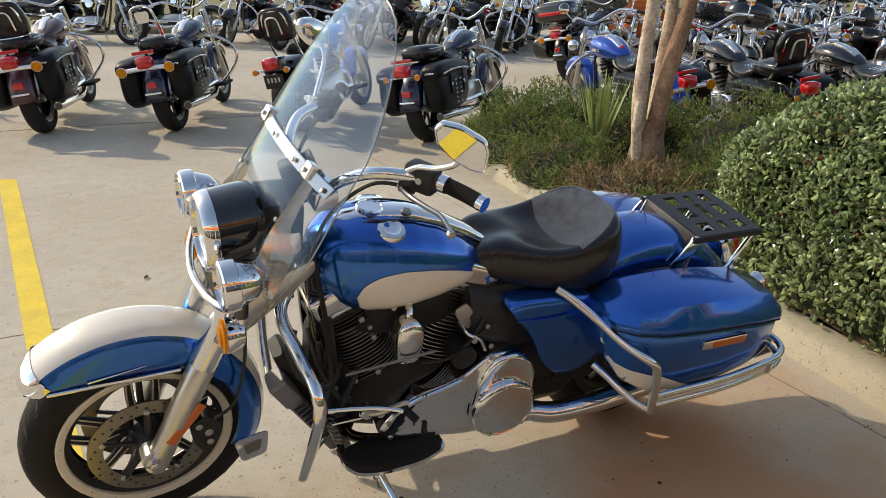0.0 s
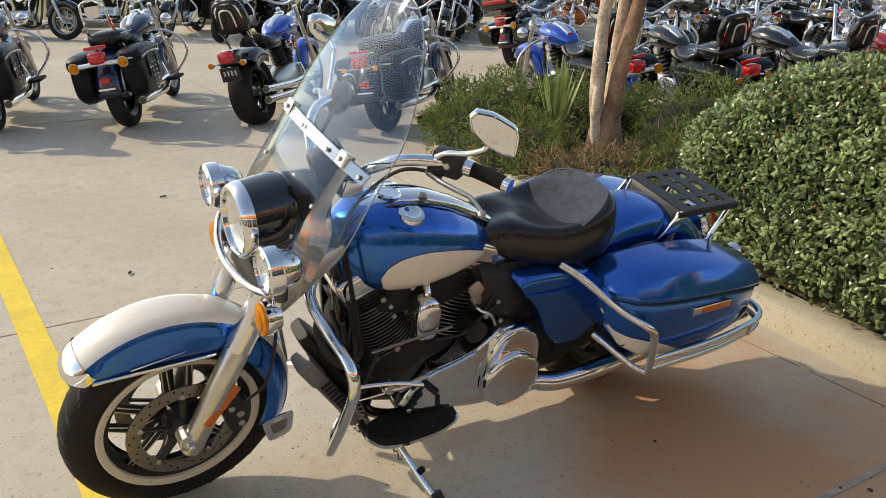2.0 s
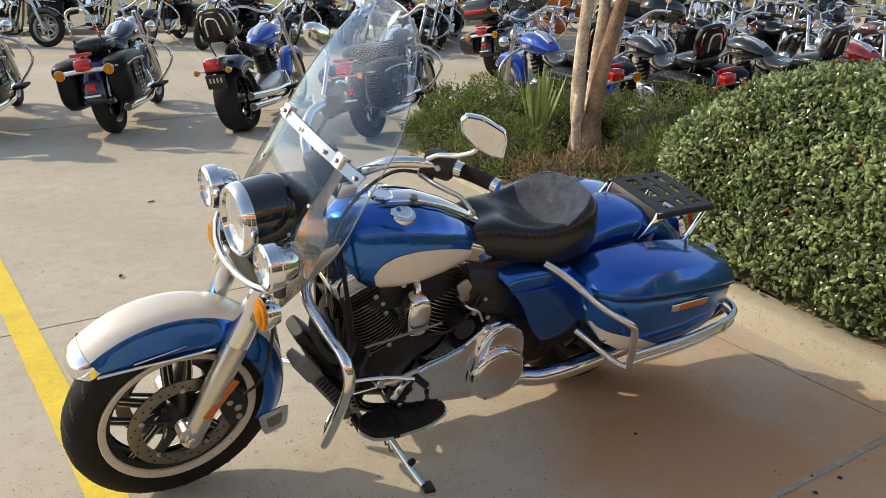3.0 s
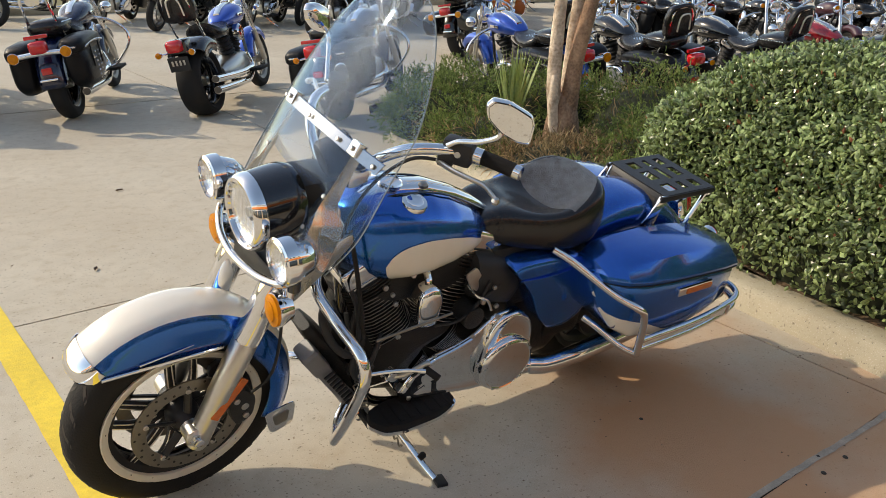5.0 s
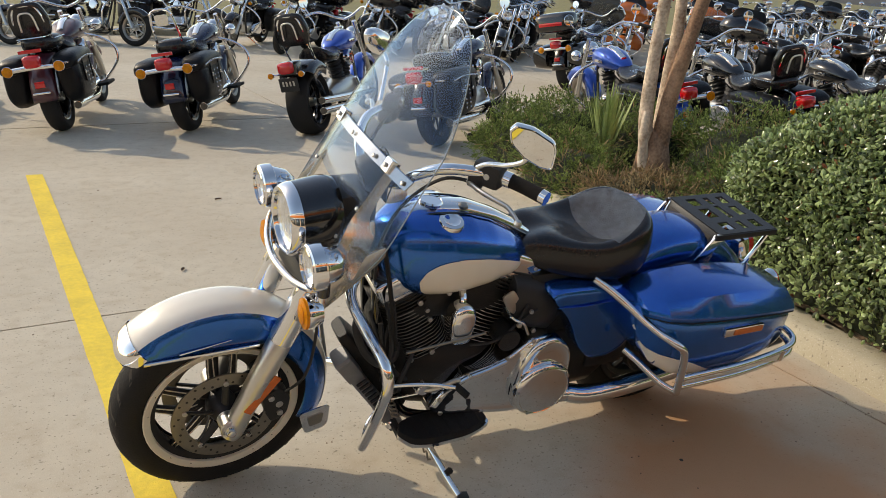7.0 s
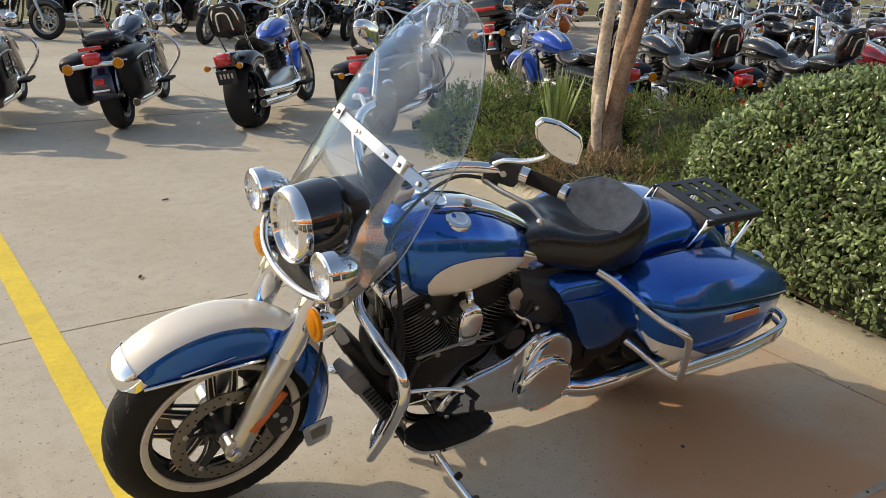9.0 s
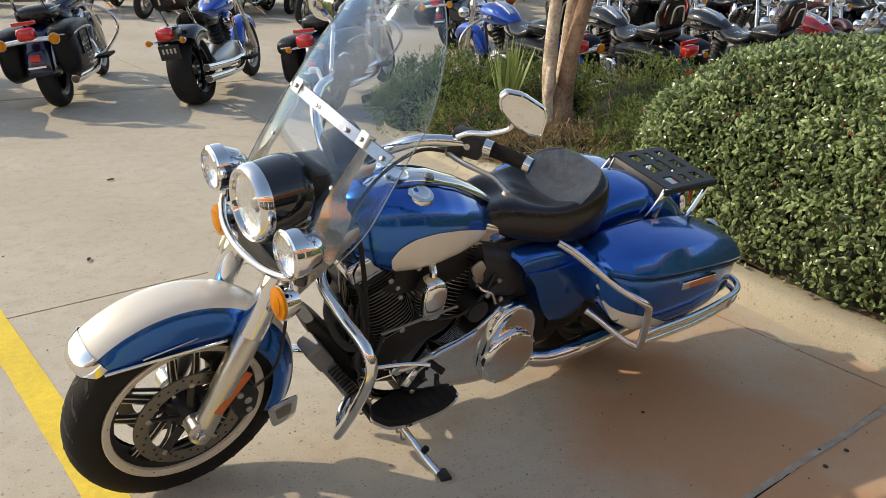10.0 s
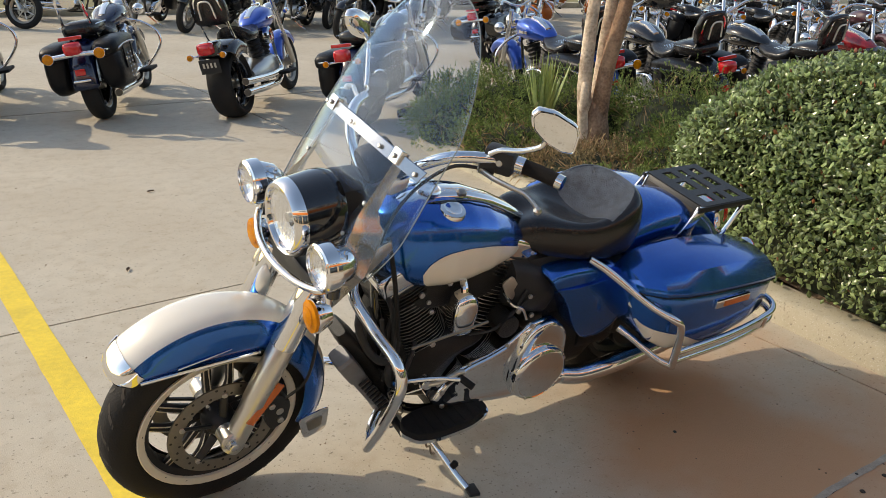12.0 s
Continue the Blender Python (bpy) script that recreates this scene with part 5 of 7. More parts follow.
oc = part("regulator", loft([[(0.428 - 0.565 * q + 0.825 * a, -0.085 + b, 0.345 + 0.825 * q + 0.565 * a) for a, b in rounded([(-0.028 * k, -0.042 * k), (0.028 * k, -0.042 * k), (0.028 * k, 0.042 * k), (-0.028 * k, 0.042 * k)], 2, 0.2)] for q, k in ((-0.205, 0.80), (-0.198, 1.0), (-0.085, 1.0), (-0.080, 0.86), (0.095, 0.86), (0.100, 1.04), (0.185, 1.04), (0.195, 0.85))]), M["regulator"], bike, "grey finned voltage regulator", sharp=30)
for k in range(9):
    q = -0.070 + 0.0195 * k
    part("regulator_fin", box(0.428 - 0.565 * q + 0.006, -0.134, 0.345 + 0.825 * q + 0.004, 0.036, 0.008, 0.0075, 0.001, rot=(0, -34.4, 0)), M["satinblack"], oc)
part("regulator_bolt", disc((0.505, -0.131, 0.212), (0, -1, 0), 0.016, 0.010, 0.003, 14), M["chrome"], oc)
# black block added where frame and hoses make the gap dark
part("frame_cover", loft([[(0.462 - 0.565 * q + 0.825 * a, b, 0.372 + 0.825 * q + 0.565 * a) for a, b in rounded([(-0.030 * k, -0.085 * k), (0.034 * k, -0.095 * k), (0.034 * k, 0.095 * k), (-0.030 * k, 0.085 * k)], 2, 0.25)] for q, k in ((-0.170, 0.8), (-0.160, 1.0), (0.02, 1.0), (0.13, 0.92), (0.20, 0.70), (0.215, 0.5))]), M["engine"], bike, "black filler block for the dark frame and hoses", sharp=40)
part("front_hose", tube([(0.372, -0.085, 0.665), (0.350, -0.125, 0.630), (0.375, -0.150, 0.560), (0.430, -0.150, 0.500), (0.480, -0.135, 0.500), (0.500, -0.11, 0.545)], 0.0125, 10), M["plastic"], bike)
part("front_hose", tube([(0.490, -0.12, 0.500), (0.455, -0.150, 0.455), (0.470, -0.150, 0.400), (0.520, -0.13, 0.360)], 0.0115, 10), M["plastic"], bike)
part("clutch_cable", tube([(0.405, -0.130, 0.930), (0.425, -0.152, 0.820), (0.445, -0.160, 0.710), (0.462, -0.156, 0.620), (0.490, -0.130, 0.550)], 0.0075, 8), M["rubber"], bike)
part("frame_clamp", lathe([(0.024, -0.035), (0.027, -0.03), (0.027, 0.03), (0.024, 0.035)], (0.492, -0.085, 0.395), (-0.28, -0.1, 0.95), 14), M["satinblack"], bike)
# black filler added between the regulator and the engine
part("front_cowl", loft([super_ring(u, hw, t, b, 16, 3.5) for u, hw, t, b in ((0.435, 0.035, 0.62, 0.38), (0.47, 0.065, 0.68, 0.30), (0.54, 0.09, 0.74, 0.33), (0.58, 0.10, 0.74, 0.34))]), M["engine"], bike, "black filler block in a dark gap of the engine")
part("oil_filter", lathe([(0, 0), (0.038, 0), (0.038, 0.08), (0.03, 0.086), (0, 0.086)], (0.56, -0.03, 0.33), (-1, 0, 0.25), 20), M["black"], bike)
for k, p in enumerate(([(0.50, -0.09, 0.36), (0.47, -0.13, 0.45), (0.46, -0.11, 0.56), (0.50, -0.08, 0.66)], [(0.52, -0.10, 0.33), (0.50, -0.15, 0.38), (0.53, -0.15, 0.48), (0.56, -0.12, 0.52)], [(0.46, -0.09, 0.45), (0.45, -0.12, 0.52), (0.44, -0.10, 0.62)], [(0.86, -0.13, 0.50), (0.90, -0.16, 0.58), (0.93, -0.165, 0.66)], [(0.44, -0.06, 0.74), (0.455, -0.13, 0.66), (0.47, -0.14, 0.52), (0.46, -0.12, 0.40)], [(0.47, -0.05, 0.76), (0.47, -0.13, 0.66), (0.48, -0.135, 0.58), (0.50, -0.12, 0.50)], [(0.43, -0.03, 0.62), (0.44, -0.12, 0.55), (0.485, -0.15, 0.46), (0.54, -0.13, 0.40)], [(0.76, -0.13, 0.50), (0.83, -0.17, 0.535), (0.92, -0.165, 0.60), (0.97, -0.17, 0.64)])):
    part("hose", tube(p, 0.008 if k < 3 or 3 < k < 7 else 0.005, 8), M["plastic"], bike)
for u, v, w, r in ((0.600, -0.118, 0.625, 0.009), (0.560, -0.110, 0.690, 0.010), (0.585, -0.116, 0.662, 0.008), (0.655, -0.112, 0.715, 0.009), (0.905, -0.172, 0.590, 0.010), (0.940, -0.174, 0.640, 0.008), (0.965, -0.174, 0.560, 0.009), (0.620, -0.128, 0.500, 0.010), (0.555, -0.118, 0.470, 0.009), (0.535, -0.112, 0.400, 0.010), (0.585, -0.122, 0.350, 0.009), (0.500, -0.100, 0.440, 0.009)):
    part("engine_bolt", disc((u, v, w), (0, -1, 0.05), r, 0.010, 0.002, 6), M["fins"], bike)
part("oil_line", tube([(0.865, -0.130, 0.640), (0.890, -0.160, 0.605), (0.925, -0.172, 0.590), (0.950, -0.175, 0.545)], 0.0055, 8), M["chrome"], bike, "thin chrome oil line")
part("rear_bracket", plate(rounded([(0.835, 0.690), (0.875, 0.715), (0.905, 0.672), (0.895, 0.615), (0.865, 0.640)], 3, 0.25), -0.150, -0.142, 0.002), M["satin"], bike, "cast bracket behind the rear cylinder")
part("linkage_rod", tube([(0.46, -0.205, 0.398), (0.60, -0.212, 0.408)], 0.0055, 8, 0), M["chrome"], bike)
part("linkage_joint", lathe([(0, -0.012), (0.011, -0.008), (0.013, 0), (0.011, 0.008), (0, 0.012)], (0.605, -0.214, 0.409), (0, 1, 0), 12), M["chrome"], bike)
part("starter", lathe([(0, -0.1), (0.04, -0.1), (0.042, 0.1), (0, 0.1)], (0.88, -0.08, 0.53), (0, 1, 0), 18), M["engine"], bike)
ks = part("side_stand", tube([(0.60, -0.12, 0.200), (0.615, -0.17, 0.175), (0.650, -0.31, 0.112), (0.668, -0.388, 0.088)], 0.0125, 10), M["chrome"], bike, "chrome side stand, folded out")
part("stand_foot", box(0.675, -0.405, 0.0935, 0.038, 0.055, 0.012, 0.004, rot=(-12.2, 0, -12)), M["satinblack"], ks)
part("stand_spring", tube([(0.585 + 0.0015 * k, -0.13 - 0.006 * k, 0.20 - 0.0035 * k + 0.010 * math.sin(k * 1.6)) for k in range(22)], 0.0035, 5, 2), M["disc"], ks)
part("stand_stub", lathe([(0, 0), (0.011, 0), (0.012, 0.02), (0.006, 0.026), (0, 0.026)], (0.648, -0.315, 0.12), (0.8, 0.1, 0.5), 12), M["rubber"], ks)


# ---- planting island ----
def leaf_cloud(n, sample, size, rngs, width=0.5, fold=0.25, up=0.3, spread=0.9, flat=False):
    """Pointed, folded leaves: sample(k) gives root points and outward normals as arrays."""
    P, Nn = sample(n)
    n = len(P)
    d = Nn * (0.15 if flat else 1.0) + rngs.normal(0, spread, (n, 3)) * 0.6
    d[:, 2] += up
    d /= np.linalg.norm(d, axis=1)[:, None]
    r = rngs.normal(0, 1, (n, 3))
    side = np.cross(d, Nn + (0.35 if flat else 0.4) * r)
    side /= np.linalg.norm(side, axis=1)[:, None] + 1e-9
    nn = np.cross(side, d)
    s = size * rngs.uniform(0.6, 1.25, n)[:, None]
    tip = P + d * s + nn * (-0.12 * s)
    mid = P + d * s * 0.5 + nn * s * 0.05
    a = P + d * s * 0.45 + side * s * width * 0.5 - nn * s * fold * 0.4
    b = P + d * s * 0.45 - side * s * width * 0.5 - nn * s * fold * 0.4
    a2 = P + d * s * 0.8 + side * s * width * 0.33 - nn * s * fold * 0.4
    b2 = P + d * s * 0.8 - side * s * width * 0.33 - nn * s * fold * 0.4
    V = np.stack([P, a, a2, tip, b2, b, mid], 1).reshape(-1, 3)
    base = np.arange(n)[:, None] * 7
    F = np.concatenate([base + np.array(q) for q in ((0, 1, 6), (6, 1, 2), (6, 2, 3), (6, 3, 4), (6, 4, 5), (0, 6, 5))])
    return V, F


def bumpy(p, seed):
    return noise.noise(Vector(p) * 2.2 + Vector((seed, 0, 0))) * 0.10 + noise.noise(Vector(p) * 6.0 + Vector((0, seed, 0))) * 0.035


nrg = np.random.default_rng(7)
# clipped hedge: a long rounded mass along the kerb
HX0, HX1, HY0, HY1, HTOP = 2.79, 5.6, -3.9, 1.50, 1.17


def hedge_surface(a, b):
    """a in 0..1 over the cross-section from kerb foot over the top to the back; b along y."""
    cx, hx, hz = (HX0 + HX1) / 2, (HX1 - HX0) / 2, HTOP - 0.12
    ang = math.pi * a
    ca, sa = math.cos(ang), math.sin(ang)
    end = max(0.0, (b - (HY1 - 1.0)) / 1.0)
    shrink = math.sqrt(max(0.0, 1 - min(1.0, end) ** 2.3))
    x = cx - hx * math.copysign(abs(ca) ** 0.62, ca) * (0.45 + 0.55 * shrink)
    z = 0.12 + hz * abs(sa) ** 0.62 * (0.25 + 0.75 * shrink)
    if a < 0.5:
        x += 0.03 * math.exp(-((z - 0.13) / 0.08) ** 2)
    p = Vector((x, b, z))
    k = bumpy(p, 3.0)
    nrm = Vector((-ca, 0.7 * end, sa + 0.15)).normalized()
    return p + nrm * k, nrm


def hedge_sample(n):
    P, Q = [], []
    while len(P) < n:
        b = HY1 - abs(nrg.beta(1.1, 1.7)) * 5.4
        a = nrg.uniform(0.0, 0.80)
        p, q = hedge_surface(a, b)
        depth = nrg.exponential(0.048)
        P.append(p - q * depth)
        Q.append(q)
    return np.array(P), np.array(Q)


hedge = thing("hedge", "dense clipped hedge with small glossy dark green leaves", "hedge")
V, F = leaf_cloud(70000, hedge_sample, 0.040, nrg, 0.55, 0.22, 0.15, 0.9, flat=True)
from_arrays("foliage", V, F, M["leaf"], hedge, "stuff")
V, F = leaf_cloud(900, hedge_sample, 0.034, nrg, 0.5, 0.2, 0.5, 0.6)
from_arrays("young_leaf", V, F, M["bud"], hedge, "stuff")
# solid dark core: the hedge's inner shade put into its colour
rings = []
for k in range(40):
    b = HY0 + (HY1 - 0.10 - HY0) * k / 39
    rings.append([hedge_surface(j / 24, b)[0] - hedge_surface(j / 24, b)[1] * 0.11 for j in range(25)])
part("shaded_core", loft(rings, closed=True), M["hedgecore"], hedge, "solid dark core, coloured as the hedge's inner shade", sharp=80)


# juniper mounds: short needle sprays on branching twigs
def mound(cx, cy, rx, ry, h, n, seed, dry=0.0):
    rg = np.random.default_rng(seed)
    sh = thing("juniper_shrub", "low spreading juniper shrub with fine green sprays" if dry < 0.3 else "low juniper shrub with dry brown inner twigs", "shrub", pose(cx, cy, 0.12), "shrubs in the island")

    def sample(k, shell=0.16):
        u = rg.uniform(0, 2 * np.pi, k)
        zz = rg.uniform(0.0, 1.0, k) ** 0.8
        rr = np.sqrt(np.maximum(0, 1 - zz ** 2.2))
        N3 = np.stack([np.cos(u) * rr / rx, np.sin(u) * rr / ry, zz / h], 1)
        N3 /= np.linalg.norm(N3, axis=1)[:, None]
        P3 = np.stack([np.cos(u) * rr * rx, np.sin(u) * rr * ry, zz * h], 1)
        bump = np.array([noise.noise(Vector(p) * 5.0 + Vector((seed, 0, 0))) for p in P3])
        P3 = P3 * (1 + 0.46 * bump[:, None]) - N3 * rg.exponential(shell * 0.35, k)[:, None]
        return P3, N3

    # sprays: each a little plume of blades
    n = int(n * 1.5)
    PC, NC = sample(n // 14, 0.3)
    own = rg.integers(0, len(PC), n)
    P0 = PC[own] + NC[own] * 0.02 + rg.normal(0, 0.034, (n, 3))
    N0 = (P0 - PC[own] + NC[own] * 0.03) / 0.06
    dirs = N0 + rg.normal(0, 0.45, (n, 3)) + np.array([0, 0, 0.35])
    dirs /= np.linalg.norm(dirs, axis=1)[:, None]
    B = 7
    L = rg.uniform(0.025, 0.065, (n, 1))
    pts, nrm = [], []
    for b in range(B):
        f = b / B
        pts.append(P0 + dirs * L * f)
        nrm.append(dirs + rg.normal(0, 0.55, (n, 3)))
    PP, NN = np.concatenate(pts), np.concatenate(nrm)
    NN /= np.linalg.norm(NN, axis=1)[:, None]
    V, F = leaf_cloud(len(PP), lambda k: (PP, NN), 0.024, rg, 0.34, 0.1, 0.1, 0.25)
    from_arrays("foliage", V, F, M["needle"] if dry < 0.55 else M["needle_dry"], sh, "stuff")
    m2 = int(n * (0.05 + 0.5 * dry))
    Pt, Nt = sample(m2, 0.3)
    dt = Nt + rg.normal(0, 0.7, (m2, 3))
    dt /= np.linalg.norm(dt, axis=1)[:, None]
    V, F = leaf_cloud(m2, lambda k: (Pt - Nt * 0.02, dt), 0.11, rg, 0.05, 0.02, 0.0, 0.5)
    from_arrays("dry_twig", V, F, M["straw"], sh, "stuff")
    # dark core: shade inside the shrub, painted by its colour
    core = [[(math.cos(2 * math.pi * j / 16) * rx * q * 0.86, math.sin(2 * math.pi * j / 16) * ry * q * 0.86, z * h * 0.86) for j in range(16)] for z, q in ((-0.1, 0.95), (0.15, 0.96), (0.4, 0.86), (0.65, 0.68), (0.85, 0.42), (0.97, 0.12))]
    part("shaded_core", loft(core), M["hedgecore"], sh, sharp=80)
    return sh


for k, (x, y, rx, ry, h, n, dry) in enumerate(((3.02, 3.62, 0.42, 0.58, 0.40, 2400, 0.1), (3.50, 3.72, 0.48, 0.48, 0.46, 2100, 0.0), (3.0, 2.85, 0.40, 0.55, 0.30, 1800, 0.4), (3.95, 3.30, 0.50, 0.50, 0.50, 2100, 0.1), (4.40, 2.55, 0.62, 0.55, 0.54, 2200, 0.2), (3.10, 2.05, 0.42, 0.5, 0.25, 1000, 2.0), (3.75, 1.75, 0.5, 0.5, 0.42, 2000, 0.5), (5.1, 2.15, 0.7, 0.6, 0.52, 1900, 0.0), (3.0, 1.45, 0.32, 0.3, 0.22, 900, 0.2), (5.9, 1.4, 0.7, 0.6, 0.5, 1300, 0.0), (3.36, 2.18, 0.30, 0.24, 0.17, 300, 3.5), (3.70, 2.20, 0.34, 0.24, 0.20, 500, 1.5))):
    mound(x, y, rx, ry, h, n, 20 + k, dry)

# yucca
yuc = thing("yucca", "young yucca with stiff pale green sword leaves", "plant", pose(3.38, 3.02, 0.14))
rgy = random.Random(11)
for k in range(46):
    az, tilt = rgy.uniform(0, 2 * math.pi), rgy.uniform(0.0, 0.50) ** 1.5
    ln, wd = rgy.uniform(0.54, 0.76), rgy.uniform(0.012, 0.018)
    d = Vector((math.cos(az) * math.sin(tilt), math.sin(az) * math.sin(tilt), math.cos(tilt)))
    sd = d.cross(Vector((0, 0, 1))).normalized()
    up = sd.cross(d)
    rg_ = [[d * ln * f - Vector((0, 0, 1)) * (0.10 * math.sin(tilt) * f * f) + q for q in (sd * wd * w_, up * wd * 0.35 * w_, -sd * wd * w_, -up * wd * 0.12 * w_)] for f, w_ in ((0.0, 0.7), (0.25, 1.0), (0.6, 0.9), (0.85, 0.55), (1.0, 0.08))]
    part("blade", loft(rg_), M["blade"], yuc, sharp=80)

# crape myrtle: several smooth stems from one swollen base
tree = thing("tree", "multi-stemmed crape myrtle with smooth peeling tan bark", "tree", pose(3.48, 2.46, 0.10))


def stem(pts, r0, r1, seed, name="trunk", bark="bark"):
    P = spline(pts, 8)
    rings = []
    for i, p in enumerate(P):
        f = i / (len(P) - 1)
        r = r0 + (r1 - r0) * f ** 0.8
        d = (P[min(i + 1, len(P) - 1)] - P[max(i - 1, 0)]).normalized()
        sx = d.orthogonal().normalized() if abs(d.z) < 0.5 else Vector((1, 0, 0)) - d * d.x
        sx.normalize()
        sy = d.cross(sx)
        rings.append([p + (sx * math.cos(a) + sy * math.sin(a)) * r * (1 + 0.14 * noise.noise(Vector((math.cos(a) * 1.3, math.sin(a) * 1.3, p.z * 2.2 + seed)))) for a in [2 * math.pi * k / 14 for k in range(14)]])
    return part(name, loft(rings), M[bark], tree, sharp=80)


part("root_flare", lathe([(0.20, -0.05), (0.165, 0.06), (0.140, 0.18), (0.122, 0.30), (0.10, 0.40), (0.06, 0.48), (0.0, 0.52)], (-0.04, 0, 0), (0, 0, 1), 18), M["bark_brown"], tree)
stem([(-0.06, 0.02, 0.05), (-0.095, 0.02, 0.35), (-0.128, 0.03, 0.60), (-0.135, 0.02, 1.0), (-0.13, 0.0, 1.6), (-0.20, 0.05, 2.6), (-0.28, 0.1, 3.6)], 0.068, 0.032, 1.0)
stem([(0.0, -0.03, 0.05), (-0.015, -0.03, 0.38), (0.010, -0.03, 0.70), (0.060, -0.05, 1.0), (0.150, -0.06, 1.4), (0.40, -0.1, 2.4), (0.6, -0.2, 3.5)], 0.078, 0.036, 5.0, bark="bark_brown")
stem([(0.03, 0.06, 0.05), (0.035, 0.07, 0.5), (0.045, 0.06, 0.9), (0.060, 0.05, 1.4), (0.10, 0.2, 2.4), (0.14, 0.4, 3.5)], 0.058, 0.032, 9.0)
stem([(-0.11, -0.03, 0.1), (-0.165, -0.04, 0.36), (-0.180, -0.04, 0.56), (-0.172, -0.035, 0.64)], 0.046, 0.026, 12.0, "cut_stub")
for k in range(14):
    f = 2 * math.pi * k / 14
    z0 = 2.2 + 0.09 * k
    stem([(0.2 * math.cos(f), 0.15 * math.sin(f), z0), (0.6 * math.cos(f), 0.55 * math.sin(f), z0 + 0.5), (1.0 * math.cos(f + 0.2), 0.95 * math.sin(f + 0.2), z0 + 1.2)], 0.018, 0.005, k, "limb")


# ---- parked cruisers ----
M.update(
    p_black=mat("black_tank_paint", (0.004, 0.004, 0.005), 0.22, 0.0, 0.8, var=0.1),
    p_navy=mat("dark_blue_tank_paint", (0.003, 0.008, 0.035), 0.22, 0.0, 0.8, var=0.1),
    p_maroon=mat("maroon_tank_paint", (0.055, 0.006, 0.014), 0.5, 0.0, 1.0, var=0.1),
    p_blue=mat("bright_blue_tank_paint", (0.003, 0.075, 0.45), 0.3, 0.5, 1.0, var=0.08),
    p_orange=mat("orange_tank_paint", (0.50, 0.12, 0.015), 0.2, 0.0, 1.0, var=0.08),
    p_red=mat("red_tank_paint", (0.30, 0.008, 0.012), 0.2, 0.0, 1.0, var=0.08),
    p_silver=mat("silver_tank_paint", (0.45, 0.46, 0.48), 0.3, 0.6, 1.0, var=0.05),
)


def studs(parent, pts, r=0.008, axis=(0, 0, 1)):
    b = bmesh.new()
    for p in pts:
        join(b, lathe([(r, 0), (r * 0.8, r * 0.5), (0, r * 0.8)], p, axis, 6))
    ob = part("studs", b, M["chrome"], parent, "row of chrome studs")
    ob["kind"] = "stuff"
    return ob


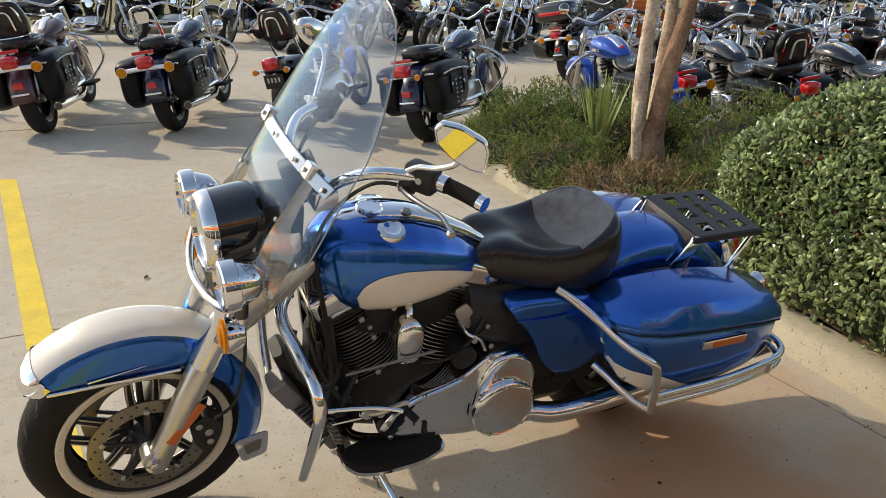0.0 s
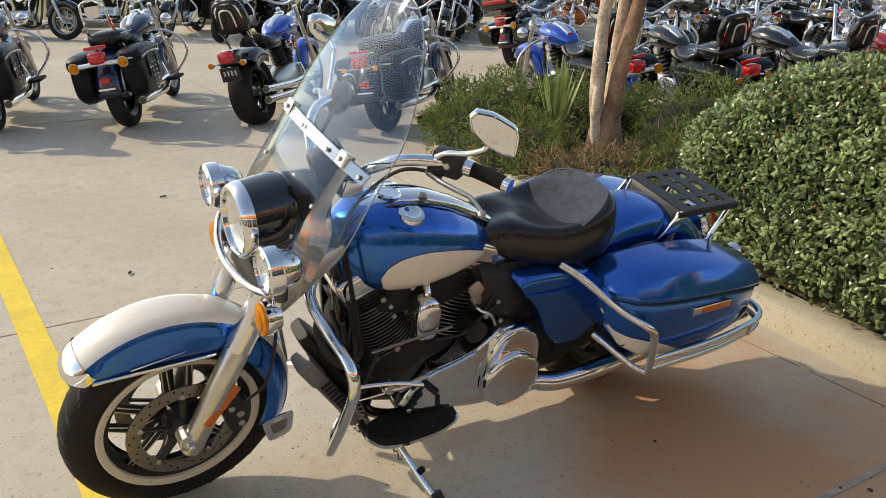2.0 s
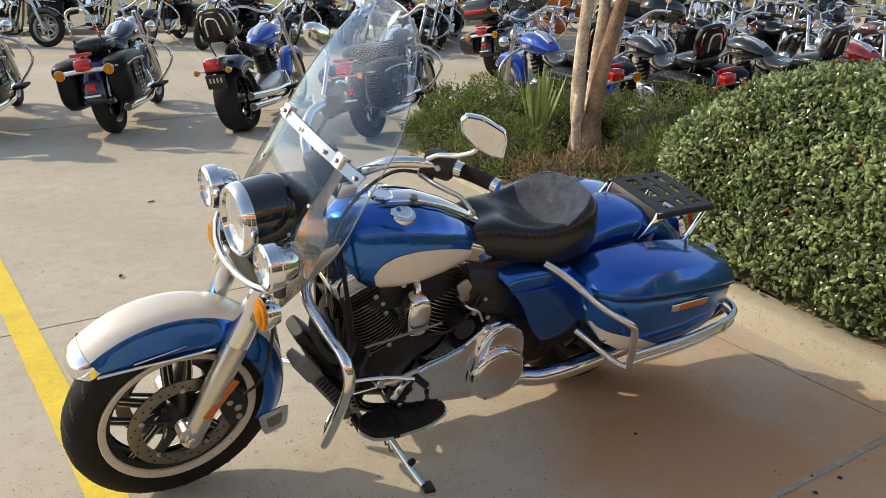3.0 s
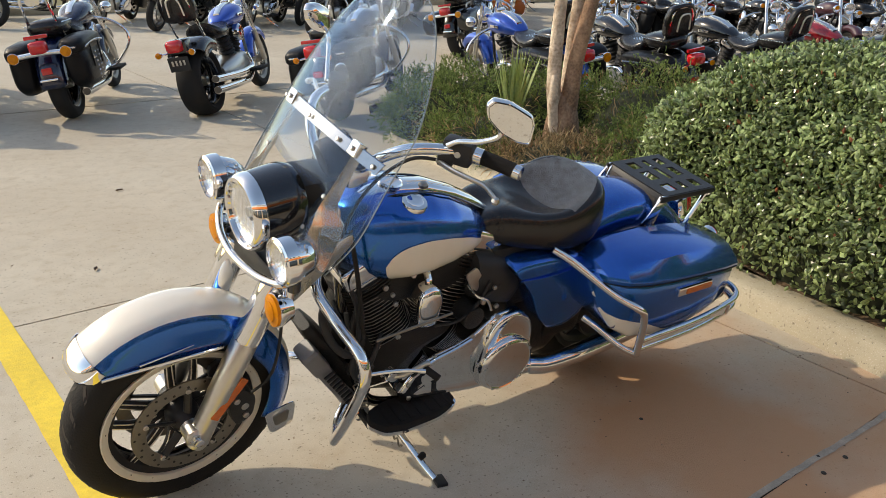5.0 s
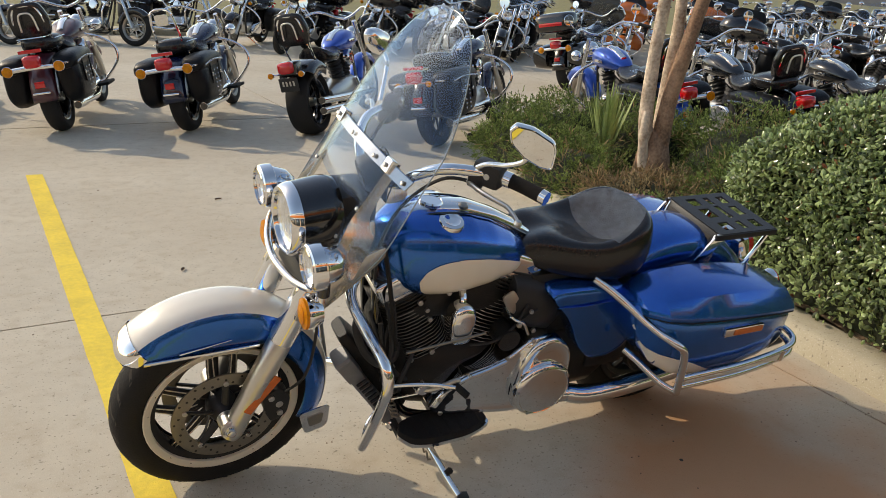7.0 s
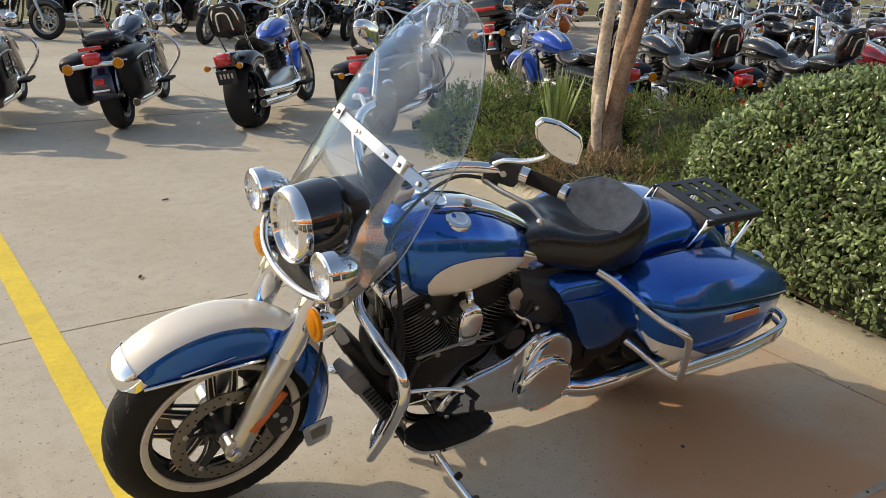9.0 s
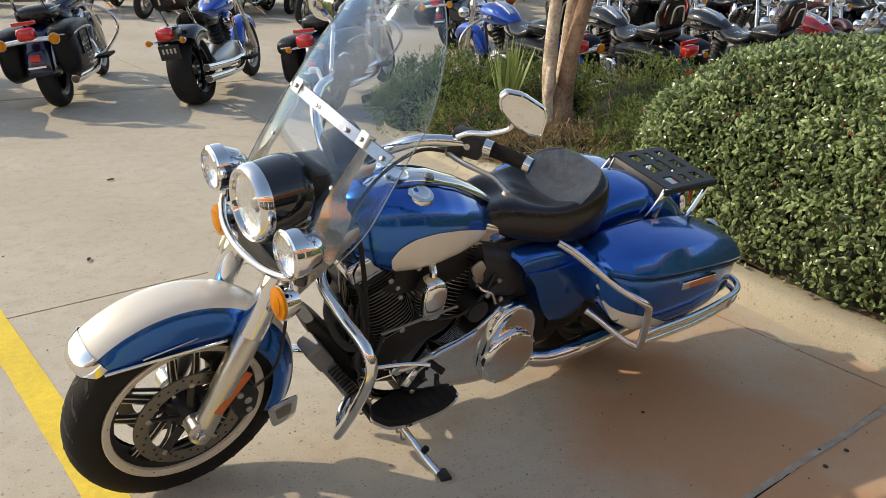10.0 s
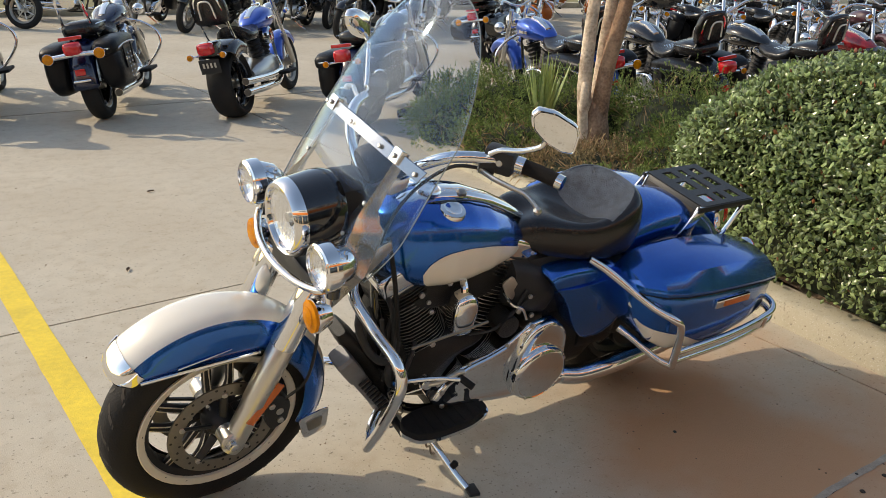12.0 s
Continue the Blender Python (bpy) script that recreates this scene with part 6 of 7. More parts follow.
def cruiser(label, paint, bags="leather", backrest=True, light_bar=True, rear_w=0.15, shield=False, guard=True, pad=True, spoked=False, pack=False, tour=False):
    """A parked cruiser facing -x, its front tyre touching the ground at the origin."""
    b = thing("motorcycle", label, "motorcycle", None, "parked motorcycles")
    FA, RX = (0.0, 0.0, 0.315), (1.63, 0.0, 0.315)
    for nm, c, wd in (("front_wheel", FA, 0.11), ("rear_wheel", RX, rear_w)):
        rim_r = 0.225 if nm == "front_wheel" else 0.215
        w = part(nm, rim_bm(c, rim_r, wd, 28), M["chrome"] if spoked else (M["disc"] if nm == "front_wheel" else M["black"]), b)
        part("tyre", tyre_bm(c, 0.315, wd, rim_r, 36), M["rubber"], w)
        part("hub", lathe([(0, -0.07), (0.04, -0.07), (0.05, 0), (0.04, 0.07), (0, 0.07)], c, (0, 1, 0), 14), M["satin"], w)
        C = Vector(c)
        for i in range(7):
            a = 2 * math.pi * i / 7
            d = Vector((math.cos(a), 0, math.sin(a)))
            part("spoke", tube([C + d * 0.04, C + d * (rim_r - 0.01)], 0.014, 6, 0, r2=0.010, flat=0.7), M["satin"] if nm == "front_wheel" or spoked else M["satinblack"], w)
        dsc = part("brake_disc", lathe([(0.105, -0.003), (0.145, -0.003), (0.145, 0.003), (0.105, 0.003), (0.105, -0.003)], C + Vector((0, -wd * 0.42, 0)), (0, 1, 0), 28), M["disc"], b)

    def fpf(a):
        h = [(-0.078, 0.10), (-0.08, 0.05), (-0.068, 0.018), (-0.035, 0.003), (0, 0)]
        return h + [(-v, q) for v, q in h[-2::-1]]

    def rpf(a):
        k = rear_w / 0.15
        h = [(-0.108 * k, 0.15), (-0.110 * k, 0.06), (-0.095 * k, 0.02), (-0.05 * k, 0.003), (0, 0)]
        return h + [(-v, q) for v, q in h[-2::-1]]

    thicken(part("front_fender", arc_skin(0, 0.335, 0.335, 142, 5, fpf, 16), M[paint], b, sharp=70), 0.003)
    thicken(part("rear_fender", arc_skin(1.62, 0.36, 0.368, 120, -6 if rear_w < 0.2 else 48, rpf, 18), M["p_black"] if rear_w > 0.2 else M[paint], b, sharp=70), 0.003)
    for s in (-1, 1):
        fk = part("fork_leg", tube([(0.0, s * 0.095, 0.30), (0.16, s * 0.095, 0.63)], 0.030, 12, 0), M["satin"], b)
        part("fork_tube", tube([(0.15, s * 0.095, 0.61), (0.36, s * 0.095, 1.02)], 0.024, 12, 0), M["chrome"], fk)
        part("handlebar", tube([(0.38, 0, 1.05), (0.39, s * 0.10, 1.08), (0.46, s * 0.25, 1.15), (0.60, s * 0.36, 1.13), (0.70, s * 0.42, 1.10)], 0.013, 10, 4), M["chrome"], b)
        part("grip", tube([(0.61, s * 0.365, 1.128), (0.72, s * 0.43, 1.095)], 0.018, 10, 0), M["rubber"], b)
        part("lever", tube([(0.56, s * 0.33, 1.12), (0.60, s * 0.42, 1.11), (0.66, s * 0.47, 1.09)], 0.007, 6, 3), M["satin"], b)
        mr = part("mirror", lathe([(0, -0.02), (0.04, -0.016), (0.058, 0), (0.052, 0.006), (0, 0.004)], (0.50, s * 0.40, 1.27), (0.95, 0, 0.1), 18), M["chrome"], b)
        part("mirror_stem", tube([(0.56, s * 0.32, 1.13), (0.53, s * 0.37, 1.2), (0.50, s * 0.40, 1.26)], 0.006, 6, 3), M["chrome"], mr)
        turn_signal(b, (0.22, s * 0.20, 0.86), 0.034, (-1, 0, 0))
        ex = part("exhaust", tube([(0.62, s * 0.02 + 0.10, 0.44), (0.60, 0.15, 0.30), (0.80, 0.17, 0.20 + (0.09 if s > 0 else 0)), (1.10, 0.19, 0.20 + (0.09 if s > 0 else 0)), (1.80, 0.215, 0.235 + (0.10 if s > 0 else 0))], 0.028, 12, 4, r2=0.036), M["chrome"], b, "chrome exhaust pipe")
        part("exhaust_tip", disc((1.796, 0.215, 0.235 + (0.10 if s > 0 else 0)), (1, 0.035, 0.06), 0.033, 0.012, 0.002, 14), M["black"], ex)
        part("shock_cover", tube([(1.25, s * 0.11, 0.30), (1.63, s * 0.11, 0.315)], 0.028, 8, 0), M["black"], b)
        part("floorboard", box(0.62, s * 0.24, 0.27, 0.30, 0.11, 0.03, 0.01), M["rubber"], b)
        part("frame_tube", tube([(0.42, s * 0.03, 0.86), (0.50, s * 0.09, 0.35), (0.66, s * 0.12, 0.20), (1.15, s * 0.12, 0.23)], 0.018, 8, 4), M["black"], b)
        if guard:
            part("engine_guard", tube([(0.44, s * 0.04, 0.78), (0.40, s * 0.22, 0.72), (0.40, s * 0.36, 0.60), (0.42, s * 0.36, 0.46), (0.46, s * 0.22, 0.30), (0.50, s * 0.10, 0.26)], 0.016, 10, 5), M["chrome"], b, "chrome engine guard hoop")
        if bags == "leather":
            rg = [[(a, c + s * 0.03 * max(0.0, 0.55 - d), d) for a, c, d in super_ring(u, hw, t, bo, 22, 3.0, s * 0.222)] for u, hw, t, bo in ((1.24, 0.055, 0.60, 0.44), (1.27, 0.080, 0.655, 0.36), (1.36, 0.098, 0.690, 0.295), (1.58, 0.106, 0.700, 0.262), (1.82, 0.102, 0.690, 0.275), (1.90, 0.090, 0.66, 0.315), (1.93, 0.060, 0.63, 0.38))]
            bg = part("saddlebag", loft(rg), M["leather"], b, "black leather saddlebag", sharp=60)
            lid = part("bag_flap", loft([super_ring(u, hw, t + 0.014, t - dp, 20, 3.2, s * 0.226) for u, hw, t, dp in ((1.235, 0.062, 0.645, 0.07), (1.26, 0.092, 0.680, 0.10), (1.38, 0.106, 0.704, 0.13), (1.60, 0.112, 0.712, 0.15), (1.84, 0.108, 0.702, 0.13), (1.915, 0.096, 0.675, 0.10), (1.945, 0.066, 0.650, 0.07))]), M["leather"], bg, sharp=60)
            studs(bg, [(1.30 + 0.56 * k / 21, s * 0.333, 0.622 + 0.02 * math.sin(math.pi * k / 21)) for k in range(22)] + [(1.52 + 0.10 * (k % 2), s * 0.332, 0.545 - 0.040 * (k // 2)) for k in range(12)], 0.011, (0, s, 0))
            studs(bg, [(1.934 + 0.012 * math.sin(math.pi * k / 9), s * (0.165 + 0.125 * k / 9), 0.632) for k in range(10)], 0.010, (1, 0, 0))
            for u in (1.45, 1.72):
                part("bag_strap", box(u, s * 0.334, 0.53, 0.032, 0.012, 0.20, 0.004), M["leather"], bg)
                part("buckle", box(u, s * 0.342, 0.515, 0.040, 0.008, 0.030, 0.003), M["chrome"], bg)
        elif bags == "hard":
            bg = part("saddlebag", loft([super_ring(u, 0.105, t, bo, 16, 5, s * 0.275) for u, t, bo in ((1.24, 0.60, 0.46), (1.28, 0.66, 0.38), (1.45, 0.70, 0.34), (1.75, 0.70, 0.34), (1.95, 0.66, 0.38), (2.0, 0.62, 0.44))]), M[paint], b, "hard painted saddlebag", sharp=60)
            part("bag_trim", box(1.62, s * 0.383, 0.40, 0.62, 0.012, 0.03, 0.004), M["chrome"], bg)
    for k, (base, ax) in enumerate(((Vector((0.68, 0, 0.44)), Vector((-0.38, 0, 0.92))), (Vector((0.80, 0, 0.44)), Vector((0.38, 0, 0.92))))):
        cy = part("cylinder", lathe([(0.085 if i % 2 else 0.065, i * 0.022) for i in range(12)], base, ax, 16), M["engine"], b, smooth=False)
        rb = box(0, 0, 0, 0.14, 0.17, 0.07, 0.02)
        bmesh.ops.transform(rb, matrix=Matrix.Translation(base + ax * 0.29) @ Vector((0, 0, 1)).rotation_difference(ax.normalized()).to_matrix().to_4x4(), verts=rb.verts)
        part("rocker_cover", rb, M["chrome"], cy)
    part("crankcase", loft([super_ring(u, hw, t, bo, 16, 3) for u, hw, t, bo in ((0.55, 0.08, 0.42, 0.28), (0.62, 0.13, 0.48, 0.22), (0.85, 0.14, 0.47, 0.21), (1.10, 0.12, 0.42, 0.23), (1.2, 0.08, 0.38, 0.27))]), M["satin"], b)
    part("air_cleaner", lathe([(0.085, 0), (0.085, 0.05), (0.07, 0.065), (0, 0.07)], (0.74, 0.10, 0.66), (0, 1, 0), 22), M["chrome"], b)
    part("primary_cover", loft([[(0.86 + (a - 0.86) * k, -v, 0.36 + (c - 0.36) * k) for a, c in rounded([(0.60, 0.33), (0.68, 0.45), (0.98, 0.50), (1.10, 0.42), (1.08, 0.28), (0.95, 0.23), (0.64, 0.26)], 3, 0.3)] for v, k in ((0.11, 1), (0.185, 1), (0.195, 0.94), (0.197, 0.7))]), M["chrome"], b, sharp=50)
    tk = part("fuel_tank", loft([super_ring(u, hw, t, bo, 24, 2.5) for u, hw, t, bo in ((0.40, 0.05, 0.885, 0.80), (0.42, 0.10, 0.92, 0.765), (0.50, 0.145, 0.945, 0.735), (0.62, 0.16, 0.95, 0.725), (0.76, 0.145, 0.92, 0.73), (0.90, 0.10, 0.855, 0.74), (0.97, 0.06, 0.81, 0.755), (0.985, 0.03, 0.79, 0.76))]), M[paint], b, sharp=70)
    part("tank_console", loft([super_ring(u, 0.032, t, t - 0.03, 12, 3) for u, t in ((0.48, 0.945), (0.52, 0.962), (0.65, 0.964), (0.78, 0.93), (0.90, 0.872))]), M["chrome"], tk)
    part("gauge", lathe([(0.05, 0), (0.05, 0.015), (0.042, 0.02), (0, 0.018)], (0.57, 0, 0.962), (0.1, 0, 1), 20), M["chrome"], tk)
    part("tank_badge", box(0.66, -0.1605, 0.83, 0.15, 0.008, 0.03, 0.003), M["chrome"], tk)
    part("tank_badge", box(0.66, 0.1605, 0.83, 0.15, 0.008, 0.03, 0.003), M["chrome"], tk)
    st = part("saddle", loft([super_ring(u, hw, t, bo, 20, 3) for u, hw, t, bo in ((0.90, 0.06, 0.80, 0.74), (0.96, 0.12, 0.80, 0.70), (1.10, 0.165, 0.765, 0.66), (1.24, 0.18, 0.765, 0.65), (1.34, 0.165, 0.80, 0.66), (1.38, 0.12, 0.82, 0.70))]), M["vinyl"], b, "black leather saddle", sharp=70)
    if pad:
        part("pillion_pad", loft([super_ring(u, hw, t, bo, 18, 3.5) for u, hw, t, bo in ((1.34, 0.09, 0.82, 0.74), (1.38, 0.145, 0.862, 0.725), (1.52, 0.158, 0.878, 0.73), (1.70, 0.145, 0.872, 0.74), (1.75, 0.10, 0.85, 0.76))]), M["vinyl"], b, sharp=70)
        if bags == "leather":
            studs(st, [(1.12 + 0.05 * (k % 5), -0.06 + 0.03 * (k // 5), 0.772) for k in range(20)] + [(1.40 + 0.30 * k / 9, q, 0.835) for q in (-0.157, 0.157) for k in range(10)])
    if backrest == "frame":
        br = part("sissy_bar", tube([(1.50, -0.12, 0.62), (1.68, -0.12, 0.80), (1.80, -0.10, 1.08), (1.81, -0.05, 1.14), (1.812, 0, 1.145), (1.81, 0.05, 1.14), (1.80, 0.10, 1.08), (1.68, 0.12, 0.80), (1.50, 0.12, 0.62)], 0.012, 8, 5), M["chrome"], b, "bare chrome sissy bar")
        part("bar_plate", loft([[(1.80 + d + (w - 1.06) * 0.2, v, w) for v, w in rounded([(-0.055, 1.00), (-0.065, 1.10), (0.065, 1.10), (0.055, 1.00)], 3, 0.25)] for d in (0.0, 0.006)]), M["alu"], br, "pressed metal plate")
    elif backrest:
        br = part("sissy_bar", tube([(1.50, -0.13, 0.62), (1.66, -0.13, 0.78), (1.80, -0.125, 1.02), (1.82, -0.08, 1.12), (1.825, 0, 1.13), (1.82, 0.08, 1.12), (1.80, 0.125, 1.02), (1.66, 0.13, 0.78), (1.50, 0.13, 0.62)], 0.0105, 8, 5), M["chrome"], b, "chrome sissy bar")
        part("back_pad", loft([[(1.765 + d + (w - 1.0) * 0.25, v * k, 1.0 + (w - 1.0) * k) for v, w in rounded([(-0.15, 0.86), (-0.172, 1.02), (-0.12, 1.16), (0.12, 1.16), (0.172, 1.02), (0.15, 0.86)], 3, 0.3)] for d, k in ((-0.055, 0.82), (-0.035, 1.0), (0.02, 1.0), (0.032, 0.88))]), M["vinyl"], br, "padded black backrest", sharp=60)
        part("pad_bar", tube([(1.815, -0.07, 0.92), (1.855, -0.055, 1.05), (1.865, 0.0, 1.075), (1.855, 0.055, 1.05), (1.815, 0.07, 0.92)], 0.008, 6, 4), M["lip"], br)
    if pack:
        part("luggage_rack", join(*[tube([(1.62, v, 0.865), (1.90, v, 0.865)], 0.007, 6, 0) for v in (-0.10, -0.03, 0.04, 0.11)], tube([(1.62, -0.10, 0.865), (1.62, 0.11, 0.865)], 0.007, 6, 0), tube([(1.90, -0.10, 0.865), (1.90, 0.11, 0.865)], 0.007, 6, 0)), M["chrome"], b)
    lamp(b, (0.20, 0, 0.88), 0.085, 0.11, (-1, 0, -0.05), "chrome", "headlight")
    if light_bar:
        for s in (-1, 1):
            lamp(b, (0.22, s * 0.19, 0.84), 0.055, 0.08, (-1, 0, -0.05), "chrome", "auxiliary_lamp")
        part("signal_bar", tube([(2.02, -0.225, 0.62), (2.025, 0, 0.63), (2.02, 0.225, 0.62)], 0.022, 10, 3), M["chrome"], b, "chrome rear signal bar")
    for s in (-1, 1):
        turn_signal(b, (2.04, s * (0.215 if light_bar else 0.155), 0.62), 0.046 if light_bar else 0.028, (1, 0, 0))
    if not light_bar:
        part("signal_stalk", tube([(2.02, -0.155, 0.62), (1.97, -0.06, 0.625), (1.97, 0.06, 0.625), (2.02, 0.155, 0.62)], 0.009, 8, 4), M["chrome"], b)
    if rear_w > 0.2:
        hs = part("lamp_housing", box(1.93, 0, 0.665, 0.13, 0.20, 0.13, 0.02, rot=(0, 12, 0)), M["p_black"], b, "black tail lamp housing")
        pl = part("plate_holder", box(2.005, 0, 0.525, 0.012, 0.19, 0.13, 0.006, rot=(0, 10, 0)), M["plastic"], b, "dark rear plate")
        for k in range(4):
            part("plate_bar", box(2.013, -0.054 + 0.036 * k, 0.535, 0.004, 0.018, 0.045, 0.001, rot=(0, 10, 0)), M["fins"], pl)
    tl = part("tail_light", loft([super_ring(u, hw, 0.68 + h, 0.68 - h, 16, 4) for u, hw, h in ((1.93, 0.05, 0.04), (1.98, 0.072, 0.055), (2.05, 0.070, 0.053), (2.07, 0.052, 0.036))]), M["red"], b, "red tail light", sharp=60)
    if rear_w < 0.2:
        part("brake_lamp", box(2.00, 0, 0.765, 0.03, 0.19, 0.030, 0.006), M["red"], b)
    if rear_w < 0.2:
        part("fender_tip", box(1.985, 0, 0.40, 0.03, 0.15, 0.02, 0.008, rot=(0, -8, 0)), M["chrome"], b)
    if rear_w < 0.2:
        part("plate_reflector", box(1.985, 0, 0.475, 0.018, 0.085, 0.055, 0.005), M["red"], b)
    part("side_stand", tube([(0.62, -0.12, 0.20), (0.66, -0.25, 0.12), (0.69, -0.36, 0.068)], 0.012, 8, 3), M["chrome"], b)
    if tour:
        fair = part("fairing", loft([[(u, v * k, 1.06 + (w - 1.06) * k) for v, w in rounded([(-0.36, 1.02), (-0.30, 1.17), (-0.12, 1.24), (0.12, 1.24), (0.30, 1.17), (0.36, 1.02), (0.24, 0.92), (0.0, 0.86), (-0.24, 0.92)], 3, 0.35)] for u, k in ((0.10, 0.30), (0.13, 0.62), (0.19, 0.86), (0.28, 0.98), (0.36, 1.0))]), M[paint], b, "wide painted fairing", sharp=60)
        part("screen", loft([[(u, v, w) for v, w in rounded([(-0.27, 1.17), (-0.20, 1.33), (0.20, 1.33), (0.27, 1.17)], 3, 0.3)] for u in (0.27, 0.275)]), M["darkglass"], fair, "smoked screen")
        case = part("top_case", loft([super_ring(u, hw, t, bo, 20, 5) for u, hw, t, bo in ((1.66, 0.20, 1.05, 0.90), (1.69, 0.26, 1.10, 0.86), (1.90, 0.28, 1.13, 0.84), (2.10, 0.26, 1.10, 0.86), (2.13, 0.20, 1.05, 0.90))]), M[paint], b, "hard top case", sharp=60)
        part("case_lamp", box(2.128, 0, 0.96, 0.02, 0.36, 0.05, 0.006), M["red"], case)
        part("case_pad", box(1.665, 0, 1.02, 0.07, 0.36, 0.20, 0.03), M["vinyl"], case)
    if shield:
        bmw = bmesh.new()
        rr = []
        for k in range(9):
            w = 0.95 + 0.45 * k / 8
            h = 0.24 * math.sqrt(max(0.02, 1 - max(0, (w - 1.15) / 0.26) ** 2.4))
            rr.append([bmw.verts.new((0.18 + 0.35 * (w - 0.95) + 0.5 * (h * (j / 4 - 1)) ** 2, h * (j / 4 - 1), w)) for j in range(9)])
        for p, q in zip(rr, rr[1:]):
            for j in range(8):
                bmw.faces.new((p[j], p[j + 1], q[j + 1], q[j]))
        wsx = part("windshield", bmw, M["clear"], b, "clear windshield", sharp=80)
        wsx.visible_shadow = False
    return b


def parked(front, rear, lean=10.0):
    """Pose of a cruiser whose tyres stand near these ground points."""
    f, r = Vector(front), Vector(rear)
    d = (r - f).normalized()
    yaw = math.degrees(math.atan2(d.y, d.x))
    o = r - d * 1.63
    return pose(o.x, o.y, 0, lean, 0, yaw)


first = {
    "touring": cruiser("dark blue cruiser with studded leather saddlebags and bare sissy bar", "p_navy", backrest="frame"),
    "maroon": cruiser("maroon cruiser with studded leather saddlebags and a chrome rack", "p_maroon", pack=True),
    "fat": cruiser("bright blue cruiser with a very wide rear tyre and low backrest", "p_blue", bags=None, light_bar=False, rear_w=0.24, guard=False, pad=False),
    "low": cruiser("black cruiser with studded leather saddlebags and chrome engine guard", "p_navy", backrest=False, light_bar=False),
    "solo": cruiser("bright blue cruiser with a padded backrest and clear windshield", "p_blue", shield=True, bags="leather"),
    "bagger": cruiser("black touring motorcycle with fairing, hard saddlebags and top case", "p_black", bags="hard", backrest=False, tour=True),
    "black": cruiser("black cruiser with studded saddle, leather bags and backrest", "p_black", shield=True, light_bar=False),
    "orange": cruiser("orange touring motorcycle with fairing, hard saddlebags and top case", "p_orange", bags="hard", backrest=False, tour=True),
    "red": cruiser("red cruiser with a padded backrest", "p_red", bags=None, spoked=True),
    "silver": cruiser("silver and black cruiser with chrome forks", "p_silver", bags="leather"),
}
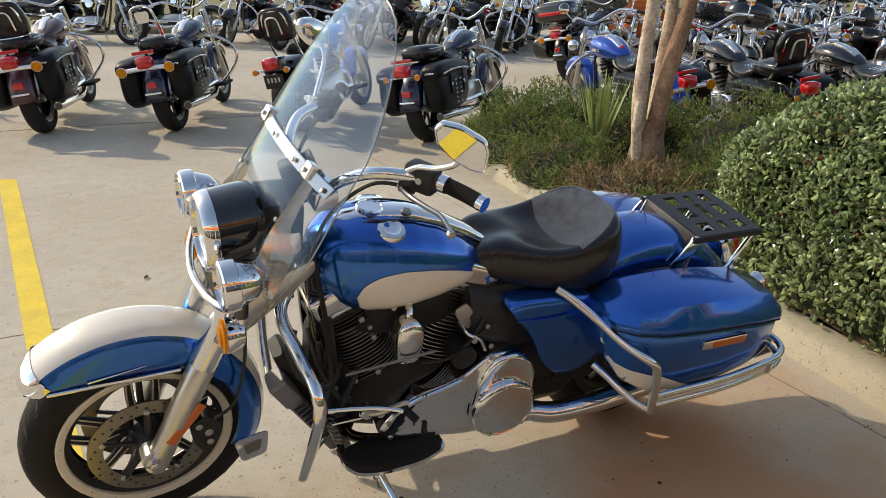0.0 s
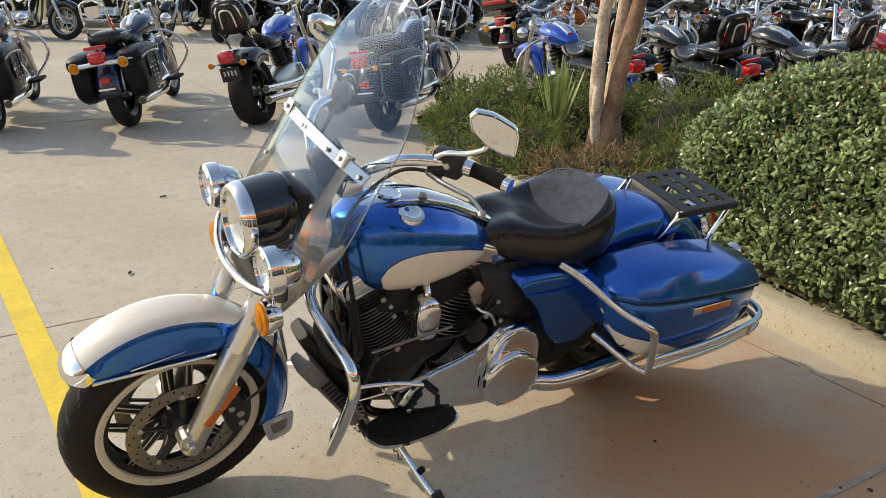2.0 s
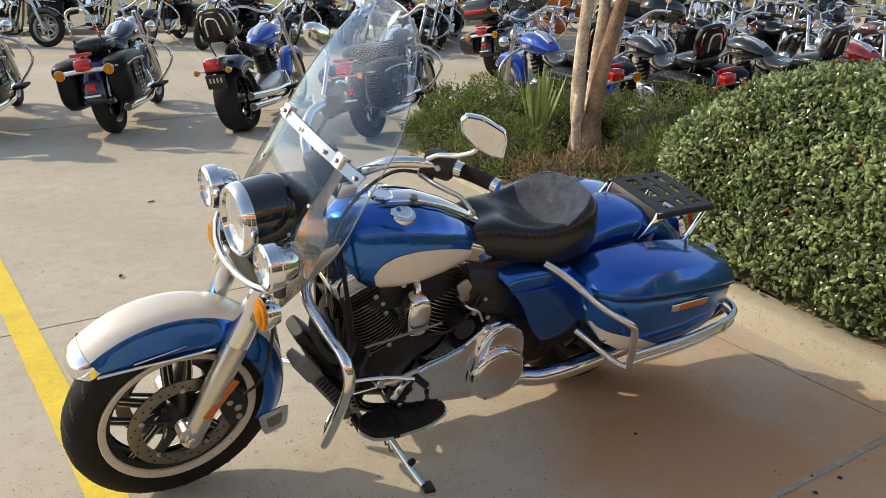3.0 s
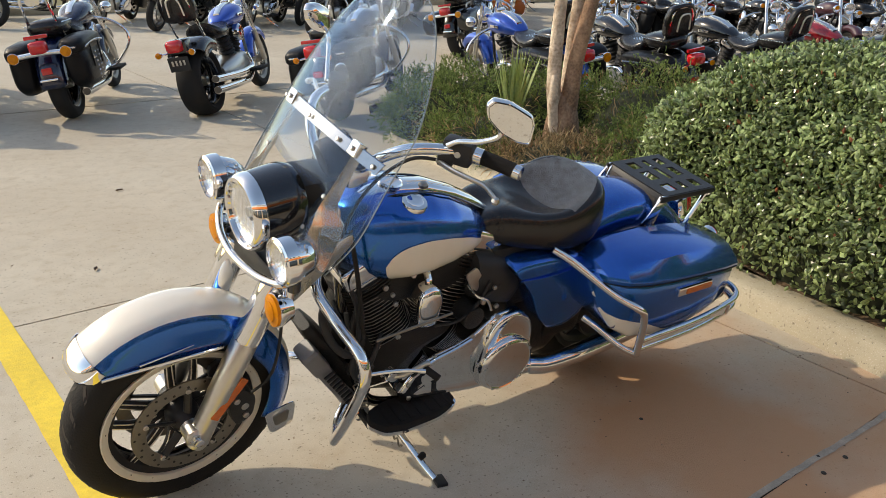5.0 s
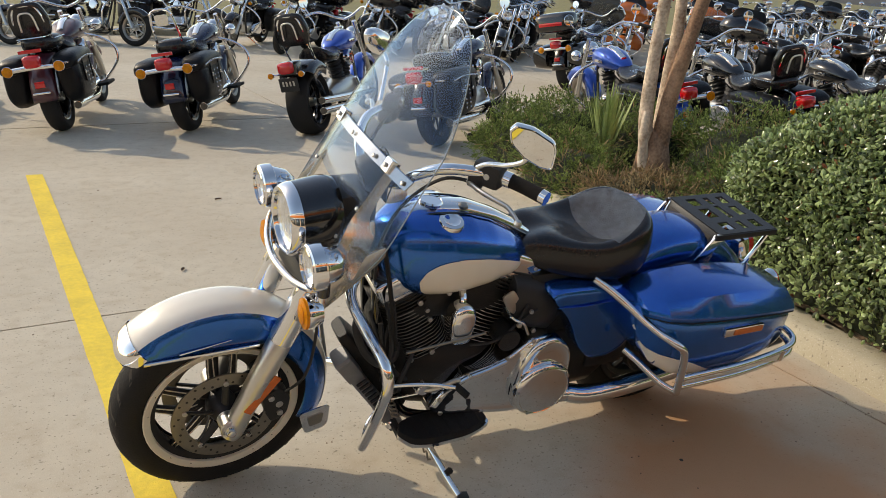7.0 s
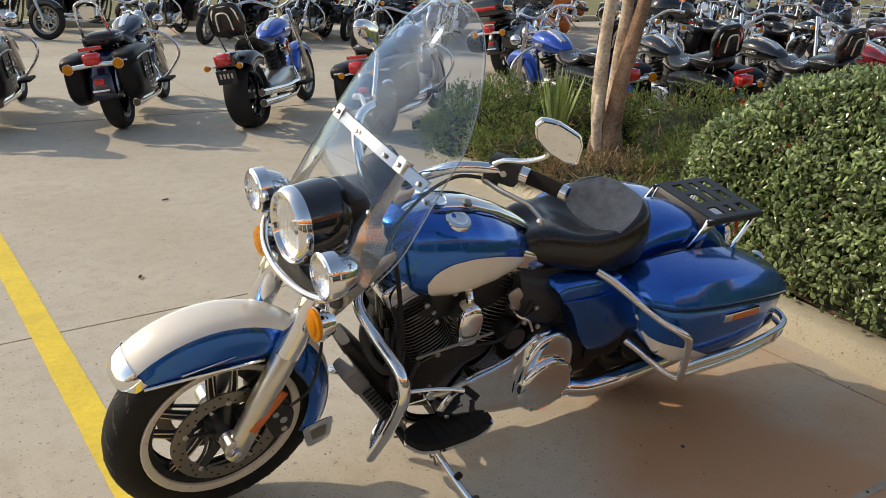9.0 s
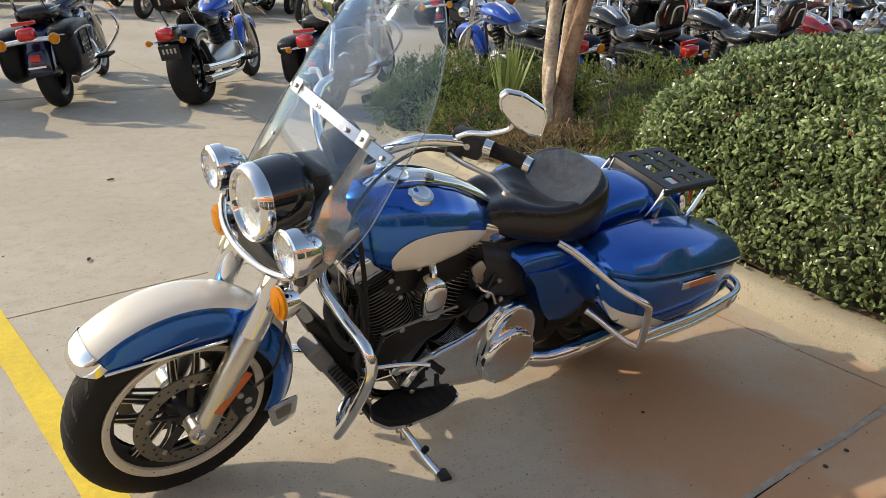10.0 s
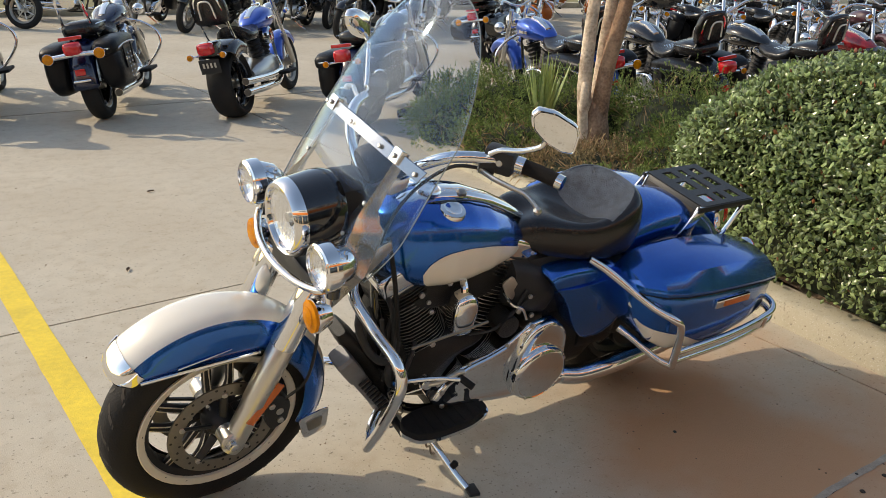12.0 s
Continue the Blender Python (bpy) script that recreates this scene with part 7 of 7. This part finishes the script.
SPOTS = [
    ("maroon", (-0.30, 7.50), (-0.64, 5.90)),
    ("touring", (1.10, 7.24), (0.49, 5.76)),
    ("fat", (2.60, 6.75), (1.62, 5.45)),
    ("low", (3.82, 5.87), (2.68, 4.76)),
    ("solo", (4.88, 5.60), (4.80, 4.02)),
    ("black", (5.95, 5.08), (5.72, 3.48)),
    ("black", (7.00, 4.70), (6.95, 3.10)),
    ("red", (8.05, 4.15), (7.92, 2.55)),
    ("touring", (9.15, 3.70), (9.02, 2.10)),
    ("silver", (10.25, 3.20), (10.15, 1.60)),
    ("black", (11.4, 2.75), (11.3, 1.15)),
    ("bagger", (7.42, 8.85), (6.10, 8.02)),
    ("black", (6.94, 11.55), (7.75, 12.95)),
    ("bagger", (7.75, 6.55), (8.30, 8.05)),
    ("touring", (8.80, 6.10), (9.35, 7.60)),
    ("black", (9.85, 5.65), (10.40, 7.15)),
    ("maroon", (10.95, 5.20), (11.50, 6.70)),
    ("bagger", (12.10, 4.75), (12.65, 6.25)),
    ("black", (13.30, 4.35), (13.85, 5.85)),
    ("silver", (14.5, 3.95), (15.05, 5.45)),
    ("orange", (8.25, 10.15), (9.20, 11.45)),
    ("orange", (9.45, 9.45), (10.40, 10.75)),
    ("black", (10.70, 8.85), (11.65, 10.15)),
    ("touring", (11.95, 8.25), (12.90, 9.55)),
    ("red", (13.25, 7.75), (14.20, 9.05)),
    ("black", (14.6, 7.2), (15.55, 8.5)),
    ("silver", (16.0, 6.8), (16.95, 8.1)),
    ("black", (9.6, 12.7), (10.6, 14.0)),
    ("bagger", (11.3, 12.0), (12.3, 13.3)),
    ("touring", (13.0, 11.4), (14.0, 12.7)),
    ("black", (14.8, 10.8), (15.8, 12.1)),
    ("bagger", (16.4, 10.3), (17.4, 11.6)),
    ("touring", (18.0, 9.7), (19.0, 11.0)),
    ("bagger", (15.9, 3.5), (16.45, 5.0)),
    ("black", (12.6, 2.3), (12.5, 0.7)),
    ("bagger", (10.0, 14.6), (11.0, 15.9)),
    ("orange", (11.7, 14.2), (12.7, 15.5)),
    ("bagger", (13.4, 13.6), (14.4, 14.9)),
    ("bagger", (15.2, 13.0), (16.2, 14.3)),
    ("black", (17.0, 12.4), (18.0, 13.7)),
    ("bagger", (18.8, 12.0), (19.8, 13.3)),
    ("bagger", (17.4, 6.2), (18.35, 7.5)),
    ("touring", (18.8, 5.7), (19.75, 7.0)),
    ("bagger", (0.28, 13.30), (-1.05, 14.2)),
    ("black", (1.75, 13.9), (0.45, 14.9)),
    ("bagger", (2.70, 12.35), (3.75, 13.6)),
    ("bagger", (4.20, 12.15), (5.25, 13.4)),
    ("black", (5.02, 11.05), (6.25, 12.1)),
    ("touring", (-1.7, 13.3), (-3.0, 14.2)),
    ("silver", (-1.85, 7.9), (-2.1, 6.3)),
    ("touring", (6.2, 13.4), (7.3, 14.7)),
    ("maroon", (8.1, 13.6), (9.1, 14.9)),
    ("black", (1.9, 13.05), (2.7, 14.45)),
    ("bagger", (13.9, 15.0), (14.9, 16.3)),
    ("black", (15.6, 14.6), (16.6, 15.9)),
    ("bagger", (17.3, 14.1), (18.3, 15.4)),
    ("bagger", (19.3, 13.7), (20.3, 15.0)),
    ("bagger", (3.35, 13.3), (4.2, 14.7)),
    ("black", (4.55, 13.6), (5.5, 14.9)),
    ("bagger", (5.45, 12.7), (6.5, 13.9)),
    ("touring", (7.15, 14.4), (8.0, 15.7)),
    ("black", (6.25, 10.9), (7.1, 12.3)),
    ("bagger", (8.9, 11.6), (9.8, 12.95)),
    ("black", (7.55, 12.55), (8.4, 13.9)),
]
used = set()
for kind, f, r in SPOTS:
    if kind in used:
        copy_thing(first[kind], parked(f, r))
    else:
        first[kind].matrix_basis = parked(f, r)
        used.add(kind)

# black rubber scrap lying by the island nose
part_scrap = thing("rubber_mat", "black curled rubber scrap lying by the kerb", "rubber scrap", pose(3.22, 4.98, 0.0))
part("curl", tube([(-0.16, -0.05, 0.02), (-0.05, -0.10, 0.05), (0.10, -0.06, 0.04), (0.18, 0.04, 0.03), (0.05, 0.09, 0.05), (-0.10, 0.06, 0.03)], 0.022, 8), M["rubber"], part_scrap)

# dealership front across the lot, lit by the sun
bld = thing("dealership_building", "tan dealership building with an orange band and white sign panel", "building", pose(0, -7.6, 0))
part("wall", box(0, -1.0, 1.9, 60, 2.0, 3.8, 0.03), M["stucco"], bld)
part("orange_band", box(0, 0.06, 4.05, 60, 0.25, 1.0, 0.02), M["orange"], bld, "orange fascia band")
part("parapet", box(0, -0.9, 4.95, 60.2, 2.1, 0.85, 0.03), M["white"], bld)
part("black_band", box(0, 0.05, 3.62, 60, 0.2, 0.28, 0.01), M["black"], bld)
for k in range(14):
    x = -26 + 4 * k
    wdw = part("window", box(x, 0.03, 1.65, 3.5, 0.1, 2.8, 0.01), M["darkglass"], bld)
    part("mullion", box(x, 0.09, 1.55, 0.06, 0.06, 2.5, 0.005), M["alu"], wdw)
    part("lintel", box(x, 0.08, 3.12, 3.6, 0.12, 0.14, 0.01), M["alu"], wdw)
sign = part("sign_panel", box(1.0, 0.15, 4.95, 9.0, 0.2, 1.0, 0.02), M["white"], bld, "white sign panel with dark lettering bars")
for k in range(11):
    part("lettering_bar", box(-2.7 + 0.74 * k, 0.27, 4.98, 0.44, 0.06, 0.56, 0.01), M["black"], sign)


# ---- litter and marks on the concrete ----
rgd = random.Random(21)
bm = bmesh.new()
for k in range(150):
    x, y, s = rgd.uniform(0.2, 2.6), rgd.uniform(-1.2, 0.4), rgd.uniform(0.0015, 0.004)
    if k > 90:
        x, y, s = rgd.uniform(-2.5, 2.4), rgd.uniform(0.2, 4.2), rgd.uniform(0.002, 0.006)
    if k > 130:
        x, y, s = 2.62 + rgd.uniform(-0.15, 0.3), rgd.uniform(-1.0, 1.2), rgd.uniform(0.002, 0.005)
    z = 0.0 if x < 2.63 else min(0.137, 0.02 + (x - 2.64) * 1.5)
    join(bm, lathe([(0, 0), (s, 0), (s * 0.8, s * 0.5), (0, s * 0.7)], (x, y, z), (rgd.uniform(-0.1, 0.1), rgd.uniform(-0.1, 0.1), 1), 5))
tagged(part("grit", bm, M["soil"], smooth=False), "scattered dark grit and leaf crumbs on the concrete", "grit", kind="stuff")
for nm, x, y, s, m_ in (("pebble", 2.01, -0.91, 0.009, "joint"), ("pebble", 1.93, -0.86, 0.006, "joint"), ("pebble", 1.545, -0.39, 0.007, "joint"), ("pebble", 1.86, -0.93, 0.009, "joint")):
    tagged(part(nm, lathe([(0, 0), (s, 0), (s * 1.1, s * 0.3), (s * 0.6, s * 0.7), (0, s * 0.8)], (x, y, 0), (0.1, 0, 1), 8), M[m_]), "small dark pebble lying on the concrete", "pebble", "loose pebbles")
for x, y, a in ((0.38, 3.29, 20), (0.03, 1.94, 70), (1.2, 3.0, 40)):
    tagged(part("dead_leaf", loft([[(x + math.cos(radians(a)) * f * 0.05 - math.sin(radians(a)) * w, y + math.sin(radians(a)) * f * 0.05 + math.cos(radians(a)) * w, 0.004 + h) for w, h in ((-0.010 * q, 0.006), (0, 0.0), (0.010 * q, 0.008))] for f, q in ((0, 0.2), (0.3, 1), (0.7, 0.9), (1, 0.1))], closed=False), M["soil"]), "curled brown leaf lying on the concrete", "leaf", "fallen leaves")
